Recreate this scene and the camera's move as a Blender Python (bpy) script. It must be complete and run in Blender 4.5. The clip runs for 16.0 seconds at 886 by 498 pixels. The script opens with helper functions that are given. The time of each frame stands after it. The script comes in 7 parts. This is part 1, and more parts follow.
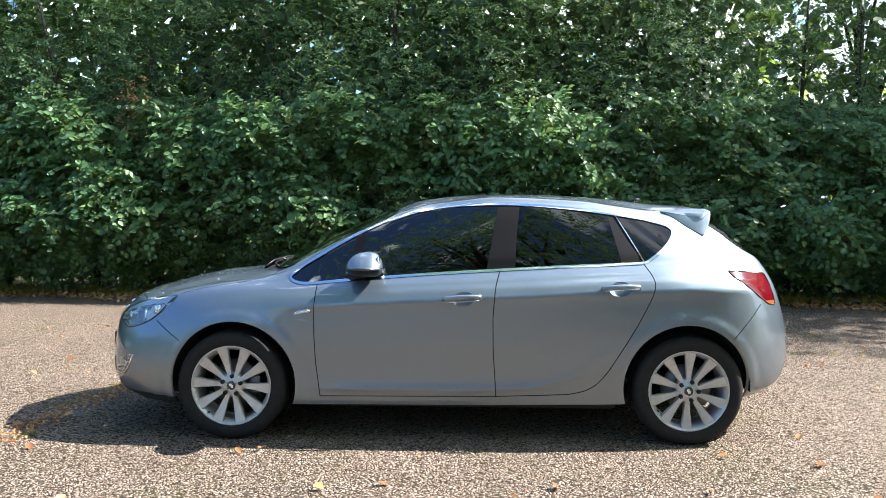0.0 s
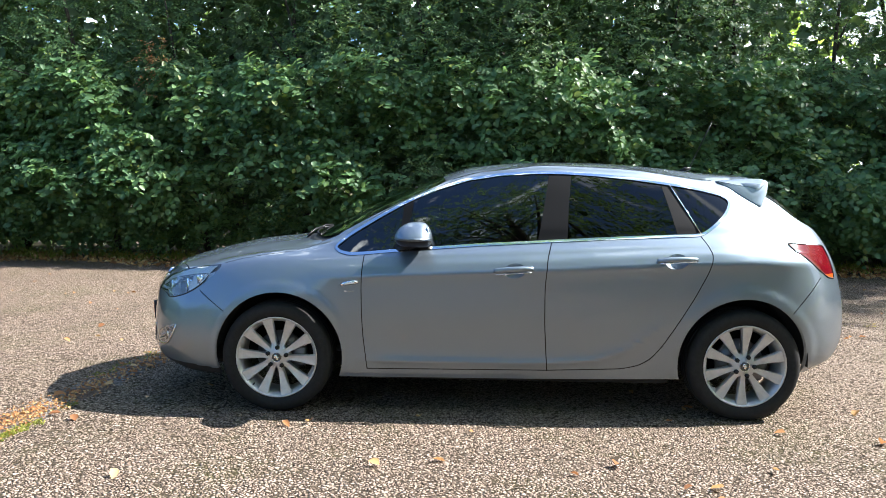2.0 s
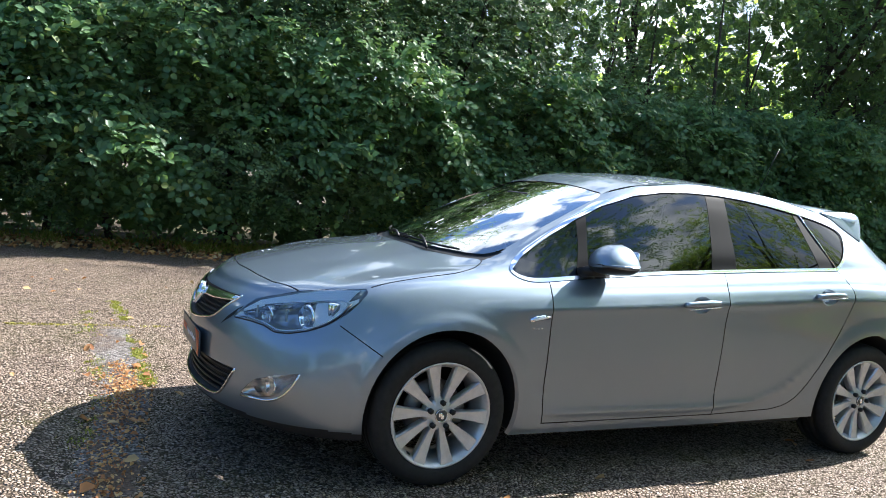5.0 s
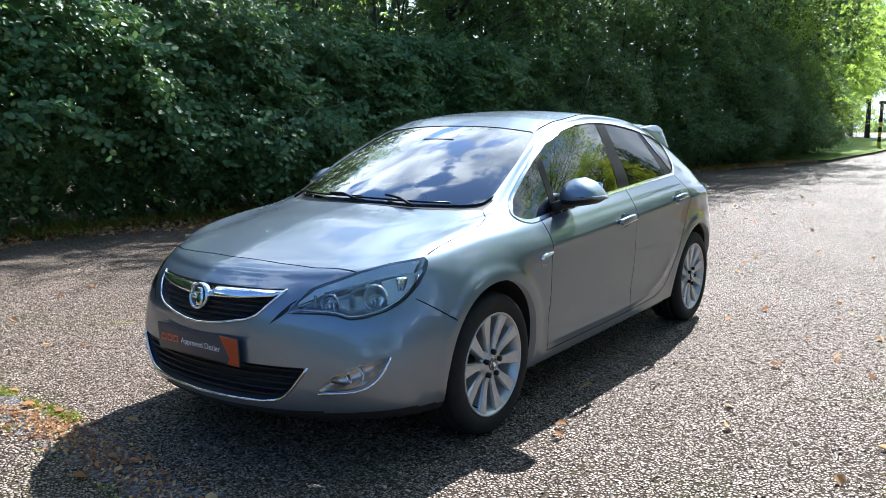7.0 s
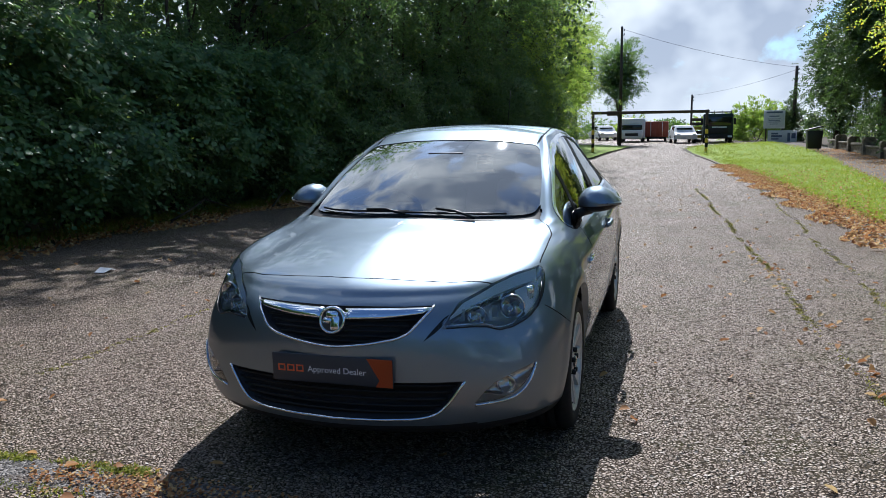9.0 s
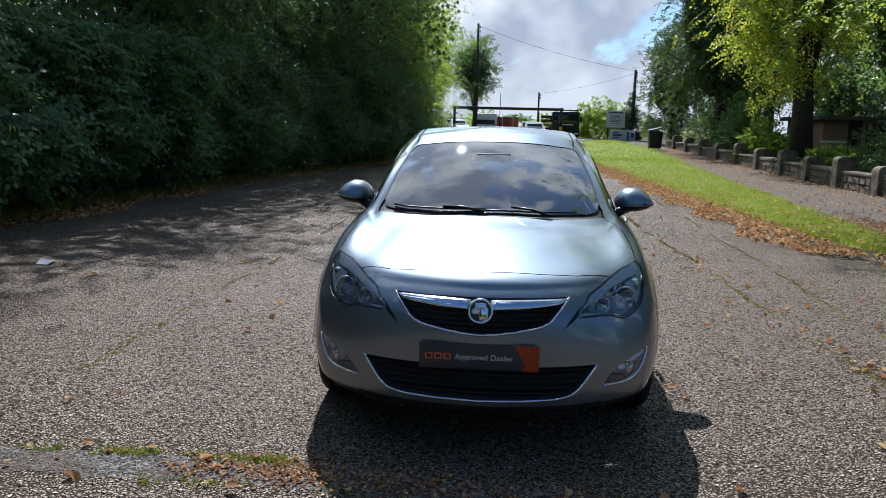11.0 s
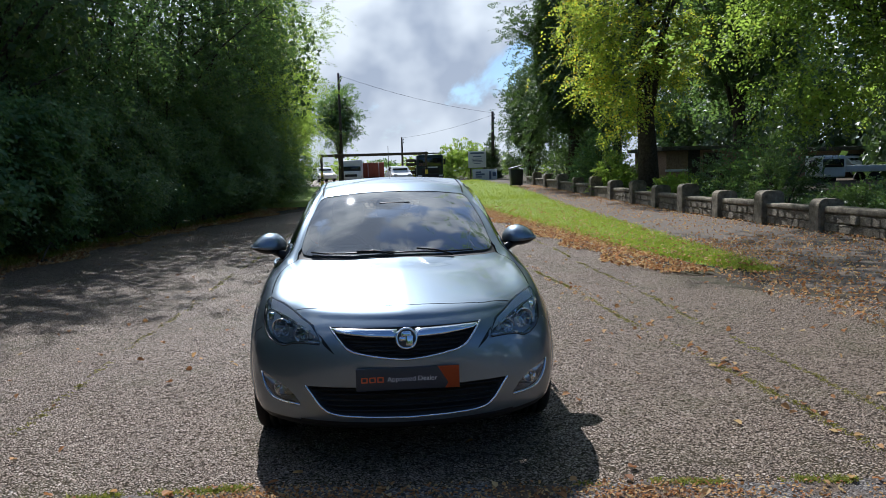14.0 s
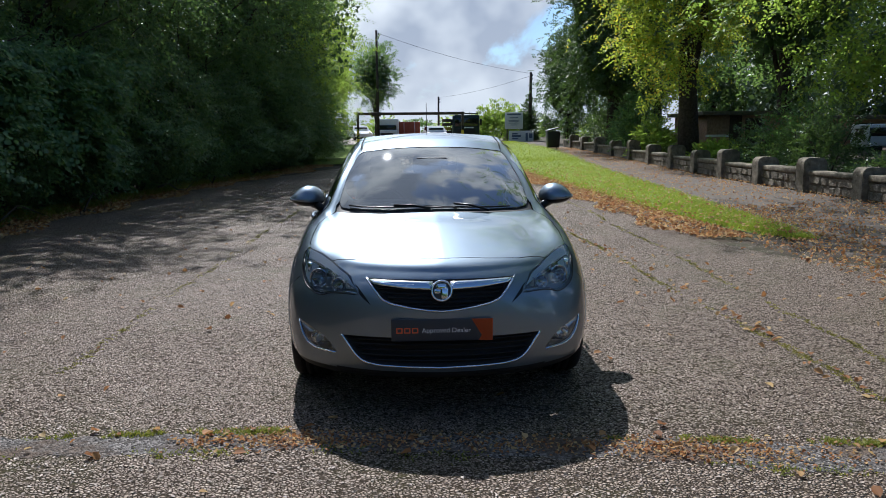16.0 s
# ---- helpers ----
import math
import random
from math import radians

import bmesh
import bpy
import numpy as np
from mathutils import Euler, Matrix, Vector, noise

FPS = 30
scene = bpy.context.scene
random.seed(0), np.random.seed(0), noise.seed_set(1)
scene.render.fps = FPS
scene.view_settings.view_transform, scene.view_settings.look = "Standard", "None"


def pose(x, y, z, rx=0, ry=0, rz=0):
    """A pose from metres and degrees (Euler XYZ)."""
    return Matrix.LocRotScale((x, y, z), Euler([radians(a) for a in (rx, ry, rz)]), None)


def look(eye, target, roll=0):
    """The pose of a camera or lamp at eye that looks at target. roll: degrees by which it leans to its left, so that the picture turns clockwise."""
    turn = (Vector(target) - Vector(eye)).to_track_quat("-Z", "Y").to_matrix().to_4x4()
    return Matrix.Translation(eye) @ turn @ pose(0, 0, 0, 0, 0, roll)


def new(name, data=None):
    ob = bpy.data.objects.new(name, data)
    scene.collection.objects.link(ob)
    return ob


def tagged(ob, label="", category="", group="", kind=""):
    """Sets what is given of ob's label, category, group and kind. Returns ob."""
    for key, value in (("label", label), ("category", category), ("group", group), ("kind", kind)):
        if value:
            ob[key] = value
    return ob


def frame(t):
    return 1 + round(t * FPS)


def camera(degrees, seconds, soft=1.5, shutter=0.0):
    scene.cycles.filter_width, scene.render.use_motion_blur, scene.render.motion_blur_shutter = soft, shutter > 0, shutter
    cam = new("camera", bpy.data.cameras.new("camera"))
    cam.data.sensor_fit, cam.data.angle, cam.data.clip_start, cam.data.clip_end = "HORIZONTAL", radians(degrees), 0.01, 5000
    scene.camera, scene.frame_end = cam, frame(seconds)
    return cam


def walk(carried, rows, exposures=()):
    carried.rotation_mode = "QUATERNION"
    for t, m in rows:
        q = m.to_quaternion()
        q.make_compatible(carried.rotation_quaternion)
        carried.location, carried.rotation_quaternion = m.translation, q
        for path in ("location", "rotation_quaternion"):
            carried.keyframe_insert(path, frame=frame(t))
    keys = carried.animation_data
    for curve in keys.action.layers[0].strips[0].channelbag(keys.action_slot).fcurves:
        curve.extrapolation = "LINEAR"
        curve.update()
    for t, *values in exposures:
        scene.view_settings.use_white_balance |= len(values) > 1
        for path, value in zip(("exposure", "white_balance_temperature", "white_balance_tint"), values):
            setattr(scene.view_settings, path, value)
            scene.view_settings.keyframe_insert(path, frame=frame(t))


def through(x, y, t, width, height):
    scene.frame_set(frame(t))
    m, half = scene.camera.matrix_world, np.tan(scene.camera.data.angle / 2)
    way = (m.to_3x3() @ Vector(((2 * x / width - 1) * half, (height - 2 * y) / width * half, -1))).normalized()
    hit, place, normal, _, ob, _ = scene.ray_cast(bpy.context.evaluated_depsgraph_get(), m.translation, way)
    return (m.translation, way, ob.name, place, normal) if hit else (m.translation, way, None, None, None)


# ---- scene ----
cam = camera(57.7, 16.0, soft=0.8)
PATH = [
    (0, (-0.011, -5.557, 1.344), (-0.049, -3.559, 1.259), 0.5),
    (0.5, (-0.022, -5.55, 1.348), (-0.07, -3.553, 1.25), 0.5),
    (1, (-0.029, -5.545, 1.351), (-0.085, -3.549, 1.242), 0.5),
    (1.5, (-0.051, -5.517, 1.36), (-0.113, -3.522, 1.235), 0.6),
    (2, (-0.265, -5.431, 1.372), (-0.319, -3.44, 1.197), 0.8),
    (2.5, (-0.579, -5.276, 1.332), (-0.588, -3.297, 1.041), 1.7),
    (3, (-1.044, -5.027, 1.336), (-0.948, -3.049, 1.059), 2.9),
    (3.5, (-1.568, -4.82, 1.34), (-1.37, -2.86, 0.99), 3.8),
    (4, (-2.035, -4.534, 1.347), (-1.66, -2.593, 1.04), 3.7),
    (4.2, (-2.212, -4.416, 1.349), (-1.697, -2.499, 1.103), 6.3),
    (6.3, (-3.851, -3.118, 1.37), (-2.498, -1.677, 1.062), -2.7),
    (6.5, (-3.981, -3.018, 1.381), (-2.532, -1.675, 1.067), -2.5),
    (7, (-4.336, -2.709, 1.382), (-2.727, -1.56, 1.081), 0.2),
    (7.5, (-4.636, -2.362, 1.377), (-2.972, -1.291, 1.086), -2.8),
    (8, (-4.883, -2.037, 1.379), (-3.094, -1.189, 1.094), -2.3),
    (8.5, (-5.071, -1.658, 1.364), (-3.22, -0.955, 1.081), -1.1),
    (8.7, (-5.114, -1.512, 1.379), (-3.241, -0.87, 1.099), -0.9),
    (10.8, (-5.565, -0.171, 1.469), (-3.593, -0.003, 1.175), 1.4),
    (11, (-5.672, -0.107, 1.47), (-3.701, 0.053, 1.171), 1.4),
    (11.5, (-5.971, -0.042, 1.485), (-3.998, 0.068, 1.174), 1.2),
    (12, (-6.197, 0.078, 1.497), (-4.212, -0.003, 1.262), 0.4),
    (12.5, (-6.288, 0.127, 1.516), (-4.302, 0.009, 1.31), -0.2),
    (13, (-6.27, 0.105, 1.501), (-4.284, -0.019, 1.299), -1.1),
    (13.5, (-6.26, 0.104, 1.51), (-4.276, -0.042, 1.313), -1.8),
    (14, (-6.254, 0.124, 1.516), (-4.27, -0.036, 1.325), -1.7),
    (14.5, (-6.27, 0.131, 1.522), (-4.284, -0.033, 1.351), -1.0),
    (15, (-6.269, 0.128, 1.491), (-4.284, -0.037, 1.314), 0.2),
    (15.5, (-6.288, 0.11, 1.487), (-4.312, -0.055, 1.224), 0.1),
    (16, (-6.297, 0.144, 1.484), (-4.319, 0.069, 1.199), -0.5),
]
walk(cam, [(t, look(eye, target, roll)) for t, eye, target, roll in PATH], [(0, 2.08, 6150, 12), (4.2, 1.88, 6120, 12), (6.3, 1.76, 5680, 12), (7.5, 1.27, 5640, 12), (8.7, 0.64, 5690, 12.5), (10.8, 0.42, 5750, 13), (16, 0.38, 5800, 13)])

# ==== world ====
SUN = Vector((1.0, 0.17, 1.0)).normalized()      # towards the sun
sun_el = math.asin(SUN.z)
sun_az = math.atan2(SUN.x, SUN.y)                # clockwise from +y

world = bpy.data.worlds.new("sky")
scene.world = world
world.use_nodes = True
wn, wl = world.node_tree.nodes, world.node_tree.links
wn.clear()
w_out = wn.new("ShaderNodeOutputWorld")
w_bg = wn.new("ShaderNodeBackground")
w_sky = wn.new("ShaderNodeTexSky")
w_sky.sky_type = 'NISHITA'
w_sky.sun_disc = False
w_sky.sun_elevation = sun_el
w_sky.sun_rotation = sun_az
w_sky.air_density, w_sky.dust_density, w_sky.ozone_density = 1.0, 1.0, 0.7
w_bg.inputs["Strength"].default_value = 0.115
# broken cloud, stretched towards the horizon
w_co = wn.new("ShaderNodeTexCoord")
w_sep = wn.new("ShaderNodeSeparateXYZ")
wl.new(w_co.outputs["Generated"], w_sep.inputs[0])
w_h = wn.new("ShaderNodeMath"); w_h.operation = 'ADD'; w_h.inputs[1].default_value = 1.0
w_abs = wn.new("ShaderNodeMath"); w_abs.operation = 'ABSOLUTE'
wl.new(w_sep.outputs["Z"], w_abs.inputs[0]); wl.new(w_abs.outputs[0], w_h.inputs[0])
w_dx = wn.new("ShaderNodeMath"); w_dx.operation = 'DIVIDE'
w_dy = wn.new("ShaderNodeMath"); w_dy.operation = 'DIVIDE'
wl.new(w_sep.outputs["X"], w_dx.inputs[0]); wl.new(w_h.outputs[0], w_dx.inputs[1])
wl.new(w_sep.outputs["Y"], w_dy.inputs[0]); wl.new(w_h.outputs[0], w_dy.inputs[1])
w_cb = wn.new("ShaderNodeCombineXYZ")
wl.new(w_dx.outputs[0], w_cb.inputs[0]); wl.new(w_dy.outputs[0], w_cb.inputs[1])
w_map = wn.new("ShaderNodeMapping"); w_map.inputs["Location"].default_value = (3.1, 1.35, 0.0); w_map.inputs["Scale"].default_value = (1.2, 1.0, 1.0)
wl.new(w_cb.outputs[0], w_map.inputs[0])
w_n = wn.new("ShaderNodeTexNoise"); w_n.inputs["Scale"].default_value = 8.0
w_n.inputs["Detail"].default_value = 7.0; w_n.inputs["Roughness"].default_value = 0.55
w_n.inputs["Distortion"].default_value = 0.3
wl.new(w_map.outputs[0], w_n.inputs["Vector"])
w_cov = wn.new("ShaderNodeMapRange"); w_cov.interpolation_type = 'SMOOTHSTEP'
w_cov.inputs[1].default_value, w_cov.inputs[2].default_value = 0.462, 0.548
w_sd = wn.new("ShaderNodeVectorMath"); w_sd.operation = 'DOT_PRODUCT'
w_sd.inputs[1].default_value = (0.70, 0.25, -0.30)
wl.new(w_co.outputs["Generated"], w_sd.inputs[0])
w_more = wn.new("ShaderNodeMath"); w_more.operation = 'MULTIPLY_ADD'; w_more.inputs[1].default_value = 0.25
wl.new(w_sd.outputs["Value"], w_more.inputs[0]); wl.new(w_n.outputs["Fac"], w_more.inputs[2])
wl.new(w_more.outputs[0], w_cov.inputs[0])
w_n2 = wn.new("ShaderNodeTexNoise"); w_n2.inputs["Scale"].default_value = 9.0
w_n2.inputs["Detail"].default_value = 3.5
wl.new(w_map.outputs[0], w_n2.inputs["Vector"])
w_cr = wn.new("ShaderNodeValToRGB")
w_cr.color_ramp.elements[0].position, w_cr.color_ramp.elements[0].color = 0.39, (3.9, 4.5, 5.3, 1)
w_cr.color_ramp.elements[1].position, w_cr.color_ramp.elements[1].color = 0.62, (9.6, 10.1, 9.9, 1)
wl.new(w_n2.outputs["Fac"], w_cr.inputs[0])
w_mix = wn.new("ShaderNodeMix"); w_mix.data_type = 'RGBA'
wl.new(w_cov.outputs[0], w_mix.inputs["Factor"])
w_tint = wn.new("ShaderNodeVectorMath"); w_tint.operation = 'MULTIPLY'; w_tint.inputs[1].default_value = (0.46, 0.60, 0.74)
wl.new(w_sky.outputs[0], w_tint.inputs[0]); wl.new(w_tint.outputs[0], w_mix.inputs[6])
# clouds: brighter low down, and where the sun lights their near side
w_low = wn.new("ShaderNodeMapRange"); w_low.inputs[1].default_value, w_low.inputs[2].default_value = 0.22, 0.02
w_low.inputs[3].default_value, w_low.inputs[4].default_value = 0.0, 0.6
wl.new(w_sep.outputs["Z"], w_low.inputs[0])
w_hz = wn.new("ShaderNodeMix"); w_hz.data_type = 'RGBA'; w_hz.inputs[7].default_value = (5.7, 6.1, 6.4, 1)
wl.new(w_low.outputs[0], w_hz.inputs["Factor"]); wl.new(w_cr.outputs[0], w_hz.inputs[6])
w_dot = wn.new("ShaderNodeVectorMath"); w_dot.operation = 'DOT_PRODUCT'
w_dot.inputs[1].default_value = (SUN.x, SUN.y, 0)
wl.new(w_co.outputs["Generated"], w_dot.inputs[0])
w_lit = wn.new("ShaderNodeMapRange"); w_lit.inputs[1].default_value, w_lit.inputs[2].default_value = 0.45, -0.5
w_lit.inputs[3].default_value, w_lit.inputs[4].default_value = 0.66, 1.6
wl.new(w_dot.outputs["Value"], w_lit.inputs[0])
w_sc = wn.new("ShaderNodeVectorMath"); w_sc.operation = 'SCALE'
wl.new(w_hz.outputs[2], w_sc.inputs[0]); wl.new(w_lit.outputs[0], w_sc.inputs["Scale"])
wl.new(w_sc.outputs[0], w_mix.inputs[7])
wl.new(w_mix.outputs[2], w_bg.inputs["Color"])
wl.new(w_bg.outputs[0], w_out.inputs[0])

sun_data = bpy.data.lights.new("sun", 'SUN')
sun_data.energy, sun_data.angle, sun_data.color = 4.9, radians(0.55), (1.0, 0.95, 0.86)
sun = new("sun", sun_data)
sun.matrix_world = look(SUN * 60, (0, 0, 0))

# ==== materials ====
def mat(name, color=(0.5, 0.5, 0.5), rough=0.5, metal=0.0, spec=0.5, coat=0.0):
    m = bpy.data.materials.new(name)
    m.use_nodes = True
    b = m.node_tree.nodes["Principled BSDF"]
    b.inputs["Base Color"].default_value = (*color, 1)
    b.inputs["Roughness"].default_value = rough
    b.inputs["Metallic"].default_value = metal
    b.inputs["Specular IOR Level"].default_value = spec
    b.inputs["Coat Weight"].default_value = coat
    b.inputs["Coat Roughness"].default_value = 0.04
    return m


class Nodes:
    """Short hand for the nodes of one material."""
    def __init__(self, m):
        self.m, self.n, self.l = m, m.node_tree.nodes, m.node_tree.links
        self.b = self.n["Principled BSDF"]
        self.co = self.n.new("ShaderNodeTexCoord").outputs["Object"]

    def noise(self, scale, detail=4.0, rough=0.55, vec=None):
        t = self.n.new("ShaderNodeTexNoise")
        t.inputs["Scale"].default_value, t.inputs["Detail"].default_value = scale, detail
        t.inputs["Roughness"].default_value = rough
        self.l.new(vec or self.co, t.inputs["Vector"])
        return t.outputs["Fac"]

    def voronoi(self, scale, out="Distance", feature='F1', vec=None, rand=1.0):
        t = self.n.new("ShaderNodeTexVoronoi")
        t.feature = feature
        t.inputs["Scale"].default_value = scale
        t.inputs["Randomness"].default_value = rand
        self.l.new(vec or self.co, t.inputs["Vector"])
        return t.outputs[out]

    def ramp(self, fac, *stops):
        r = self.n.new("ShaderNodeValToRGB")
        while len(r.color_ramp.elements) < len(stops):
            r.color_ramp.elements.new(0.5)
        for e, (p, c) in zip(r.color_ramp.elements, stops):
            e.position = p
            e.color = (*c, 1) if len(c) == 3 else c
        self.l.new(fac, r.inputs[0])
        return r.outputs["Color"]

    def mix(self, fac, a, b, blend='MIX'):
        x = self.n.new("ShaderNodeMix")
        x.data_type, x.blend_type = 'RGBA', blend
        for sock, v in ((x.inputs["Factor"], fac), (x.inputs[6], a), (x.inputs[7], b)):
            if isinstance(v, (int, float)):
                sock.default_value = v
            elif isinstance(v, tuple):
                sock.default_value = (*v, 1)
            else:
                self.l.new(v, sock)
        return x.outputs[2]

    def range(self, fac, a, b, c=0.0, d=1.0):
        r = self.n.new("ShaderNodeMapRange")
        for i, v in enumerate((a, b, c, d)):
            r.inputs[i + 1].default_value = v
        self.l.new(fac, r.inputs[0])
        return r.outputs[0]

    def math(self, op, a, b=0.0):
        x = self.n.new("ShaderNodeMath")
        x.operation = op
        for sock, v in ((x.inputs[0], a), (x.inputs[1], b)):
            if isinstance(v, (int, float)):
                sock.default_value = v
            else:
                self.l.new(v, sock)
        return x.outputs[0]

    def bump(self, height, strength=0.5, distance=0.01):
        b = self.n.new("ShaderNodeBump")
        b.inputs["Strength"].default_value, b.inputs["Distance"].default_value = strength, distance
        self.l.new(height, b.inputs["Height"])
        self.l.new(b.outputs[0], self.b.inputs["Normal"])

    def base(self, c):
        self.l.new(c, self.b.inputs["Base Color"])

    def rough(self, c):
        self.l.new(c, self.b.inputs["Roughness"])

    def island(self):
        return self.n.new("ShaderNodeNewGeometry").outputs["Random Per Island"]

    def per_object(self):
        return self.n.new("ShaderNodeObjectInfo").outputs["Random"]


def asphalt_material():
    """Worn asphalt: pale flat stones standing out of a dark, mossy binder."""
    m = mat("worn_asphalt", rough=0.8, spec=0.4)
    k = Nodes(m)
    warp = k.n.new("ShaderNodeVectorMath"); warp.operation = 'MULTIPLY_ADD'
    nz = k.n.new("ShaderNodeTexNoise"); nz.inputs["Scale"].default_value = 30.0
    k.l.new(k.co, nz.inputs["Vector"])
    k.l.new(nz.outputs["Color"], warp.inputs[0]); warp.inputs[1].default_value = (.012, .012, 0); k.l.new(k.co, warp.inputs[2])
    v = warp.outputs[0]
    chip = k.voronoi(60.0, "Color", vec=v)
    edge = k.voronoi(60.0, "Distance", 'DISTANCE_TO_EDGE', vec=v)
    sep = k.n.new("ShaderNodeSeparateColor"); k.l.new(chip, sep.inputs[0])
    stone = k.ramp(sep.outputs[0], (0.0, (0.20, 0.143, 0.102)), (0.35, (0.30, 0.222, 0.165)), (0.75, (0.36, 0.272, 0.204)), (1.0, (0.45, 0.352, 0.27)))
    small = k.voronoi(170.0, "Color")
    sep2 = k.n.new("ShaderNodeSeparateColor"); k.l.new(small, sep2.inputs[0])
    # dark binder, its colour taken darker still for the shade between stones
    binder = k.ramp(sep2.outputs[0], (0.0, (0.022, 0.017, 0.013)), (0.7, (0.055, 0.042, 0.030)), (1.0, (0.13, 0.10, 0.075)))
    wear = k.noise(0.5, 5.0, 0.6)
    # where the binder is whole, fewer stones show
    gone = k.math('GREATER_THAN', sep.outputs[2], k.range(wear, 0.35, 0.65, 0.18, 0.03))
    shown = k.math('MULTIPLY', k.range(edge, 0.05, 0.13), gone)
    c = k.mix(shown, binder, stone)
    moss = k.math('MULTIPLY', k.range(k.noise(0.9, 6.0, 0.7), 0.48, 0.66), k.range(edge, 0.25, 0.05))
    c = k.mix(k.math('MULTIPLY', moss, 0.75), c, (0.060, 0.060, 0.018))
    c = k.mix(k.range(k.noise(2.3, 5.0, 0.65), 0.5, 0.75, 0.0, 0.22), c, (0.085, 0.070, 0.050))
    k.base(c)
    k.rough(k.range(shown, 0, 1, 0.95, 0.46))
    k.l.new(k.range(shown, 0, 1, 0.06, 0.5), k.b.inputs["Specular IOR Level"])
    # rounded stones, each at its own height, in a sunken binder
    dist = k.voronoi(60.0, "Distance", vec=v)
    dome = k.math('SUBTRACT', 1.0, k.math('MULTIPLY', k.math('MULTIPLY', dist, dist), 1.6))
    rise = k.math('MULTIPLY', k.range(edge, 0.0, 0.16), k.math('ADD', dome, k.math('MULTIPLY', sep.outputs[1], 0.5)))
    k.bump(k.math('MULTIPLY', rise, gone), 1.0, 0.014)
    return m


def leaf_material(name, dark, mid, light, odd=None, odd_share=0.03, through=0.42, glow=(0.26, 0.42, 0.05)):
    m = mat(name, rough=0.45, spec=0.45)
    k = Nodes(m)
    r = k.island()
    stops = [(0.0, dark), (0.45, mid), (0.93 - odd_share, light)]
    if odd:
        stops += [(1.0 - odd_share * 0.9, odd)]
    c = k.ramp(r, *stops)
    big = k.noise(0.7, 3.0)
    c = k.mix(k.range(big, 0.44, 0.66, 0.0, 0.65), c, light)
    k.base(c)
    tr = k.n.new("ShaderNodeBsdfTranslucent")
    k.l.new(k.mix(0.40, c, glow), tr.inputs["Color"])
    mx = k.n.new("ShaderNodeMixShader")
    mx.inputs[0].default_value = through
    out = k.n["Material Output"]
    k.l.new(k.b.outputs[0], mx.inputs[1]); k.l.new(tr.outputs[0], mx.inputs[2])
    k.l.new(mx.outputs[0], out.inputs["Surface"])
    return m


def speckled(name, lo, hi, scale, rough=0.8, bump=0.4, dist=0.01, stain=None):
    m = mat(name, rough=rough, spec=0.3)
    k = Nodes(m)
    f = k.noise(scale, 6.0, 0.62)
    c = k.ramp(f, (0.3, lo), (0.7, hi))
    if stain:
        c = k.mix(k.range(k.noise(scale * 0.13, 4.0), 0.48, 0.66, 0.0, 0.8), c, stain)
    k.base(c)
    k.bump(k.noise(scale * 2.1, 5.0), bump, dist)
    return m


ASPHALT = asphalt_material()
LEAF_HEDGE = leaf_material("hedge_leaves", (0.043, 0.092, 0.042), (0.078, 0.160, 0.068), (0.150, 0.240, 0.092), (0.24, 0.26, 0.06), 0.02, 0.52)
LEAF_BROAD = leaf_material("hazel_leaves", (0.054, 0.124, 0.060), (0.092, 0.195, 0.088), (0.175, 0.300, 0.118), (0.24, 0.28, 0.07), 0.03, 0.5)
LEAF_LIGHT = leaf_material("light_green_leaves", (0.10, 0.18, 0.035), (0.16, 0.27, 0.050), (0.25, 0.36, 0.070), (0.36, 0.32, 0.05), 0.04, 0.70, (0.46, 0.62, 0.08))
LEAF_LIME = leaf_material("turning_lime_leaves", (0.09, 0.17, 0.030), (0.17, 0.28, 0.045), (0.32, 0.42, 0.060), (0.60, 0.38, 0.03), 0.16, 0.70, (0.62, 0.72, 0.07))
# evergreen leaves; the same dark colour paints shade inside hedge and crowns
LEAF_DARK = leaf_material("dark_evergreen_and_shade_leaves", (0.032, 0.062, 0.028), (0.054, 0.100, 0.042), (0.084, 0.140, 0.055), None, 0.0, 0.25)
BARK = speckled("bark", (0.028, 0.022, 0.017), (0.085, 0.070, 0.055), 9.0, 0.9, 0.8, 0.03)
EARTH = speckled("leafy_soil", (0.035, 0.026, 0.018), (0.095, 0.070, 0.045), 5.0, 0.95, 0.7, 0.02, (0.05, 0.06, 0.02))
GRASS_GROUND = speckled("mown_grass_sward", (0.12, 0.19, 0.02), (0.24, 0.33, 0.036), 9.0, 0.9, 0.7, 0.03, (0.13, 0.15, 0.03))
PATH_MAT = speckled("old_tarmac_path", (0.066, 0.055, 0.045), (0.145, 0.120, 0.098), 14.0, 0.9, 0.6, 0.012, (0.115, 0.078, 0.05))
STONE = speckled("weathered_sandstone", (0.09, 0.076, 0.056), (0.30, 0.255, 0.19), 7.0, 0.9, 0.9, 0.03, (0.058, 0.056, 0.036))


def dead_leaf_material():
    m = mat("dry_fallen_leaves", rough=0.7, spec=0.3)
    k = Nodes(m)
    k.base(k.ramp(k.island(), (0.0, (0.26, 0.115, 0.050)), (0.4, (0.45, 0.215, 0.085)), (0.75, (0.58, 0.37, 0.16)), (1.0, (0.60, 0.46, 0.24))))
    tr = k.n.new("ShaderNodeBsdfTranslucent")
    k.l.new(k.b.inputs["Base Color"].links[0].from_socket, tr.inputs["Color"])
    mx = k.n.new("ShaderNodeMixShader"); mx.inputs[0].default_value = 0.42
    k.l.new(k.b.outputs[0], mx.inputs[1]); k.l.new(tr.outputs[0], mx.inputs[2])
    k.l.new(mx.outputs[0], k.n["Material Output"].inputs["Surface"])
    return m


LEAF_DEAD = dead_leaf_material()


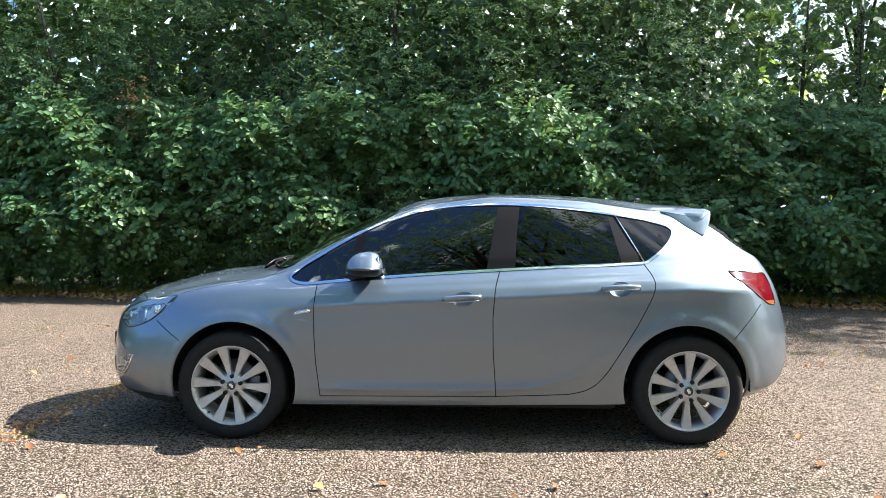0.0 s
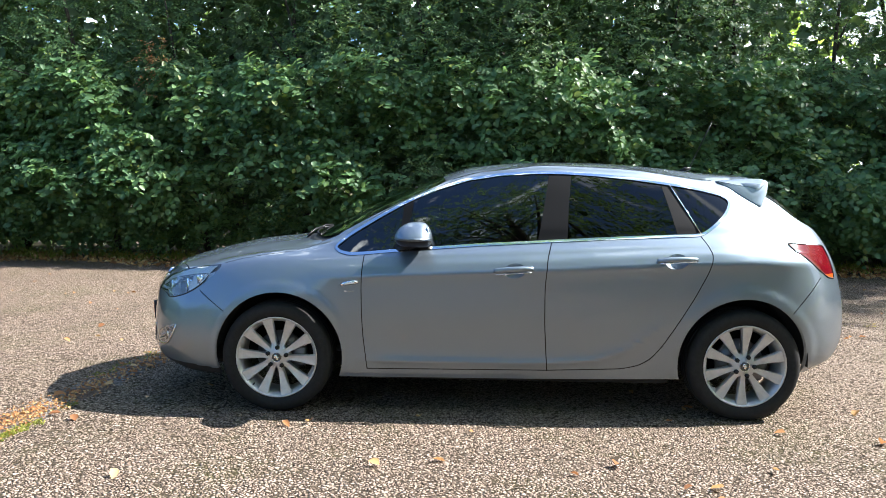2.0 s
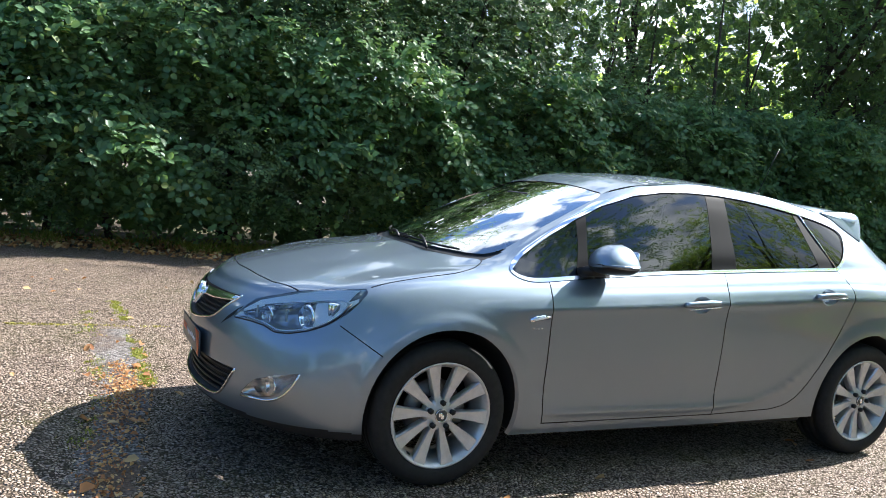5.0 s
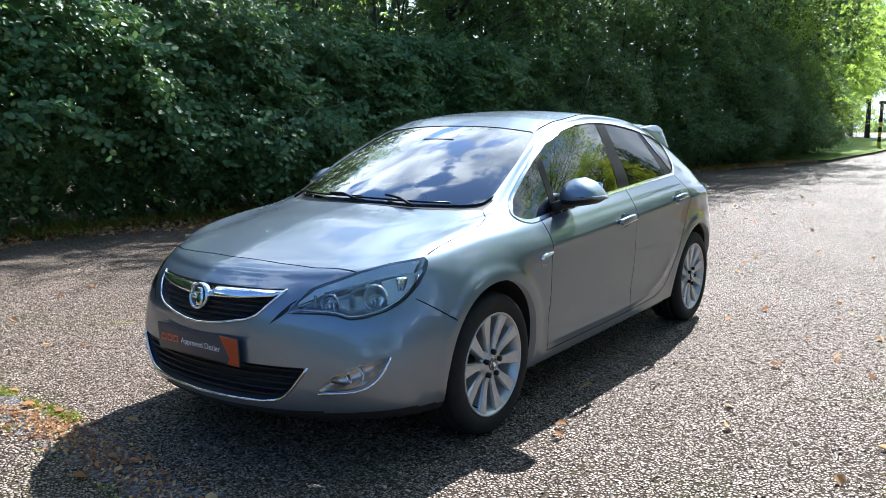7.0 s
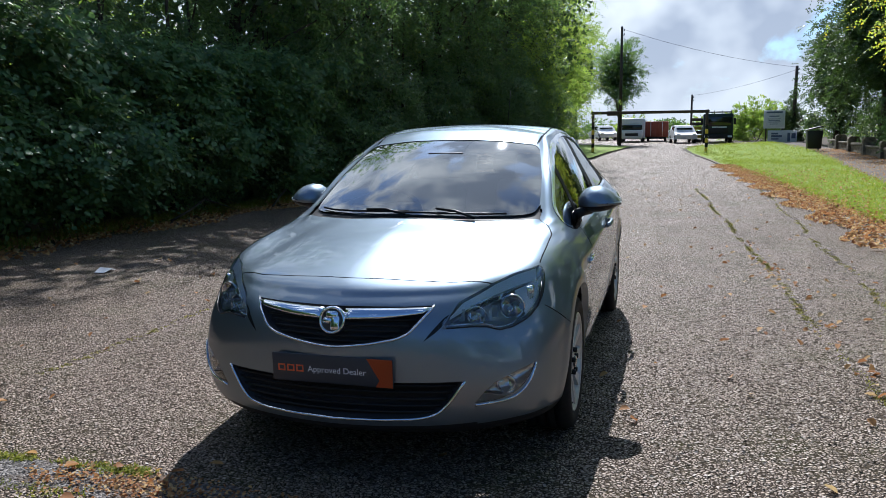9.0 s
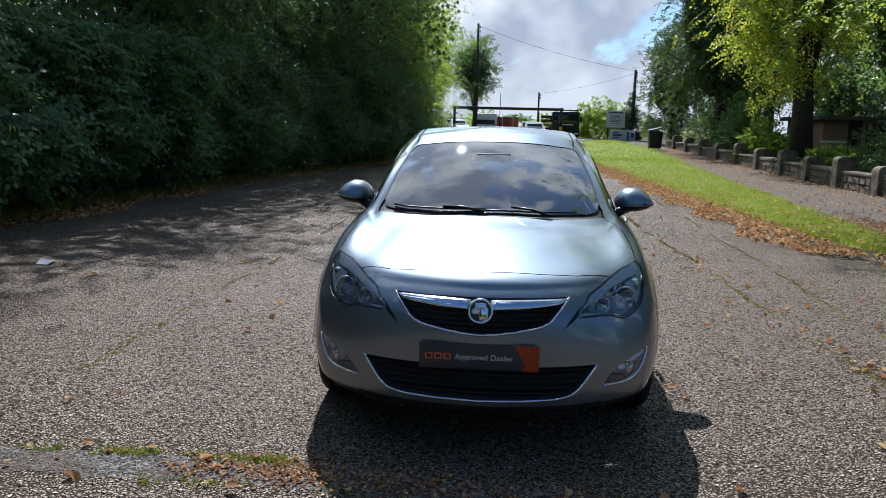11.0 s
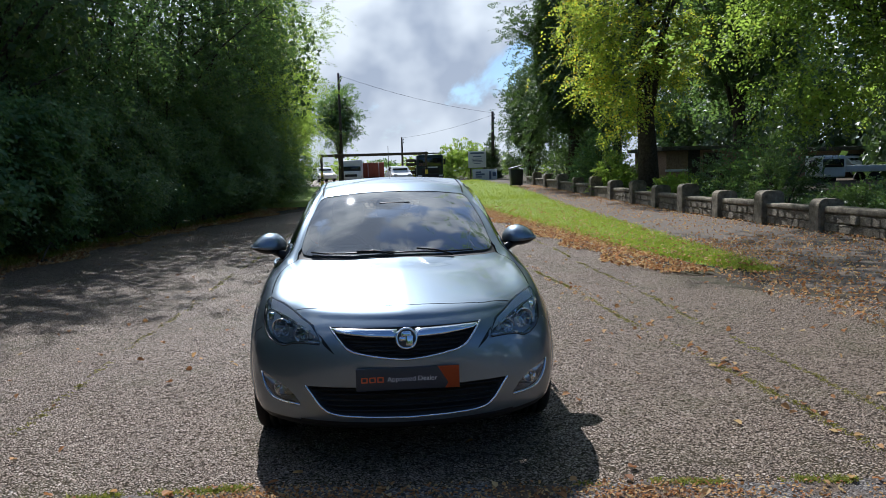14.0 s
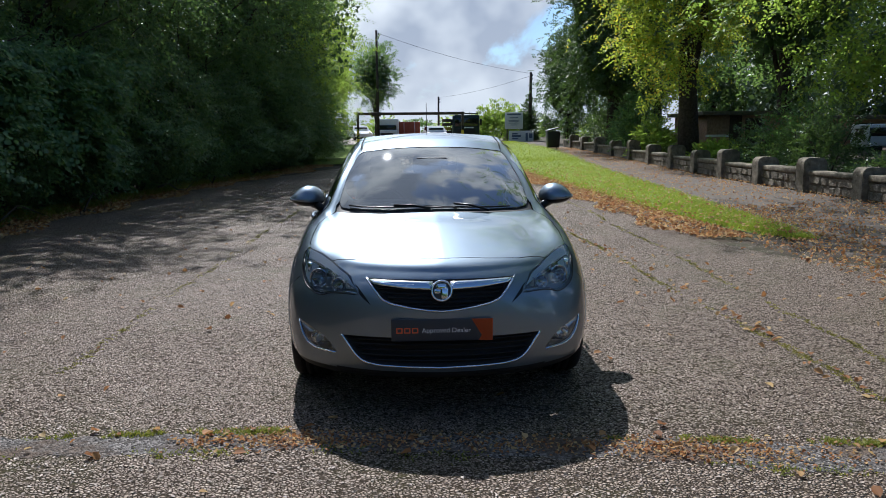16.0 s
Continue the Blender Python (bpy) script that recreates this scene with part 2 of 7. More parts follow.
def blade_material(name, dark, mid, light):
    m = mat(name, rough=0.55, spec=0.35)
    k = Nodes(m)
    c = k.ramp(k.island(), (0.0, dark), (0.6, mid), (1.0, light))
    k.base(c)
    tr = k.n.new("ShaderNodeBsdfTranslucent")
    k.l.new(c, tr.inputs["Color"])
    mx = k.n.new("ShaderNodeMixShader"); mx.inputs[0].default_value = 0.5
    k.l.new(k.b.outputs[0], mx.inputs[1]); k.l.new(tr.outputs[0], mx.inputs[2])
    k.l.new(mx.outputs[0], k.n["Material Output"].inputs["Surface"])
    return m


BLADES = blade_material("grass_blades", (0.18, 0.26, 0.020), (0.31, 0.40, 0.032), (0.46, 0.46, 0.065))
DRY_BLADES = blade_material("dry_joint_grass", (0.14, 0.18, 0.022), (0.24, 0.27, 0.035), (0.40, 0.36, 0.08))


def chip_material():
    m = mat("pale_stone_chippings", rough=0.5, spec=0.4)
    k = Nodes(m)
    c = k.ramp(k.island(), (0.0, (0.20, 0.150, 0.112)), (0.5, (0.33, 0.255, 0.196)), (1.0, (0.47, 0.385, 0.305)))
    k.base(k.mix(k.range(k.noise(90.0, 3.0), 0.35, 0.7, 0.0, 0.5), c, (0.22, 0.175, 0.14)))
    return m


CHIP = chip_material()


def joint_material():
    """Grey crumbs of tarmac pressed into brown soil."""
    m = mat("crumbled_joint_soil", rough=0.9, spec=0.3)
    k = Nodes(m)
    cell = k.voronoi(85.0, "Color")
    sp = k.n.new("ShaderNodeSeparateColor"); k.l.new(cell, sp.inputs[0])
    crumb = k.ramp(sp.outputs[0], (0.0, (0.035, 0.030, 0.026)), (0.5, (0.13, 0.118, 0.108)), (1.0, (0.34, 0.31, 0.285)))
    soil = k.ramp(k.noise(30.0, 5.0, 0.65), (0.3, (0.055, 0.038, 0.026)), (0.7, (0.19, 0.132, 0.092)))
    c = k.mix(k.range(k.noise(2.2, 4.0), 0.44, 0.58), crumb, soil)
    k.base(c)
    k.bump(k.math('ADD', k.range(k.voronoi(85.0, "Distance"), 0.0, 0.7, 1.0, 0.0), k.noise(60.0, 4.0)), 1.0, 0.012)
    return m


JOINT_SOIL = joint_material()
MOSS = speckled("dry_moss", (0.26, 0.25, 0.04), (0.46, 0.41, 0.09), 40.0, 0.95, 0.4, 0.01)


def paint_material():
    """Silver-blue metallic paint under a clear coat."""
    m = mat("silver_blue_metallic_paint", (0.30, 0.35, 0.38), 0.22, 0.86, 0.5, 1.0)
    k = Nodes(m)
    k.b.inputs["Specular Tint"].default_value = (0.24, 0.26, 0.28, 1)      # darker at the flop
    flake = k.voronoi(900.0, "Color")
    sep = k.n.new("ShaderNodeSeparateColor"); k.l.new(flake, sep.inputs[0])
    c = k.mix(k.range(sep.outputs[0], 0.0, 1.0, 0.0, 0.35), (0.192, 0.236, 0.283), (0.270, 0.321, 0.377))
    k.b.inputs["Coat IOR"].default_value = 1.55
    k.b.inputs["Coat Roughness"].default_value = 0.03
    dirt = k.noise(1.5, 4.0, 0.5)
    c = k.mix(k.range(dirt, 0.5, 0.9, 0.0, 0.06), c, (0.30, 0.27, 0.22))
    k.base(c)
    k.rough(k.range(k.noise(5.0, 5.0), 0.3, 0.7, 0.41, 0.46))
    return m


PAINT = paint_material()
CHROME = mat("polished_chrome", (0.80, 0.81, 0.83), 0.09, 1.0)
BLACK_TRIM = mat("satin_black_trim", (0.012, 0.012, 0.013), 0.38, 0.0, 0.22)
POST_TRIM = mat("gloss_black_pillar_film", (0.010, 0.010, 0.011), 0.45, 0.0, 0.08)
BLACK_PLASTIC = speckled("grained_black_plastic", (0.014, 0.014, 0.015), (0.026, 0.026, 0.028), 160.0, 0.6, 0.25, 0.001)
UNDERBODY = mat("dark_underbody", (0.012, 0.012, 0.012), 0.9)
RUBBER = speckled("tyre_rubber", (0.008, 0.008, 0.008), (0.017, 0.0165, 0.016), 40.0, 0.75, 0.2, 0.002)
ALLOY = speckled("painted_silver_alloy", (0.46, 0.465, 0.47), (0.56, 0.56, 0.56), 30.0, 0.34, 0.05, 0.001)
ALLOY.node_tree.nodes["Principled BSDF"].inputs["Metallic"].default_value = 0.55
STEEL = mat("brake_steel", (0.22, 0.21, 0.20), 0.45, 0.9)
SEAM = mat("panel_gap", (0.006, 0.006, 0.006), 0.9)


def glass_material(name, tint, gloss=1.0, ior=1.5):
    """A tinted pane: it lets tinted light through and mirrors by its Fresnel gloss."""
    m = bpy.data.materials.new(name)
    m.use_nodes = True
    n, l = m.node_tree.nodes, m.node_tree.links
    n.clear()
    out = n.new("ShaderNodeOutputMaterial")
    t = n.new("ShaderNodeBsdfTransparent"); t.inputs[0].default_value = (*tint, 1)
    g = n.new("ShaderNodeBsdfGlossy"); g.inputs["Roughness"].default_value = 0.015
    f = n.new("ShaderNodeFresnel"); f.inputs[0].default_value = ior
    k = n.new("ShaderNodeMath"); k.operation = 'MULTIPLY'; k.inputs[1].default_value = gloss; k.use_clamp = True
    x = n.new("ShaderNodeMixShader")
    l.new(f.outputs[0], k.inputs[0]); l.new(k.outputs[0], x.inputs[0])
    l.new(t.outputs[0], x.inputs[1]); l.new(g.outputs[0], x.inputs[2]); l.new(x.outputs[0], out.inputs[0])
    return m


WINDSCREEN_GLASS = glass_material("windscreen_glass", (0.56, 0.65, 0.64), 4.2, 1.5)
SIDE_GLASS = glass_material("tinted_side_glass", (0.06, 0.07, 0.068), 1.9, 1.5)
PRIVACY_GLASS = glass_material("privacy_glass", (0.035, 0.04, 0.04), 1.1, 1.5)
LENS = glass_material("clear_lamp_lens", (0.96, 0.965, 0.965), 1.6, 1.45)
RED_LENS = mat("red_lamp_lens", (0.10, 0.002, 0.007), 0.10, 0.0, 0.3, 0.35)
AMBER_LENS = mat("amber_lamp_lens", (0.40, 0.075, 0.012), 0.12, 0.0, 0.3, 0.35)
LAMP_DARK = mat("smoked_lamp_bezel", (0.05, 0.055, 0.06), 0.3, 0.3)
LAMP_BOWL = mat("silvered_lamp_bowl", (0.48, 0.49, 0.50), 0.20, 0.6)
LAMP_GREY = mat("silver_lamp_bezel", (0.62, 0.64, 0.66), 0.25, 0.6)
FOG_BOWL = mat("silvered_fog_lamp_bowl", (0.66, 0.67, 0.68), 0.18, 0.7)
CLOTH = speckled("charcoal_seat_cloth", (0.018, 0.019, 0.021), (0.040, 0.041, 0.044), 60.0, 0.95, 0.3, 0.002)
DASH = speckled("grey_dashboard_plastic", (0.050, 0.055, 0.055), (0.085, 0.090, 0.090), 90.0, 0.7, 0.2, 0.001)
PLATE_DARK = mat("dark_slate_plate", (0.035, 0.042, 0.055), 0.35, 0.0, 0.5)
PLATE_ORANGE = mat("orange_plate_print", (0.78, 0.13, 0.03), 0.4)
PLATE_WHITE = mat("white_plate_print", (0.75, 0.76, 0.78), 0.4)
LENS_WHITE = mat("milky_lens", (0.75, 0.76, 0.76), 0.15, 0.0, 0.5, 0.6)

# ==== mesh tools ====
def obj_from_bm(name, bm, material, smooth=True):
    me = bpy.data.meshes.new(name)
    bm.to_mesh(me)
    bm.free()
    me.materials.append(material)
    if smooth:
        me.polygons.foreach_set("use_smooth", [True] * len(me.polygons))
    return new(name, me)


def part(name, bm, material, parent, label="", smooth=True):
    ob = obj_from_bm(name, bm, material, smooth)
    ob.parent = parent
    if label:
        tagged(ob, label)
    return ob


def empty(name, at=(0, 0, 0), rz=0.0):
    e = new(name)
    e.empty_display_size = 0.2
    e.matrix_world = pose(*at, 0, 0, rz)
    return e


def mesh_np(name, co, faces, material, smooth=False):
    """A mesh from arrays: co (n, 3), faces (m, k) of one size k."""
    me = bpy.data.meshes.new(name)
    co = np.asarray(co, np.float32)
    faces = np.asarray(faces, np.int32)
    me.vertices.add(len(co))
    me.vertices.foreach_set("co", co.ravel())
    me.loops.add(faces.size)
    me.loops.foreach_set("vertex_index", faces.ravel())
    me.polygons.add(len(faces))
    me.polygons.foreach_set("loop_start", np.arange(0, faces.size, faces.shape[1], dtype=np.int32))
    if smooth:
        me.polygons.foreach_set("use_smooth", np.ones(len(faces), bool))
    me.update(calc_edges=True)
    me.materials.append(material)
    return new(name, me)


def unit(v):
    return v / np.maximum(np.linalg.norm(v, axis=-1, keepdims=True), 1e-9)


def leaf_cloud(name, centre, facing, size, material, rng, ratio=0.62, fold=0.25, droop=0.35, axis=None, loose=0.55, full=False):
    """Folded leaves: one at each centre, facing along the given normals, each of its own size (length)."""
    n = len(centre)
    nrm = unit(facing + rng.normal(0, loose, (n, 3)))
    if axis is None:
        ax = rng.normal(0, 1, (n, 3)); ax[:, 2] -= droop
    else:
        ax = axis + rng.normal(0, 0.25, (n, 3))
    ax = unit(ax - nrm * np.sum(ax * nrm, 1, keepdims=True))
    side = np.cross(nrm, ax)
    L = size[:, None]
    W = L * ratio * rng.uniform(0.8, 1.15, (n, 1)) * 0.5
    base = centre - ax * L * 0.5
    tip = centre + ax * L * 0.5 - nrm * L * 0.14
    i = np.arange(n)[:, None]
    if full:
        a, b = centre - ax * L * 0.22 + nrm * W * fold, centre + ax * L * 0.18 + nrm * W * fold * .6
        co = np.stack([base, a + side * W * .92, b + side * W * .88, tip, b - side * W * .88, a - side * W * .92], 1).reshape(-1, 3)
        f = np.concatenate([i * 6 + np.array([[0, 3, 2, 1]]), i * 6 + np.array([[0, 5, 4, 3]])], 1).reshape(-1, 4)
    else:
        mid = centre - ax * L * 0.08 + nrm * W * fold
        co = np.stack([base, mid + side * W, tip, mid - side * W], 1).reshape(-1, 3)
        f = np.concatenate([i * 4 + np.array([[0, 2, 1]]), i * 4 + np.array([[0, 3, 2]])], 1).reshape(-1, 3)
    return mesh_np(name, co, f, material)


def sprays(p, t, per, length, leaf, rng, sag=0.5):
    """Leafy twigs that start at p and run along t: the leaves' places, facings, axes and sizes."""
    m = len(p)
    t = unit(t)
    side = unit(np.cross(t, np.array([0.0, 0.0, 1.0])) + 1e-6)
    up = np.cross(side, t)
    roll = rng.normal(0, 0.5, (m, 1))
    side, up = side * np.cos(roll) + up * np.sin(roll), up * np.cos(roll) - side * np.sin(roll)
    k = np.arange(per)
    s = ((k + 0.6) / per)[None, :, None] * (length * rng.uniform(.6, 1.25, m))[:, None, None]
    alt = np.where(k % 2, 1.0, -1.0)[None, :, None]
    ax = t[:, None] * 0.6 + side[:, None] * alt * 0.85
    size = leaf * rng.uniform(.7, 1.2, (m, per)) * (1.05 - 0.3 * k / per)
    c = p[:, None] + t[:, None] * s + ax * size[..., None] * .55
    c[..., 2] -= sag * s[..., 0] ** 2
    f = np.repeat(up[:, None], per, 1)
    return c.reshape(-1, 3), f.reshape(-1, 3), ax.reshape(-1, 3), size.ravel()


def spray_mesh(name, p, t, per, length, leaf, material, rng, sag=0.5, ratio=0.62, full=False, floor=0.03, out=None):
    c, f, ax, sz = sprays(p, t, per, length, leaf, rng, sag)
    if out is not None:                             # leaves turn to the light
        f = unit(f + np.array(out))
    ok = c[:, 2] > floor
    return leaf_cloud(name, c[ok], f[ok], sz[ok], material, rng, ratio, axis=ax[ok], loose=0.28, full=full)


def tube(points, radii, sides=8):
    """A tapered round limb along points."""
    bm = bmesh.new()
    pts = [Vector(p) for p in points]
    rings = []
    for i, p in enumerate(pts):
        d = (pts[min(i + 1, len(pts) - 1)] - pts[max(i - 1, 0)]).normalized()
        a = d.orthogonal().normalized()
        b = d.cross(a)
        rings.append([bm.verts.new(p + (a * math.cos(2 * math.pi * k / sides) + b * math.sin(2 * math.pi * k / sides)) * radii[i]) for k in range(sides)])
    for r0, r1 in zip(rings, rings[1:]):
        # the turn that keeps the rings from twisting
        best = min(range(sides), key=lambda o: sum((r0[k].co - r1[(k + o) % sides].co).length for k in range(sides)))
        for k in range(sides):
            bm.faces.new((r0[k], r0[(k + 1) % sides], r1[(k + 1 + best) % sides], r1[(k + best) % sides]))
    bm.faces.new(rings[0][::-1]); bm.faces.new(rings[-1])
    bmesh.ops.recalc_face_normals(bm, faces=bm.faces)
    return bm


def join_bm(dst, src, m=None):
    """Adds src to dst, moved by m, and frees src."""
    if m is not None:
        src.transform(m)
    me = bpy.data.meshes.new("tmp")
    src.to_mesh(me); src.free()
    dst.from_mesh(me)
    bpy.data.meshes.remove(me)
    return dst


def box_bm(lo, hi, bevel=0.0, segs=2):
    bm = bmesh.new()
    bmesh.ops.create_cube(bm, size=1)
    lo, hi = Vector(lo), Vector(hi)
    for v in bm.verts:
        v.co = Vector(((lo[i] + hi[i]) / 2 + v.co[i] * (hi[i] - lo[i]) for i in range(3)))
    if bevel:
        bmesh.ops.bevel(bm, geom=bm.edges[:], offset=bevel, segments=segs, affect='EDGES', profile=0.5)
    return bm


def cyl_bm(r0, r1, depth, sides=24, at=(0, 0, 0), axis='Z', bevel=0.0):
    bm = bmesh.new()
    bmesh.ops.create_cone(bm, cap_ends=True, segments=sides, radius1=r0, radius2=r1, depth=depth)
    if bevel:
        es = [e for e in bm.edges if len(e.link_faces) == 2 and any(len(f.verts) > 4 for f in e.link_faces)]
        bmesh.ops.bevel(bm, geom=es, offset=bevel, segments=2, affect='EDGES')
    turn = {'Z': Matrix(), 'X': Matrix.Rotation(math.pi / 2, 4, 'Y'), 'Y': Matrix.Rotation(math.pi / 2, 4, 'X')}[axis]
    bm.transform(Matrix.Translation(at) @ turn)
    return bm


def ground_z(x):
    """The road lies level round the car and climbs gently beyond."""
    x = np.asarray(x, float)
    a = np.clip(x - 15.0, 0, 16.0)
    return 0.00055 * a * a + 0.0176 * np.clip(x - 31.0, 0, 44.0)

# ==== ground, road, verge ====
def curve(xs, ys):
    return lambda x: np.interp(x, xs, ys)


ROAD_L = curve((-60, -6, 0, 5, 12, 18, 22, 27, 37, 43, 54, 57, 62, 110), (7.2, 7.1, 6.95, 6.7, 6.5, 5.9, 4.9, 3.2, 2.5, 2.3, 1.5, 3.5, 12.0, 18.0))
ROAD_R = curve((-60, 0.3, 2.2, 4, 10, 24, 34, 43, 50, 56, 60, 110), (-9.6, -9.4, -4.5, -4.0, -3.9, -3.5, -2.8, -2.0, -1.7, -2.8, -7.0, -16.0))
GRASS_LO = curve((4.3, 5.4, 7, 15, 24, 34, 43, 50, 56, 62), (-5.20, -4.85, -4.50, -4.22, -3.8, -3.1, -2.3, -2.0, -3.1, -8.0))
GRASS_HI = curve((4.3, 5.6, 11, 18, 47.5, 62), (-5.22, -5.45, -6.05, -6.8, -9.2, -8.6))
WALL_Y = curve((4, 9, 16.5, 26, 37, 52), (-9.47, -9.50, -9.70, -10.15, -10.5, -10.8))
FOOT = curve((-40, -14, 0, 12, 18, 21.5, 24.5, 30, 36), (8.4, 8.0, 7.75, 7.5, 7.0, 6.3, 5.5, 5.0, 4.8))


def strip(name, xs, lo, hi, ny, lift, material):
    """A sheet between two edge lines that follows the ground."""
    xs = np.asarray(xs, float)
    v = np.linspace(0, 1, ny)
    X = np.repeat(xs[:, None], ny, 1)
    Y = lo(xs)[:, None] * (1 - v) + hi(xs)[:, None] * v
    Z = ground_z(X) + (lift(X, Y) if callable(lift) else lift)
    co = np.stack([X, Y, Z], -1).reshape(-1, 3)
    i = (np.arange(len(xs) - 1)[:, None] * ny + np.arange(ny - 1)).ravel()
    f = np.stack([i, i + ny, i + ny + 1, i + 1], 1)
    return mesh_np(name, co, f, material, True)


flat = lambda y: (lambda x: np.full_like(np.asarray(x, float), y))
ground = strip("ground", [-400, -200, -100, -60, -30, 0, 15, 19, 23, 27, 31, 50, 75, 110, 200, 400, 900], flat(-500.0), flat(500.0), 24, -0.02, EARTH)
tagged(ground, "leaf-strewn soil and rough grass round the lane", "ground", kind="structure")
road = strip("road", list(np.arange(-60, 110.1, 1.0)), ROAD_R, ROAD_L, 14, 0.0, ASPHALT)
tagged(road, "worn grey asphalt lane with exposed pale aggregate", "road", kind="structure")
path = strip("pavement", list(np.arange(2.6, 66, 0.7)), lambda x: WALL_Y(x) + 0.0, lambda x: np.maximum(GRASS_HI(x) + 0.15, WALL_Y(x) + 0.5), 6, -0.016, PATH_MAT)
tagged(path, "old tarmac footpath strewn with brown leaves beside the wall", "footpath", kind="structure")
verge = strip("grass_verge", list(np.arange(5.0, 64, 0.35)), GRASS_LO, GRASS_HI, 15, lambda X, Y: -0.017 + 0.045 * np.clip(5 * (Y - GRASS_LO(X)) * (GRASS_HI(X) - Y) / (GRASS_HI(X) - GRASS_LO(X)) ** 2, 0, 1) * np.clip((X - 4.8) / 3.0, .1, 1), GRASS_GROUND)
tagged(verge, "sunlit strip of mown green grass between lane and footpath", "grass", kind="structure")
island_xs = list(np.arange(29.5, 80, 1.5))
lawn = strip("grass_island", island_xs, lambda x: ROAD_L(x) + 0.25, lambda x: ROAD_L(x) + 22.0, 8, 0.05, GRASS_GROUND)
tagged(lawn, "mown grass under trees beyond the hedge", "grass", kind="structure")

# ==== hedge ====
rng = np.random.default_rng(7)


def wave(x, z, s=1.0):
    """An uneven bulge, in -1 to 1."""
    return (np.sin(x * 1.9 * s + 1.3 * np.sin(z * 1.7 + x * .6)) + np.sin(z * 2.7 * s + 1.1 * np.sin(x * 1.1)) + 0.8 * np.sin(x * 4.3 * s + z * 3.1)) / 2.8


def hedge_face(x, z):
    slow = np.sin(x * 0.55 + 0.8) * 0.35 + np.sin(x * 0.23 + 2.0) * 0.3
    return FOOT(x) + 0.2 - 1.2 * np.clip((z - 0.3) / 1.0, 0, 1) ** 0.8 - np.where(x > 9, 0.75, 0.45) * wave(x * np.where(x > 9, .7, 1), z) - slow * np.clip((z - 1) / 3, 0, 1) * 0.6 - 0.35 * np.exp(-((z - 1.2) / 0.7) ** 2) + 0.24 * np.clip(z - 1.6, 0, 4)


def hedge_part(name, x0, x1, z0, z1, n, per, length, leaf, material, patch, label, depth=0.4, full=False, ratio=0.62, sag=0.5):
    """Twigs that reach out of the hedge's face; patch (-1 to 1) sets how much of it they cover."""
    x, z = rng.uniform(x0, x1, n), z0 + (z1 - z0) * rng.uniform(0, 1, n)
    keep = wave(x * 0.8 + patch[1], z * 0.9 + patch[1], 0.7) + rng.normal(0, 0.25, n) < patch[0]
    keep &= ~((x > 4.2) & (x < 12) & (z > 3.2)) | (rng.uniform(0, 1, n) < 0.55)
    x, z = x[keep], z[keep]
    n = len(x)
    y = hedge_face(x, z) + np.minimum(rng.exponential(depth, n), 1.8)
    p = np.stack([x, y, z + ground_z(x)], 1)
    t = np.stack([rng.normal(0.05, 0.55, n), -0.9 + rng.normal(0, .25, n), rng.normal(0.12, 0.38, n)], 1)
    return tagged(spray_mesh(name, p, t, per, length, leaf, material, rng, sag, ratio, full, out=(-.1, -.9, .15)), label, "hedge", kind="stuff")


hedge_part("hazel_hedge", -17, 13, 0.35, 3.1, 8600, 9, 0.52, 0.118, LEAF_BROAD, (0.20, 0.0), "broad-leaved hazel shoots in the tall hedge", 0.30, True, 0.80)
hedge_part("hawthorn_hedge", -17, 14, 0.35, 6.4, 28500, 9, 0.34, 0.060, LEAF_HEDGE, (2.0, 0.0), "small-leaved hawthorn twigs of the tall green hedge", 0.50, False, 0.72)
hedge_part("hawthorn_hedge", 13, 36, 0.2, 4.6, 9500, 9, 0.5, 0.10, LEAF_HEDGE, (2.0, 3.0), "shaded far part of the tall green hedge", 0.45, False, 0.7)
hedge_part("bramble", -17, 20, 0.05, 0.9, 2200, 8, 0.5, 0.065, LEAF_BROAD, (0.4, 5.0), "brambles and nettles at the foot of the hedge", 0.2, False, 0.7, 0.8)


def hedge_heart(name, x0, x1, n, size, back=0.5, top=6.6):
    """The dense middle of the hedge; its dark leaf colour paints the shade in there."""
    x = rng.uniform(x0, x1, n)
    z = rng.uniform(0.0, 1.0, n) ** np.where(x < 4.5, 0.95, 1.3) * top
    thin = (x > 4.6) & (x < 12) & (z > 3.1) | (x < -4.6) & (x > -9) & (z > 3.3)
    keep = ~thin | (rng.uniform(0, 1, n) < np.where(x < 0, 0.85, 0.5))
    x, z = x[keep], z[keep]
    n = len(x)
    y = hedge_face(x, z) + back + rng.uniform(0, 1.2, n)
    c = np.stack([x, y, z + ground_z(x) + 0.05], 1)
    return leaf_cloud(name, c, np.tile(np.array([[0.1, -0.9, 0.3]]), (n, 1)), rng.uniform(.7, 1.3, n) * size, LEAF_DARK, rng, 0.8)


tagged(hedge_heart("hedge_interior", -17, 36, 42000, 0.22), "inner leaves and twigs of the hedge, coloured dark for shade", "hedge", kind="stuff")
tagged(hedge_heart("hedge_interior", -17, 36, 19000, 0.36, 1.6, 6.4), "leaves at the back of the hedge, coloured dark for shade", "hedge", kind="stuff")
# a withered twig in the hedge
n = 30
x, z = rng.normal(-5.2, .13, n), rng.normal(3.15, .24, n)
p = np.stack([x, hedge_face(x, z) - .05, z], 1)
tagged(spray_mesh("withered_twig", p, np.stack([rng.normal(0, .4, n), np.full(n, -.8), rng.normal(-.3, .3, n)], 1), 8, .26, .06, LEAF_DEAD, rng), "withered red-brown twigs in the hedge", "dead twigs", kind="stuff")
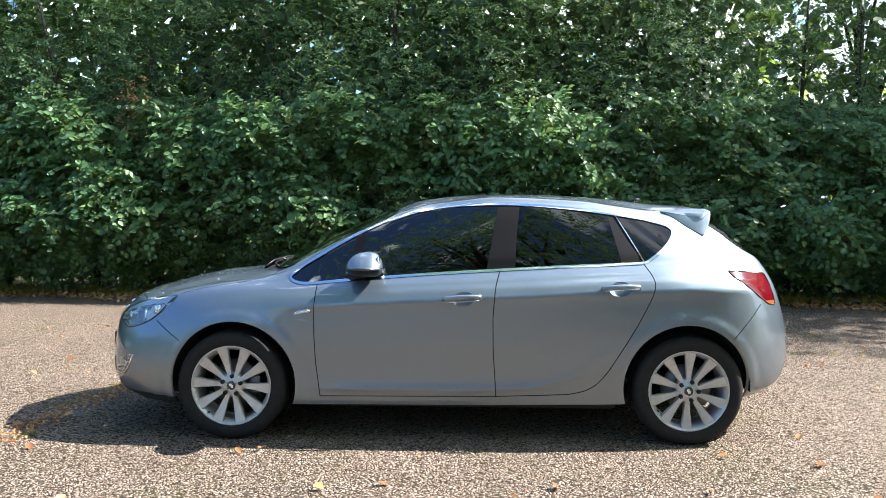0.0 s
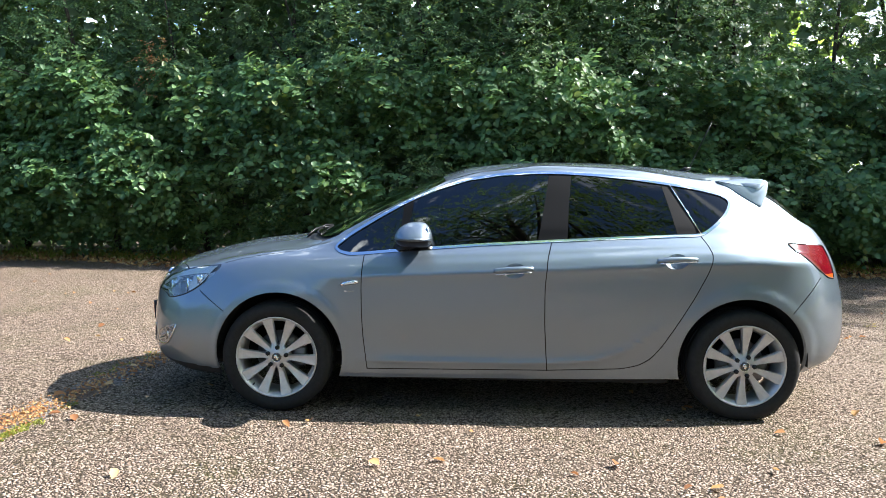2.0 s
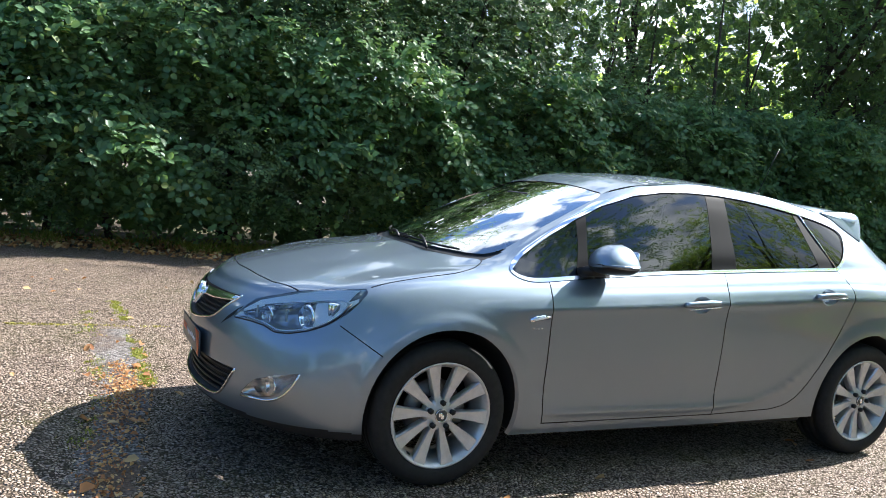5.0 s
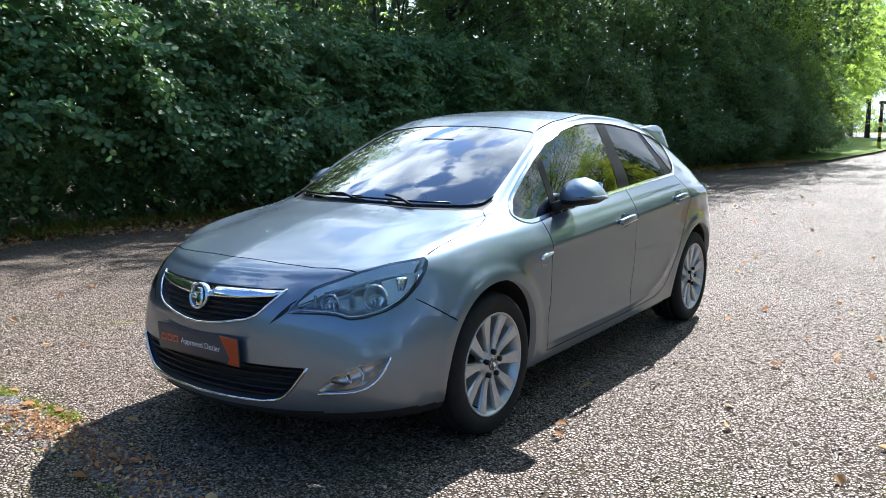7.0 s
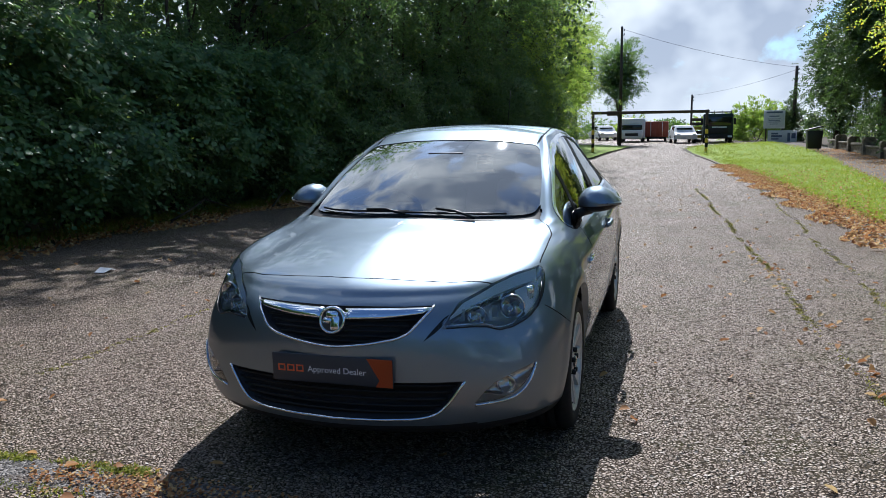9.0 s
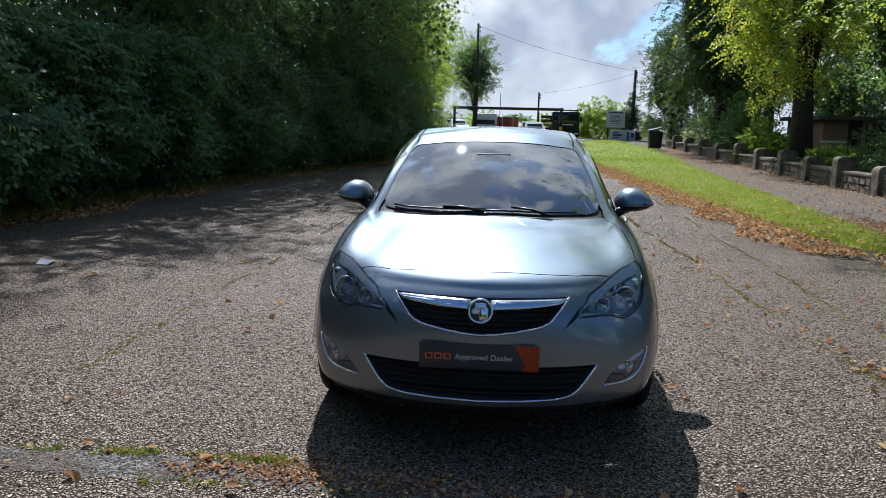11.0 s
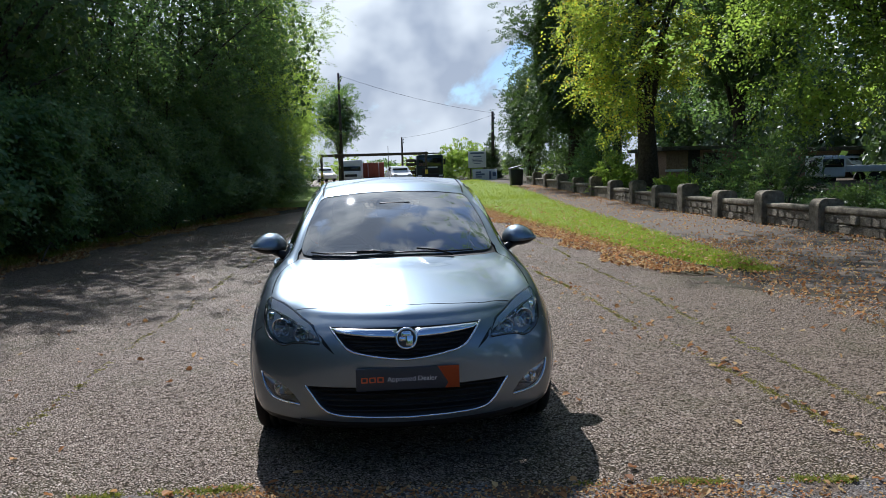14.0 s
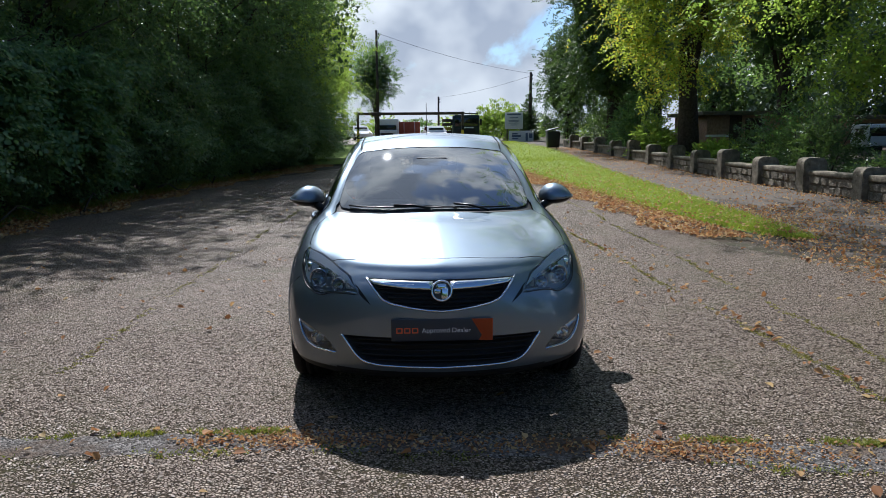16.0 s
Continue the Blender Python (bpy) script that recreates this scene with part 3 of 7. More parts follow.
# stems and branches inside the hedge
for k in range(34):
    x = -15 + k * 1.45 + rng.uniform(-.4, .4)
    y = float(FOOT(x)) + rng.uniform(0.2, 1.0)
    e = empty("hedge_stem", (x, y, float(ground_z(x))))
    top = Vector((rng.normal(0, .7), -rng.uniform(0, .8), rng.uniform(4.0, 6.5)))
    bm = tube([(0, 0, -.1), top * .35 + Vector((rng.normal(0, .1), 0, 0)), top * .7, top], [.055, .045, .03, .012], 7)
    for j in range(3):
        a = top * rng.uniform(.2, .7)
        b = a + Vector((rng.normal(0, .7), rng.uniform(-1.0, .1), rng.uniform(.3, 1.3)))
        join_bm(bm, tube([a, a.lerp(b, .5) + Vector((0, 0, .08)), b], [.025, .016, .006], 5))
    part("stem", bm, BARK, e)
    tagged(e, "slender branching stem standing inside the hedge", "shrub stem", group="stems of the hedge")


def tree(name, at, height, crown_z, radii, n, size, material, seed, trunk_r=0.18, label="", category="tree", lean=(0, 0), limbs=7, inner=0.5, per=9, length=0.6, low=0.45, bend=1.0, first_limb=0.22):
    """A trunk with limbs, and a crown of leafy twigs set in clumps; n twigs."""
    r = np.random.default_rng(seed)
    x, y = at
    z0 = float(ground_z(x))
    e = empty(name, (x, y, z0))
    top = Vector((lean[0], lean[1], height * 0.85))
    pts = [Vector((0, 0, -0.2))]
    for k in range(1, 6):
        q = (k / 5) ** bend
        pts.append(Vector((top.x * q, top.y * q, top.z * k / 5)) + Vector((r.normal(0, 0.10), r.normal(0, 0.10), 0)) * (k / 3))
    bm = tube(pts, [trunk_r * 1.25, trunk_r, trunk_r * .85, trunk_r * .65, trunk_r * .4, trunk_r * .12], 10)
    # clumps, each at the end of a limb or a twig of one
    nc = max(18, n // 26)
    d = unit(r.normal(0, 1, (nc, 3)))
    f = r.uniform(low, 1.0, (nc, 1)) ** 0.5 * (1 + 0.18 * np.sin(d[:, :1] * 5 + seed) + 0.16 * np.sin(d[:, 2:] * 6 + d[:, 1:2] * 4 + seed))
    cc = np.array((lean[0], lean[1], crown_z)) + d * f * np.array(radii)
    cc[:, 2] = np.maximum(cc[:, 2], 0.5)
    for k in range(limbs):
        s = first_limb + (0.82 - first_limb) * k / limbs
        a = pts[int(s * 5)].lerp(pts[int(s * 5) + 1], s * 5 - int(s * 5))
        tip = Vector(cc[(k * 7) % nc])
        if tip.z < a.z - 1:
            tip.z = a.z
        join_bm(bm, tube([a, a.lerp(tip, .5) + Vector((0, 0, .35)), tip], [trunk_r * .5 * (1.1 - s), trunk_r * .3 * (1.1 - s), 0.012], 6))
    part("trunk", bm, BARK, e)
    w = r.integers(0, nc, n)
    spread = 0.17 * max(radii[0], 1.5)
    p = cc[w] + r.normal(0, 1, (n, 3)) * spread * np.array([1, 1, .7])
    t = d[w] * .9 + r.normal(0, .6, (n, 3)) + np.array([0, 0, .1])
    spray_mesh("crown", p, t, per, length, size, material, r, 0.4).parent = e
    # inner leaves whose dark colour paints the shade deep in the crown
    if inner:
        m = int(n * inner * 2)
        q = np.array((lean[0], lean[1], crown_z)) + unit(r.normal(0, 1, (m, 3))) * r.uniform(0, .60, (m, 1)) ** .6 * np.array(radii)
        leaf_cloud("inner_shade_leaves", q, unit(r.normal(0, 1, (m, 3))), r.uniform(.7, 1.3, m) * size * 2.0, LEAF_DARK, r, 0.8).parent = e
    return tagged(e, label, category)


row = ((-13.5, 9.0), (-9.0, 9.5), (-4.6, 8.5), (-0.4, 9.5), (3.6, 8.0), (7.4, 9.0), (11.0, 12.0), (14.6, 13.0), (18.2, 14.5), (21.8, 13.5), (25.4, 14.5), (29.0, 13.0), (32.6, 11.0))
for i, (x, h) in enumerate(row):
    near = x < 9
    y = float(FOOT(x)) + (1.0, 1.7, 1.3)[i % 3] + (0.8 if near else 0.0)
    tree("hedgerow_tree", (x, y), h, h * (.66 if near else .60), (2.6 if near else 2.9, 1.8 if near else 2.8, h * (.33 if near else .40)), 600 if near else 1450, .085 if near else 0.115, LEAF_LIGHT if x > 28 else LEAF_HEDGE, 40 + i, 0.12 + .01 * (i % 4),
         "tall dark green tree rising out of the hedge", lean=(0.0, -0.1 if near else -1.4), limbs=10, inner=0.0 if near else 0.45, length=0.55)

# ==== trees beyond and across the lane ====
LIGHT = "light green young tree on the grass island"
tree("ash_tree", (45.0, 6.5), 11.0, 6.2, (2.8, 2.2, 4.2), 1800, 0.17, LEAF_LIGHT, 71, 0.16, LIGHT)
tree("ash_tree", (52.5, 6.9), 11.5, 6.3, (2.8, 2.2, 4.2), 1700, 0.18, LEAF_LIGHT, 72, 0.16, LIGHT)
tree("ash_tree", (39.0, 7.0), 10.0, 6.2, (2.8, 2.4, 4.2), 1500, 0.16, LEAF_LIGHT, 73, 0.16, LIGHT)
tree("ash_tree", (62.0, 6.6), 10.0, 6.2, (2.6, 2.0, 3.4), 1100, 0.18, LEAF_LIGHT, 81, 0.16, LIGHT)
tree("ash_tree", (67.0, 8.5), 10.5, 6.6, (2.8, 2.2, 3.6), 1100, 0.18, LEAF_LIGHT, 82, 0.16, LIGHT)
tree("round_tree", (60.0, 2.95), 8.2, 5.3, (1.75, 1.7, 2.6), 1300, 0.15, LEAF_HEDGE, 74, 0.15, "round dark green tree beside the telegraph pole")
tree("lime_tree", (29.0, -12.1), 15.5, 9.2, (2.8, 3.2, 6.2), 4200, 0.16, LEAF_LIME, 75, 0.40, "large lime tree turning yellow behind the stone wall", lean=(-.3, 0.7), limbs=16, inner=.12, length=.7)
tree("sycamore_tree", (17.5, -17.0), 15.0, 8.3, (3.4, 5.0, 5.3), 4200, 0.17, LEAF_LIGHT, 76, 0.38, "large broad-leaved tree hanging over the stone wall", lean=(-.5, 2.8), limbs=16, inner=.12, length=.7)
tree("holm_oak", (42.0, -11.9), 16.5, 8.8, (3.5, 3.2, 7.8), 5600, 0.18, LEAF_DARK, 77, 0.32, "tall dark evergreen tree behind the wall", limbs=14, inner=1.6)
tree("yew_tree", (58.0, -12.3), 8.8, 4.7, (2.2, 2.0, 3.9), 1500, 0.2, LEAF_DARK, 98, 0.22, "low dark yew tree at the far end of the wall", limbs=8, inner=1.0)
# unseen crown added for shade; the bend keeps its trunk out of view
tree("sycamore_tree", (15.0, -14.6), 15.0, 10.8, (4.6, 4.2, 2.4), 1300, 0.15, LEAF_LIGHT, 78, 0.34, "tall tree added with its crown out of view to shade verge and footpath", lean=(0.0, 6.8), bend=3.0, first_limb=0.66, limbs=8, inner=0, length=.7)
DEEP = "tall dark tree in the grounds behind the wall"
for x, y, h, sd in ((35.0, -19.0, 15, 83), (24.0, -21.5, 15, 84), (11.0, -22.0, 14, 85), (50.0, -17.0, 13, 86), (62.0, -18.0, 11, 87), (46.0, -24.0, 14, 88)):
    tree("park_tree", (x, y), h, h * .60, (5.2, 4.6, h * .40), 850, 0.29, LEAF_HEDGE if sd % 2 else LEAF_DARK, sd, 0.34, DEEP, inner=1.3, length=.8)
# added trees that block sky in the hedge's gaps; two coloured as backlit leaves
BEHIND = "green tree added behind the hedge to fill its gaps"
for k, x in enumerate((-30, -22, -14.5, -7, .5, 8, 15.5, 23, 31)):
    tree("backing_tree", (x, 15.5 + 2.0 * (k % 2)), 6.4 + .6 * (k % 3), 3.2, (4.4, 2.4, 3.0), 430, .31, LEAF_LIGHT if k in (5, 6) else LEAF_HEDGE, 200 + k, .25, BEHIND, inner=.7, length=.8, limbs=6)
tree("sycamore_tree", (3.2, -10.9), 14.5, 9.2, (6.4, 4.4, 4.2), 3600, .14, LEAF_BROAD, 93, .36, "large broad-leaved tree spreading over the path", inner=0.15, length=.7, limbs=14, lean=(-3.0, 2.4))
# trees behind the camera, added so that the car mirrors something dark
UNSEEN_TREE = "unseen broad-leaved tree added to darken the car's reflections"
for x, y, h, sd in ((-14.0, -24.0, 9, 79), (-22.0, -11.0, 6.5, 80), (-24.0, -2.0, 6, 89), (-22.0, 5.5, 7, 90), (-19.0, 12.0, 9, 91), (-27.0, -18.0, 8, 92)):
    tree("sycamore_tree", (x, y), h, h * .54, (5.2, 5.0, h * .40), 800, 0.34, LEAF_BROAD, sd, 0.36, UNSEEN_TREE, inner=.5, length=.8)


def bush(name, at, radii, n, size, material, seed, label, per=8):
    r = np.random.default_rng(seed)
    x, y = at
    e = empty(name, (x, y, float(ground_z(x))))
    bm = bmesh.new()
    for k in range(4):
        q = r.uniform(0, 6.28)
        join_bm(bm, tube([(0, 0, -.1), (math.cos(q) * radii[0] * .3, math.sin(q) * radii[1] * .3, radii[2] * .5), (math.cos(q) * radii[0] * .6, math.sin(q) * radii[1] * .6, radii[2] * .9)], [.03, .02, .006], 5))
    part("stem", bm, BARK, e)
    d = unit(r.normal(0, 1, (n, 3))); d[:, 2] = abs(d[:, 2])
    p = d * r.uniform(.35, 1, (n, 1)) ** .5 * np.array(radii) * (1 + .2 * np.sin(d[:, :1] * 6 + seed))
    spray_mesh("foliage", p, d + r.normal(0, .5, (n, 3)), per, .4, size, material, r).parent = e
    return tagged(e, label, "bush")


# bushes out of view, added to darken what the car's front reflects
for k, y in enumerate(np.arange(-15, 14, 3.4)):
    bush("unseen_bush", (-17.5 - (k % 2), float(y)), (1.6, 2.1, 2.2 + .5 * (k % 3)), 260, .18, LEAF_HEDGE, 240 + k, "unseen green bush added to darken the car's reflections", 7)
UNDER = "dark evergreen bush behind the stone wall"
for k, (x, y, rx, rz, m) in enumerate(((6.5, -11.6, 1.6, 1.2, LEAF_DARK), (9.5, -11.4, 1.5, 1.0, LEAF_HEDGE), (12.2, -11.5, 1.5, .7, LEAF_DARK), (15.8, -11.4, 1.2, 1.7, LEAF_DARK), (17.6, -11.6, 1.6, 2.0, LEAF_HEDGE),
                                      (20.5, -11.8, 1.4, 1.5, LEAF_DARK), (24.6, -11.7, 1.0, .8, LEAF_LIGHT), (31.5, -11.4, 1.2, 1.5, LEAF_LIGHT), (35.5, -11.6, 1.6, 2.4, LEAF_HEDGE), (38.0, -11.9, 2.2, 2.6, LEAF_BROAD), (46.0, -12.4, 2.2, 2.4, LEAF_DARK))):
    bush("garden_bush", (x, y), (rx * 1.15, 1.1, rz * 1.1), 620, .11 if x < 22 else .15, m, 120 + k, UNDER if m is LEAF_DARK else "leafy green bush behind the stone wall")
bush("roadside_bush", (69.0, -8.0), (2.6, 2.6, 3.1), 1700, .2, LEAF_LIGHT, 140, "light green bush behind the sign board")
bush("ivy_bush", (66.3, -10.4), (.75, .75, 3.4), 900, .16, LEAF_DARK, 141, "dark ivy bush climbing the telegraph pole")
for k, y in enumerate(np.arange(-26, 40, 4.2)):
    bush("far_hedge", (88.0 + (k % 3) * 1.5, float(y)), (2.6, 2.8, 2.0 + .4 * (k % 2)), 380, .28, LEAF_LIGHT if k % 2 else LEAF_HEDGE, 150 + k, "clipped green hedge at the far end of the lane", 6)
for k, (x, y) in enumerate(((76, 13), (74, 19), (70, 26), (84, 44), (84, -34), (74, -30))):
    tree("far_tree", (x, y), 9, 5.2, (3.2, 3.2, 3.4), 480, .32, LEAF_HEDGE, 180 + k, .2, "green tree beyond the parking area", limbs=5)
# added backdrop of dark leaves that hides the sky behind the grounds
wrng = np.random.default_rng(61)
n = 36000
x = wrng.uniform(-6, 84, n)
z = wrng.uniform(0, 1, n) ** 1.1 * (9.0 + 2.5 * np.sin(x * .37) + 1.5 * np.sin(x * .91))
y = -33.0 + 1.6 * np.sin(x * .5) + wrng.normal(0, .9, n) - .12 * z
c = np.stack([x, y, z + ground_z(x)], 1)
tagged(leaf_cloud("woods", c, np.tile(np.array([[-.4, .8, .3]]), (n, 1)), wrng.uniform(.35, .75, n), LEAF_DARK, wrng, .75), "belt of dark leaves added behind the grounds as a backdrop", "woods", kind="stuff")

# ==== stone wall with round-topped piers ====
PIERS = ((10.35, .72), (13.04, .84), (15.79, .78), (18.76, .92), (21.6, .82), (24.6, .93), (28.0, .86), (31.5, .96), (35.4, .84), (39.4, .92), (43.5, .86), (47.5, .9))
wall = tagged(empty("wall_stone"), "low weathered rubble wall with round-topped piers", "wall", kind="structure")
srng = random.Random(5)


def rubble_mesh(k):
    """One rough stone of unit size, its corners knocked about."""
    bm = bmesh.new()
    bmesh.ops.create_cube(bm, size=1)
    bmesh.ops.bevel(bm, geom=bm.edges[:], offset=.13, segments=1, affect='EDGES')
    r = random.Random(900 + k)
    for v in bm.verts:
        v.co += Vector((r.uniform(-.07, .07), r.uniform(-.09, .09), r.uniform(-.07, .07)))
    me = bpy.data.meshes.new("stone")
    bm.to_mesh(me); bm.free()
    me.materials.append(STONE)
    return me


RUBBLE = [rubble_mesh(k) for k in range(7)]


def course(x0, x1, z0, hgt, owner):
    x = x0
    while x < x1 - .05:
        w = min(srng.uniform(.20, .52), x1 - x)
        ob = new("stone", RUBBLE[srng.randrange(7)])
        mx = x + w / 2
        ob.matrix_world = Matrix.Translation((mx, float(WALL_Y(mx)) + srng.uniform(-.012, .012), float(ground_z(mx)) + z0 + hgt / 2)) @ Matrix.Rotation(math.atan2(float(WALL_Y(mx + .5) - WALL_Y(mx - .5)), 1), 4, 'Z') @ Matrix.Diagonal((w - .012, .34, hgt - .012, 1))
        ob.parent = owner
        x += w


def run_box(x0, x1, z0, z1, depth, bevel):
    y0, y1 = float(WALL_Y(x0)), float(WALL_Y(x1))
    bm = box_bm((0, -depth, z0), (math.hypot(x1 - x0, y1 - y0), depth, z1), bevel)
    bm.transform(Matrix.Translation((x0, y0, float(ground_z((x0 + x1) / 2)))) @ Matrix.Rotation(math.atan2(y1 - y0, x1 - x0), 4, 'Z'))
    return bm


stops = [3.2, 6.6] + [p[0] for p in PIERS] + [51.0]
for i, (a, b) in enumerate(zip(stops, stops[1:])):
    part("wall_core", run_box(a, b, -.1, .40, .135, 0), STONE, wall, "mortared rubble core", False)
    part("coping", run_box(a + .22, b - .22, .41, .52 + .03 * (i % 2), .19, .035), STONE, wall, "smooth stone coping")
    if a < 26:
        course(a + .22, b - .22, 0.0, .20, wall)
        course(a + .22, b - .22, .20, .21, wall)
for x, h in PIERS:
    prof = [(-.29, -.1), (-.29, h - .17)] + [(sg * .13 + .16 * math.cos(t), h - .17 + .15 * math.sin(t)) for sg, ts in ((-1, np.linspace(math.pi, math.pi / 2, 7)[1:]), (1, np.linspace(math.pi / 2, 0, 7)[:-1])) for t in ts] + [(.29, h - .17), (.29, -.1)]
    bm = bmesh.new()
    f0 = [bm.verts.new((-.21, y, z)) for y, z in prof]
    f1 = [bm.verts.new((.21, y, z)) for y, z in prof]
    bm.faces.new(f0); bm.faces.new(f1[::-1])
    for k in range(len(prof)):
        q = (k + 1) % len(prof)
        bm.faces.new((f0[k], f1[k], f1[q], f0[q]))
    bmesh.ops.recalc_face_normals(bm, faces=bm.faces)
    bmesh.ops.bevel(bm, geom=[e for e in bm.edges if abs(e.verts[0].co.x - e.verts[1].co.x) < 1e-4], offset=.018, segments=2, affect='EDGES')
    bm.transform(Matrix.Translation((x, float(WALL_Y(x)), float(ground_z(x)))))
    part("pier", bm, STONE, wall, "round-topped stone pier", False)
kerb_rng = random.Random(3)
kerb = tagged(empty("kerb"), "low worn stone kerb half buried in leaves", "kerb", kind="structure")
x = 5.0
kerb_me = box_bm((-.5, -.06, -.08), (.5, .06, .035), .015)
kme = bpy.data.meshes.new("kerb_stone"); kerb_me.to_mesh(kme); kerb_me.free(); kme.materials.append(STONE)
while x < 40:
    ob = new("kerb_stone", kme)
    y = float(ROAD_R(x + .45)) - .10
    ob.matrix_world = Matrix.Translation((x + .45, y, float(ground_z(x + .45)) - .004 * kerb_rng.random())) @ Matrix.Rotation(math.atan2(float(ROAD_R(x + .9) - ROAD_R(x)), .9), 4, 'Z') @ Matrix.Diagonal((.89, 1, 1, 1))
    ob.parent = kerb
    x += .9

# ==== litter, moss and grass on the ground ====
lrng = np.random.default_rng(21)


def fallen(name, x, y, size, label, lift=0.012, loose=0.35, material=None):
    n = len(x)
    c = np.stack([x, y, ground_z(x) + lift + lrng.uniform(0, .012, n)], 1)
    ob = leaf_cloud(name, c, np.tile(np.array([[0, 0, 1.0]]), (n, 1)), lrng.uniform(.6, 1.3, n) * size, material or LEAF_DEAD, lrng, .72, .5, 0, loose=loose, full=True)
    return tagged(ob, label, "fallen leaves", kind="stuff")


def among(n, x0, x1, lo, hi, power=1.0):
    x = lrng.uniform(x0, x1, n)
    t = lrng.uniform(0, 1, n) ** power
    return x, lo(x) * (1 - t) + hi(x) * t


# scattered over the lane
x, y = lrng.uniform(-7, 22, 520), lrng.uniform(-4.0, 5.5, 520)
fallen("fallen_leaves", x, y, .052, "dry brown leaves scattered on the asphalt")
x, y = lrng.uniform(-5.5, 4.5, 90), lrng.uniform(-4.6, -1.6, 90)
fallen("fallen_leaves", x, y, .055, "yellow-brown leaves scattered on the sunlit asphalt")
# drift along the hedge's foot
x, y = among(16000, -17, 34, lambda q: FOOT(q) + .2, lambda q: FOOT(q) - 1.35 + .25 * np.sin(q * 1.7), 1.1)
fallen("leaf_drift", x, y, .065, "drift of red-brown leaves along the foot of the hedge", .02, .5)
# drift between lane, verge and path
x, y = among(9000, 4.5, 30, lambda q: ROAD_R(q) - .55, lambda q: ROAD_R(q) + .38 + .2 * np.sin(q * 2.3), 1.1)
fallen("leaf_drift", x, y, .060, "drift of orange-brown leaves along the edge of the verge", .035, .45)
x, y = lrng.uniform(0.2, 9.5, 9000), lrng.uniform(-9.3, -4.3, 9000)
k = lrng.uniform(0, 1, 9000) < .28 + .72 * np.exp(-((y + 5.0 + .12 * x) / .8) ** 2)
fallen("leaf_drift", x[k], y[k], .048, "brown leaves lying under the trees by the path", .02, .45)
x, y = among(5200, 6, 48, lambda q: WALL_Y(q) + .15, lambda q: GRASS_HI(q) + .1, 1.7)
fallen("leaf_drift", x, y, .05, "brown leaves strewn over the footpath", .02, .45)
x = -3.0 + 9 * lrng.uniform(0, 1, 90) ** 1.3
fallen("leaf_drift", x, -2.42 + .03 * x + lrng.normal(0, .07, 90), .05, "yellow and brown leaves caught along the mossy joint", .008, .35)
# the old joint across the lane: crumbled fill between two ragged edges
JOINT_B = curve((-6.5, -4, -2, -1.4, 0, .8, 2.6, 4.5), (-3.1, -2.95, -2.71, -2.64, -2.48, -2.38, -2.40, -2.48))
JOINT_F = curve((-6.5, -4, -1.6, -1.1, 0, .6, 1.3, 4.5), (-3.4, -3.25, -3.02, -2.86, -2.72, -2.63, -2.63, -2.72))
ys = np.arange(-4.2, 2.3, .03)
rag = lambda v, s: .018 * np.sin(v * 7 + s) + .014 * np.sin(v * 17 + 2 * s) + .010 * np.sin(v * 41 + s) + lrng.normal(0, .007, len(v))
e0, e1 = JOINT_F(ys) + rag(ys, 1.0), JOINT_B(ys) + rag(ys, 4.0)
m = len(ys)
cols = [e0 + (e1 - e0) * q for q in (0, .33, .67, 1)]
co = np.concatenate([np.stack([c, ys, ground_z(c) + (.004 if 0 < q < 3 else .0015)], 1) for q, c in enumerate(cols)])
i = np.arange(m - 1)
fq = np.concatenate([np.stack([q * m + i, (q + 1) * m + i, (q + 1) * m + i + 1, q * m + i + 1], 1) for q in range(3)])
fill = mesh_np("joint_fill", co, fq, JOINT_SOIL, True)
tagged(fill, "strip of brown crumbled soil and grey tarmac in the lane's joint", "road joint", kind="structure")
n = 9000
y = lrng.uniform(-2.6, 1.35, n)
t = np.clip(lrng.normal(.5, .28, n), -.15, 1.1)
k = lrng.uniform(0, 1, n) < np.interp(y, (-2.6, -1.9, -1.5, -1.0, -.6, .1, .6, 1.1, 1.35), (.02, .10, .22, .40, .20, .15, .38, .34, .03))
x = JOINT_F(y) * (1 - t) + JOINT_B(y) * t
fallen("leaf_drift", x[k], y[k], .019, "crumbled brown leaves in the joint across the lane", .007, .45)
y = lrng.uniform(-4.5, 2.5, 46)
t = lrng.uniform(-.3, 1.2, 46)
fallen("fallen_leaves", JOINT_F(y) * (1 - t) + JOINT_B(y) * t, y, .055, "whole brown leaves caught in the joint", .014, .4)


# chippings standing proud of the worn surface
n = 66000
x, y = lrng.uniform(-6.2, 5.5, n), lrng.uniform(-5.2, 4.6, n)
keep = ~((abs(x) < 1.9) & (abs(y) < .75)) & ~((x > JOINT_F(y)) & (x < JOINT_B(y)))
keep &= lrng.uniform(0, 1, n) < .62 + .38 * np.sin(x * 1.7 + np.sin(y * 2.3)) * np.sin(y * 1.3 + x * .4)
keep &= (lrng.uniform(0, 1, n) < np.clip((5.5 - x) / 2.5, 0, 1))
x, y = x[keep], y[keep]
c = np.stack([x, y, ground_z(x) + .0035], 1)
chips = leaf_cloud("chippings", c, np.tile(np.array([[0, 0, 1.0]]), (len(x), 1)), lrng.uniform(.6, 1.35, len(x)) * .0150, CHIP, lrng, .82, .32, 0, loose=.24, full=True)
tagged(chips, "pale stone chippings standing out of the worn asphalt", "stone chippings", kind="stuff")


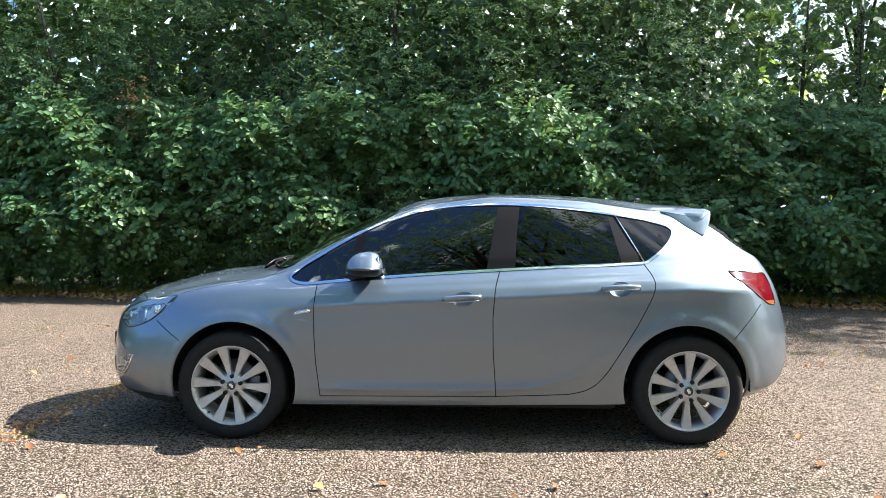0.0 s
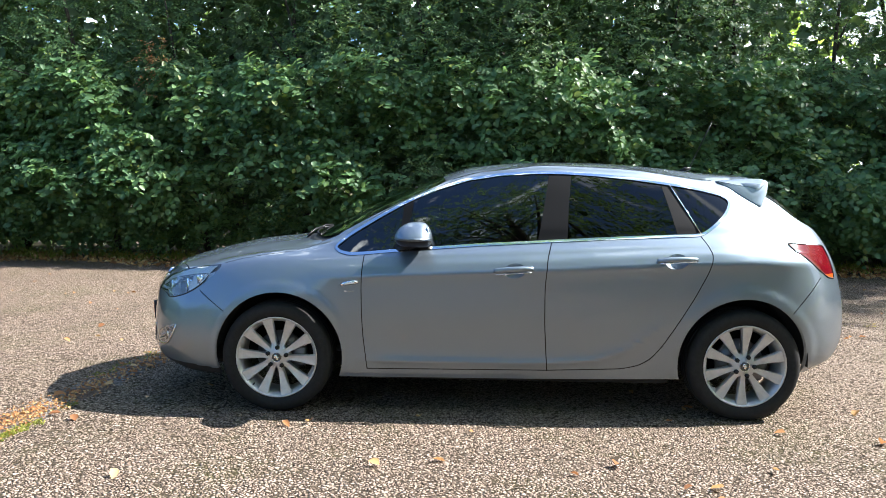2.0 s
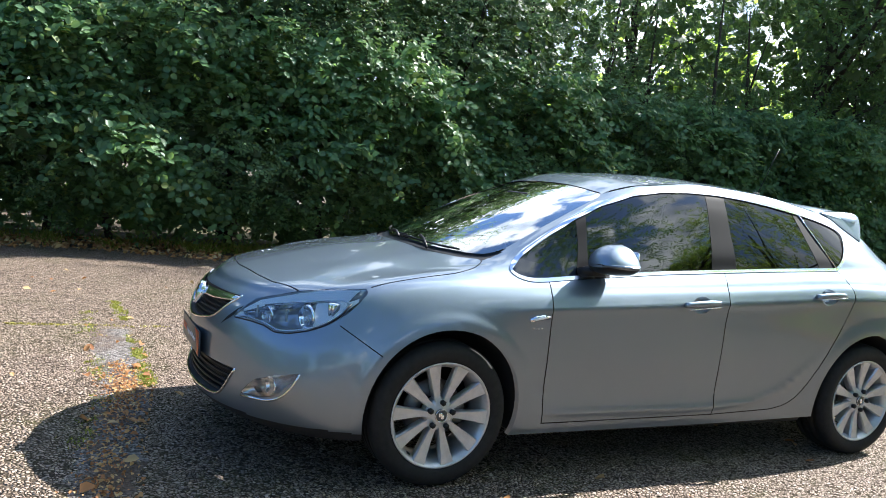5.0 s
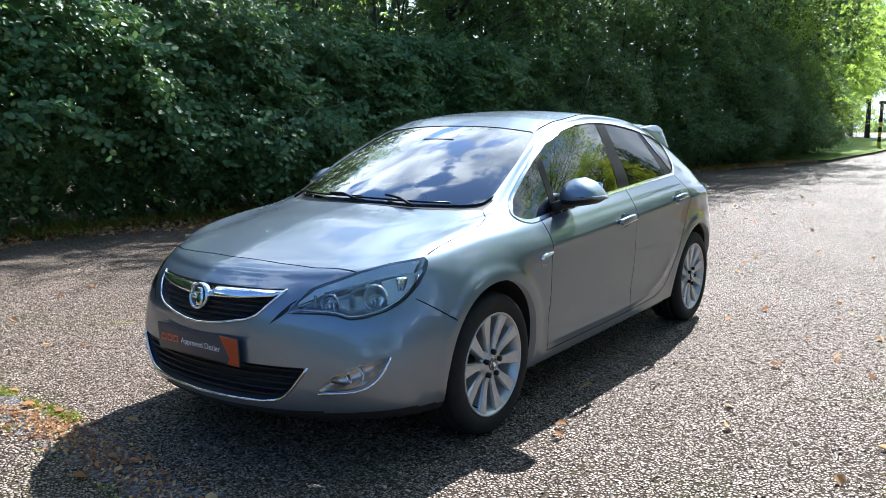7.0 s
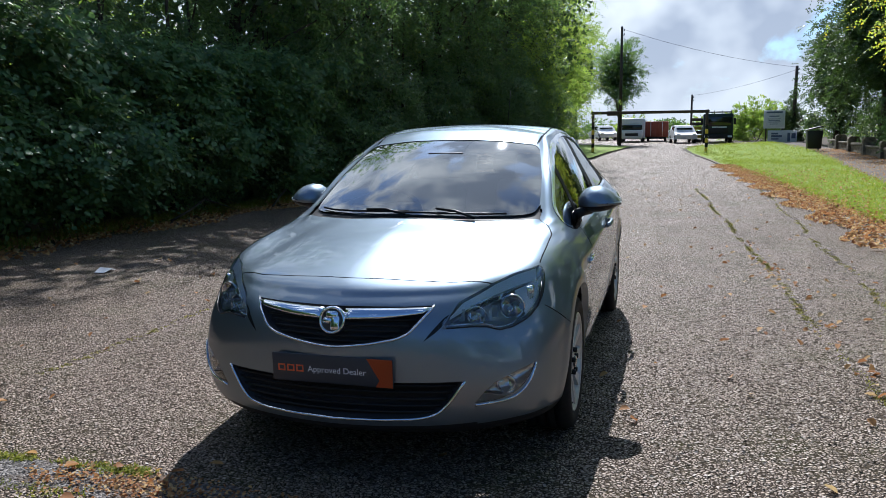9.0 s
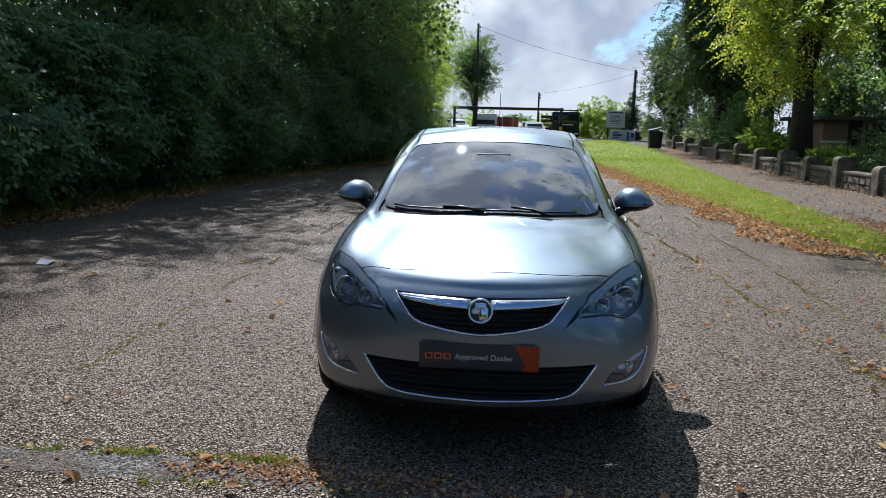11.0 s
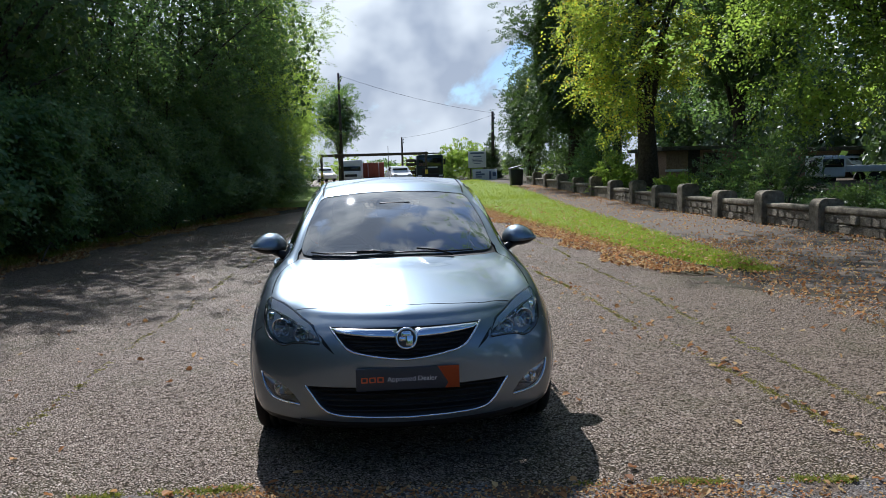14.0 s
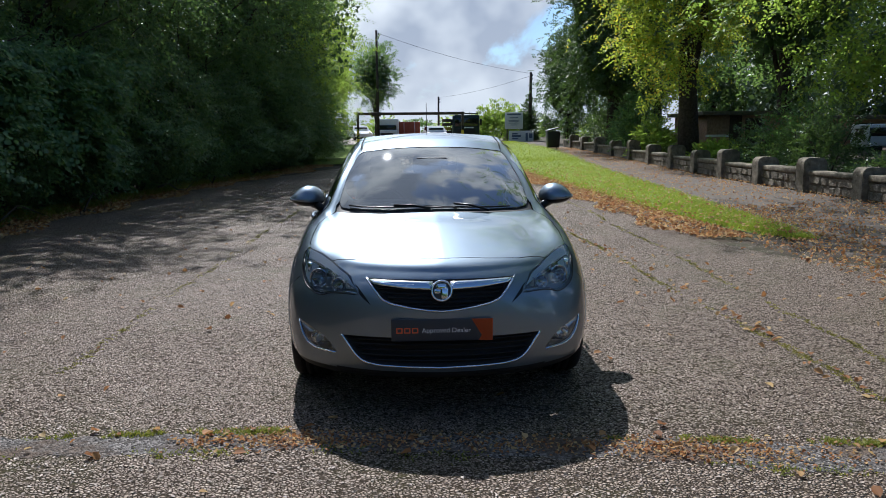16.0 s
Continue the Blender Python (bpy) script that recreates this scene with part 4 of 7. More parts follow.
def tufts(name, x, y, per, height, spread, label, material=BLADES, category="grass"):
    """Blades in tufts."""
    n = len(x) * per
    bx = np.repeat(x, per) + lrng.normal(0, spread, n)
    by = np.repeat(y, per) + lrng.normal(0, spread, n)
    b = np.stack([bx, by, ground_z(bx)], 1)
    h = lrng.uniform(.5, 1.2, n)[:, None] * height
    d = np.concatenate([lrng.normal(0, .55, (n, 2)), np.ones((n, 1))], 1)
    q = lrng.uniform(0, 2 * math.pi, n)
    w = np.stack([np.cos(q), np.sin(q), np.zeros(n)], 1) * (.0035 + .02 * height)
    mid, tip = b + d * h * .55, b + d * h * np.array([1.5, 1.5, .9])
    co = np.stack([b - w, b + w, mid + w * .7, mid - w * .7, tip], 1).reshape(-1, 3)
    i = np.arange(n)[:, None] * 5
    f = np.concatenate([i + np.array([[0, 1, 2]]), i + np.array([[0, 2, 3]]), i + np.array([[3, 2, 4]])], 1).reshape(-1, 3)
    return tagged(mesh_np(name, co, f, material), label, category, kind="stuff")


# moss and grass in the joints
def patches(spans, per_metre):
    return np.concatenate([lrng.uniform(a, b, int((b - a) * per_metre * w)) for a, b, w in spans])


y = patches(((-4.6, -3.6, .5), (-2.1, -1.75, .9), (-1.5, -1.15, .8), (-.9, -.7, .2), (.80, .97, 1.4), (.97, 1.28, .6), (1.42, 1.70, .8), (1.85, 2.05, .3), (2.6, 3.4, .4)), 95)
tufts("joint_grass", JOINT_B(y) + lrng.normal(0, .016, len(y)), y, 15, .020, .017, "green moss and grass tufts in the joint across the lane", DRY_BLADES)
y = patches(((-3.6, -2.2, .3), (-1.9, -1.2, .5), (-.2, .3, .3), (.4, .62, .8), (.9, 1.5, .5), (2.0, 3.0, .3)), 60)
tufts("joint_grass", JOINT_F(y) + lrng.normal(0, .03, len(y)), y, 10, .015, .025, "green moss specks beside the joint", DRY_BLADES)
for y0, sl, n in ((2.40, .0, 700), (-2.37, .03, 1500), (-2.92, -.03, 1000)):
    x = -3.2 + 20 * lrng.uniform(0, 1, n) ** 1.35
    k = np.sin(x * 2.1 + y0) + .6 * np.sin(x * 5.3) + lrng.normal(0, .5, n) > -.35
    x = x[k]
    tufts("joint_grass", x, y0 + sl * x + .03 * np.sin(x * 1.3) + .012 * np.sin(x * 9) + lrng.normal(0, .013, len(x)), 6, .010, .016, "yellow-green moss along a joint of the lane", MOSS)
# verge
n = 12000
x = 4.4 + 30 * lrng.uniform(0, 1, n) ** 1.6
t = lrng.uniform(0, 1, n)
y = GRASS_LO(x) * (1 - t) + GRASS_HI(x) * t + lrng.normal(0, .09, n)
k = lrng.uniform(0, 1, n) < np.clip((x - 4.2) / 3.2, .12, 1)
x, y = x[k], y[k]
g = tufts("verge_grass", x, y, 4, .085, .05, "short bright green grass blades of the verge")
g.location.z = .012
x, y = among(900, 4.6, 26, GRASS_LO, GRASS_HI, 1.6)
fallen("fallen_leaves", x, y, .055, "yellow and brown leaves lying in the grass", .07, .5)
n = 3000
t = lrng.uniform(0, 1, n)
x = 30 + 32 * lrng.uniform(0, 1, n)
g = tufts("verge_grass", x, GRASS_LO(x) * (1 - t) + GRASS_HI(x) * t, 5, .12, .12, "short bright green grass blades of the far verge")
g.location.z = .045
# weeds along the hedge
x, y = among(1000, -17, 24, lambda q: FOOT(q) + .2, lambda q: FOOT(q) - .75, 1.0)
tufts("weeds", x, y, 12, .16, .07, "rough grass and weeds along the foot of the hedge", DRY_BLADES)
# a scrap of paper
bm = bmesh.new()
pts = [(-.10, -.06, .004), (.0, -.08, .03), (.11, -.05, .006), (.12, .05, .02), (.01, .07, .045), (-.11, .05, .008)]
f = bm.faces.new([bm.verts.new(p) for p in pts])
bmesh.ops.triangulate(bm, faces=[f])
bmesh.ops.solidify(bm, geom=bm.faces[:], thickness=.002)
bm.transform(Matrix.Translation((2.05, 4.57, .004)))
tagged(obj_from_bm("paper_scrap", bm, PLATE_WHITE, False), "crumpled white scrap of paper on the lane", "litter")
# dead branches before the hedge
for k, (x, y, a) in enumerate(((9.5, 6.5, 20), (13.5, 6.3, -15), (17.5, 5.9, 35), (6.5, 6.8, 5), (21.0, 5.2, 40))):
    q = math.radians(a)
    pts = [(x + math.cos(q) * s * 1.6, y + math.sin(q) * s * .9, .05 + .28 * math.sin(s * 2.4 + k) ** 2) for s in (0, .35, .7, 1.0, 1.4)]
    tagged(obj_from_bm("dead_branch", tube(pts, [.022, .02, .016, .012, .005], 6), BARK), "bare dead branch lying before the hedge", "branch", "dead branches")

# ==== things at the far end of the lane ====
WOOD_DARK = speckled("creosoted_timber", (0.030, 0.023, 0.018), (0.075, 0.058, 0.045), 12.0, 0.85, 0.5, 0.01)
STEEL_BROWN = speckled("rusty_brown_paint", (0.055, 0.040, 0.030), (0.10, 0.072, 0.055), 8.0, 0.7, 0.2, 0.005)
YELLOW = mat("yellow_paint", (0.62, 0.43, 0.04), 0.5)
WHITE = speckled("white_vehicle_paint", (0.62, 0.63, 0.64), (0.74, 0.75, 0.76), 3.0, 0.3, 0.02, 0.001)
DARK_GREEN = speckled("dark_green_lorry_paint", (0.012, 0.026, 0.026), (0.022, 0.040, 0.040), 3.0, 0.35, 0.02, 0.001)
RUST_RED = speckled("faded_red_paint", (0.26, 0.055, 0.030), (0.36, 0.10, 0.055), 4.0, 0.55, 0.05, 0.002)
SIGN_WHITE = speckled("white_sign_face", (0.62, 0.63, 0.64), (0.72, 0.73, 0.74), 5.0, 0.5, 0.02, 0.001)
PRINT = mat("blue_grey_print", (0.10, 0.13, 0.20), 0.5)
DARK_GLASS = mat("dark_vehicle_glass", (0.010, 0.012, 0.014), 0.05, 0.0, 0.6)
BRICK = speckled("buff_brick", (0.20, 0.12, 0.08), (0.36, 0.24, 0.16), 10.0, 0.85, 0.3, 0.005)
ROOFING = speckled("mossy_roof", (0.06, 0.055, 0.045), (0.14, 0.13, 0.10), 6.0, 0.9, 0.5, 0.01, (0.09, 0.10, 0.04))
BIN_PLASTIC = mat("black_bin_plastic", (0.012, 0.013, 0.014), 0.5)


def gz(x):
    return float(ground_z(x))


# height barrier over the lane
X = 43.0
barrier = tagged(empty("height_barrier", (X, 0, gz(X))), "brown steel height barrier with yellow and black posts", "barrier")
for y in (3.35, -2.98):
    post = part("post", box_bm((-.07, y - .075, -.3), (.07, y + .075, 2.42), .01), STEEL_BROWN, barrier)
    for k, z in enumerate((.08, .58, 1.08)):
        part("post_band", box_bm((-.074, y - .079, z), (.074, y + .079, z + .25), .004), YELLOW, post, "yellow painted band")
        part("post_band", box_bm((-.074, y - .079, z + .25), (.074, y + .079, z + .5), .004), BLACK_TRIM, post, "black painted band")
part("crossbeam", box_bm((-.06, -3.10, 2.24), (.06, 3.48, 2.40), .012), STEEL_BROWN, barrier)
part("hanging_box", box_bm((-.09, 1.95, 2.16), (.09, 2.55, 2.42), .02), STEEL_BROWN, barrier)


def telegraph_pole(x, y, h, r=.13, lean=0.0):
    e = empty("telegraph_pole", (x, y, gz(x)))
    part("pole", tube([(0, 0, -.3), (lean * .5, lean * .5, h * .5), (lean, lean, h)], [r, r * .85, r * .65], 12), WOOD_DARK, e)
    for z in (h - .25, h - .55):
        part("insulator", cyl_bm(.05, .035, .14, 10, (lean, lean - .16, z), 'Z', .01), BLACK_PLASTIC, e)
        part("bracket", box_bm((lean - .02, lean - .18, z - .10), (lean + .02, lean + .02, z - .06)), BLACK_TRIM, e)
    return tagged(e, "dark weathered wooden telegraph pole", "pole", "telegraph poles")


telegraph_pole(57.0, 2.70, 8.7)
telegraph_pole(80.0, -2.78, 4.4)
telegraph_pole(66.0, -10.45, 6.0, .17, -.06)


def wire(a, b, sag):
    a, b = Vector(a), Vector(b)
    pts = [a.lerp(b, t) - Vector((0, 0, sag * 4 * t * (1 - t))) for t in np.linspace(0, 1, 14)]
    tagged(obj_from_bm("overhead_wire", tube(pts, [.012] * 14, 4), BLACK_TRIM), "thin black overhead telephone wire", "wire", "overhead wires")


wire((57, 2.6, gz(57) + 8.5), (66, -10.5, gz(66) + 5.9), .35)
wire((80, -2.8, gz(80) + 4.3), (66, -10.5, gz(66) + 5.7), .25)

# sign board and banner
X = 64.5
sign = tagged(empty("sign_board", (X, 0, 0)), "white notice board above a printed white banner on posts", "sign")
for y in (-8.25, -9.45):
    part("post", box_bm((.02, y - .05, gz(X) - .2), (.12, y + .05, 3.2), .01), WOOD_DARK, sign)
board = part("board", box_bm((-.03, -9.63, 1.80), (.02, -8.04, 3.22), .01), SIGN_WHITE, sign, "white notice board")
for k, (w, z, h) in enumerate(((1.2, 3.00, .13), (.75, 2.72, .08), (.95, 2.52, .05), (.85, 2.40, .05), (.95, 2.28, .05), (.6, 2.12, .05))):
    part("print_bar", box_bm((-.036, -8.83 - w / 2, z), (-.029, -8.83 + w / 2, z + h)), PRINT, board, "grey-blue print bar", False)
banner = part("banner", box_bm((-.10, -10.55, .62), (-.08, -8.38, 1.64), .004), SIGN_WHITE, sign, "white printed banner")
for y0, y1, z0, z1 in ((-9.15, -8.65, 1.32, 1.45), (-9.45, -8.65, 1.10, 1.27), (-9.2, -8.65, .92, 1.02), (-10.05, -9.85, .75, 1.45), (-10.45, -10.15, 1.0, 1.40)):
    part("print_bar", box_bm((-.106, y0, z0), (-.099, y1, z1)), PRINT, banner, "dark print bar", False)
for y in (-8.45, -10.48):
    part("post", box_bm((-.07, y - .04, gz(X) - .2), (.0, y + .04, 1.7), .008), WOOD_DARK, sign)


def far_wheel(parent, x, y, r, w=.2):
    wh = part("wheel", cyl_bm(r, r, w, 20, (x, y, r), 'Y', .02), RUBBER, parent)
    part("rim", cyl_bm(r * .6, r * .55, w + .02, 16, (x, y, r), 'Y', .01), ALLOY, wh)


# dark lorry, nose towards the lane
lorry = tagged(empty("lorry", (62.0, -4.5, gz(62.0))), "dark green lorry parked facing down the lane", "lorry")
part("cab", box_bm((0, -1.12, .45), (1.9, 1.12, 2.30), .12, 3), DARK_GREEN, lorry)
part("windscreen", box_bm((-.03, -.98, 1.35), (.05, .98, 2.05), .03), DARK_GLASS, lorry)
part("grille", box_bm((-.03, -.75, .75), (.05, .75, 1.18), .02), BLACK_PLASTIC, lorry)
part("bumper", box_bm((-.10, -1.12, .35), (.3, 1.12, .68), .04), BLACK_PLASTIC, lorry)
part("print_bar", box_bm((-.012, -.62, 1.20), (.02, .45, 1.30)), SIGN_WHITE, lorry, "pale print bar", False)
for y in (-.88, .88):
    part("headlight", box_bm((-.12, y - .16, .45), (-.08, y + .16, .60), .02), LENS_WHITE, lorry)
    part("door_mirror", box_bm((-.05, y * 1.38 - .09, 1.45), (.05, y * 1.38 + .09, 1.95), .03), BLACK_PLASTIC, lorry)
rack = part("roof_rack", box_bm((.1, -1.0, 2.40), (1.8, 1.0, 2.46), .01), BLACK_TRIM, lorry)
for y in (-.95, -.3, .3, .95):
    part("rack_bar", box_bm((.1, y - .02, 2.28), (.16, y + .02, 2.55)), BLACK_TRIM, rack)
part("flatbed", box_bm((2.0, -1.15, .85), (6.5, 1.15, 1.25), .03), DARK_GREEN, lorry)
for x in (.9, 5.2):
    for y in (-.95, .95):
        far_wheel(lorry, x, y, .45, .28)
# crane stack beside the lorry
stack = tagged(empty("pallet_stack", (64.5, -2.95, gz(64.5))), "stack of yellow and brown pallets beside the lorry", "pallet stack")
for k in range(6):
    part("pallet", box_bm((-.5, -.38, .02 + .34 * k), (.5, .38, .26 + .34 * k), .02), YELLOW if k in (1, 3) else STEEL_BROWN, stack)

box = tagged(empty("box_trailer", (68.0, .30, gz(68.0))), "faded red box trailer seen from behind", "trailer")
part("body", box_bm((0, -.98, .40), (4.0, .98, 1.75), .04), RUST_RED, box)
for y in (-.49, .49):
    d = part("rear_door", box_bm((-.04, y - .46, .46), (.02, y + .46, 1.70), .02), RUST_RED, box)
    part("lock_bar", box_bm((-.07, y - .02, .48), (-.03, y + .02, 1.68)), SIGN_WHITE, d)
for y in (-.75, .75):
    far_wheel(box, 1.8, y, .33)
part("chassis", box_bm((0, -.8, .25), (4.0, .8, .42), .02), BLACK_TRIM, box)

home = tagged(empty("motorhome", (66.0, 2.3, gz(66.0))), "white motorhome parked facing down the lane", "motorhome")
part("body", box_bm((.5, -1.05, .35), (5.0, 1.05, 2.05), .12, 3), WHITE, home)
part("bonnet", box_bm((-.35, -.92, .30), (.7, .92, 1.05), .12, 3), WHITE, home)
part("windscreen", box_bm((.28, -.85, 1.02), (.55, .85, 1.48), .06), DARK_GLASS, home)
part("grille", box_bm((-.37, -.55, .55), (-.30, .55, .78), .02), BLACK_PLASTIC, home)
for y in (-.7, .7):
    part("headlight", box_bm((-.37, y - .14, .62), (-.31, y + .14, .80), .03), LENS_WHITE, home)
    for x in (.3, 3.6):
        far_wheel(home, x, y * 1.2, .32)


def far_car(x, y, turn, material, label):
    e = empty("parked_car", (x, y, gz(x)))
    prof = [(-2.0, .30), (-2.05, .62), (-1.25, .86), (-.55, 1.36), (.75, 1.42), (1.65, .98), (2.02, .86), (2.05, .35)]
    bm = bmesh.new()
    rows = []
    for yy, k in ((-.80, .90), (-.84, 1.0), (.84, 1.0), (.80, .90)):
        rows.append([bm.verts.new((px, yy * (1 if pz < .9 else .82), .3 + (pz - .3) * (1 if pz < .9 else k * .02 + .98))) for px, pz in prof])
    for a, b in zip(rows, rows[1:]):
        for i in range(len(prof) - 1):
            bm.faces.new((a[i], a[i + 1], b[i + 1], b[i]))
        bm.faces.new((a[-1], a[0], b[0], b[-1]))
    bm.faces.new(rows[0]); bm.faces.new(rows[-1][::-1])
    bmesh.ops.recalc_face_normals(bm, faces=bm.faces)
    bmesh.ops.bevel(bm, geom=bm.edges[:], offset=.04, segments=2, affect='EDGES')
    part("body", bm, material, e, smooth=False)
    for s in (-1, 1):
        bm = bmesh.new()
        bm.faces.new([bm.verts.new((px, s * .715, pz)) for px, pz in ((-1.05, .93), (-.52, 1.28), (.70, 1.33), (1.35, 1.0), (1.3, .93))])
        bmesh.ops.solidify(bm, geom=bm.faces[:], thickness=.02)
        part("side_window", bm, DARK_GLASS, e, smooth=False)
        part("headlight", box_bm((-2.07, s * .6 - .14, .60), (-1.95, s * .6 + .14, .72), .03), LENS_WHITE, e)
        part("tail_light", box_bm((1.98, s * .62 - .14, .70), (2.07, s * .62 + .14, .86), .02), RED_LENS, e)
        for px in (-1.3, 1.3):
            far_wheel(e, px, s * .74, .31)
    part("windscreen", box_bm((-.98, -.62, .98), (-.70, .62, 1.22), .05), DARK_GLASS, e)
    part("rear_window", box_bm((1.22, -.60, 1.0), (1.50, .60, 1.22), .05), DARK_GLASS, e)
    e.matrix_world = pose(x, y, gz(x), 0, 0, turn)
    return tagged(e, label, "car")


far_car(63.5, -1.85, 8, WHITE, "white hatchback parked at the end of the lane")
far_car(73.5, 5.3, 20, WHITE, "white car parked beyond the trees")
far_car(46.0, -31.5, 20, WHITE, "white car parked in the grounds behind the wall")

bin_ = tagged(empty("wheelie_bin", (45.5, -8.95, gz(45.5))), "large black wheeled bin beside the wall", "bin")
bm = box_bm((-.4, -.42, .12), (.4, .42, 1.15), .05)
for v in bm.verts:
    if v.co.z < .5:
        v.co.x *= .82; v.co.y *= .86
part("body", bm, BIN_PLASTIC, bin_)
lid = box_bm((-.44, -.45, 0), (.44, .45, .07), .03)
lid.transform(Matrix.Translation((0, 0, 1.17)) @ Matrix.Rotation(math.radians(-14), 4, 'X') @ Matrix.Translation((0, 0, .08)))
part("lid", lid, BIN_PLASTIC, bin_, "slanting black lid")
for y in (-.3, .3):
    part("wheel", cyl_bm(.1, .1, .06, 14, (.36, y, .1), 'Y', .01), RUBBER, bin_)

# brick outbuilding and low building behind the wall
shed = tagged(empty("outbuilding", (34.0, -14.7, gz(34.0))), "small buff brick outbuilding under the trees", "building")
part("wall", box_bm((0, -5.0, -.2), (5.0, 0, 2.05), .01), BRICK, shed)
part("string_course", box_bm((-.03, -1.15, .98), (.06, .03, 1.10), .008), SIGN_WHITE, shed, "pale stone band")
part("corner_post", box_bm((-.06, -1.75, -.2), (.04, -1.15, 2.05), .01), WOOD_DARK, shed)
part("door", box_bm((-.05, -2.9, -.1), (.05, -1.95, 1.9), .01), WOOD_DARK, shed)
part("roof", box_bm((-.35, -5.4, 2.05), (5.3, .35, 2.25), .02), ROOFING, shed, "mossy low roof")
hall = tagged(empty("low_building", (46.0, -25.0, gz(46.0))), "low dark building with a mossy roof", "building")
part("wall", box_bm((0, -9.0, -.2), (6.0, 0, 1.75), .01), BRICK, hall)
for y in (-7.2, -4.6, -2.0):
    w = part("window", box_bm((-.04, y - .6, .7), (.05, y + .6, 1.5), .01), DARK_GLASS, hall)
    part("sill", box_bm((-.12, y - .7, .62), (.05, y + .7, .70), .01), SIGN_WHITE, w)
part("roof", box_bm((-.5, -9.5, 1.75), (6.5, .5, 2.0), .03), ROOFING, hall, "mossy roof")

pick = tagged(empty("pickup_truck", (40.0, -26.7, gz(40.0) - .25)), "white pickup lorry with a dropside bed", "truck")
part("cab", box_bm((-.9, -.75, .45), (.9, .85, 1.75), .14, 3), WHITE, pick)
part("windscreen", box_bm((-.94, -.6, 1.05), (-.80, .7, 1.55), .05), DARK_GLASS, pick)
part("side_window", box_bm((-.55, .80, 1.05), (.35, .87, 1.5), .03), DARK_GLASS, pick)
part("rear_side_window", box_bm((-.5, -.78, 1.05), (.4, -.72, 1.5), .03), DARK_GLASS, pick)
part("flatbed", box_bm((-.9, -3.6, .75), (.9, -.85, 1.12), .03), SIGN_WHITE, pick, "grey dropside bed")
for y in (.2, -2.6):
    for x in (-.75, .75):
        wh = part("wheel", cyl_bm(.36, .36, .22, 18, (x, y, .36), 'X', .02), RUBBER, pick)

# ==== car ====
from mathutils import bvhtree, interpolate
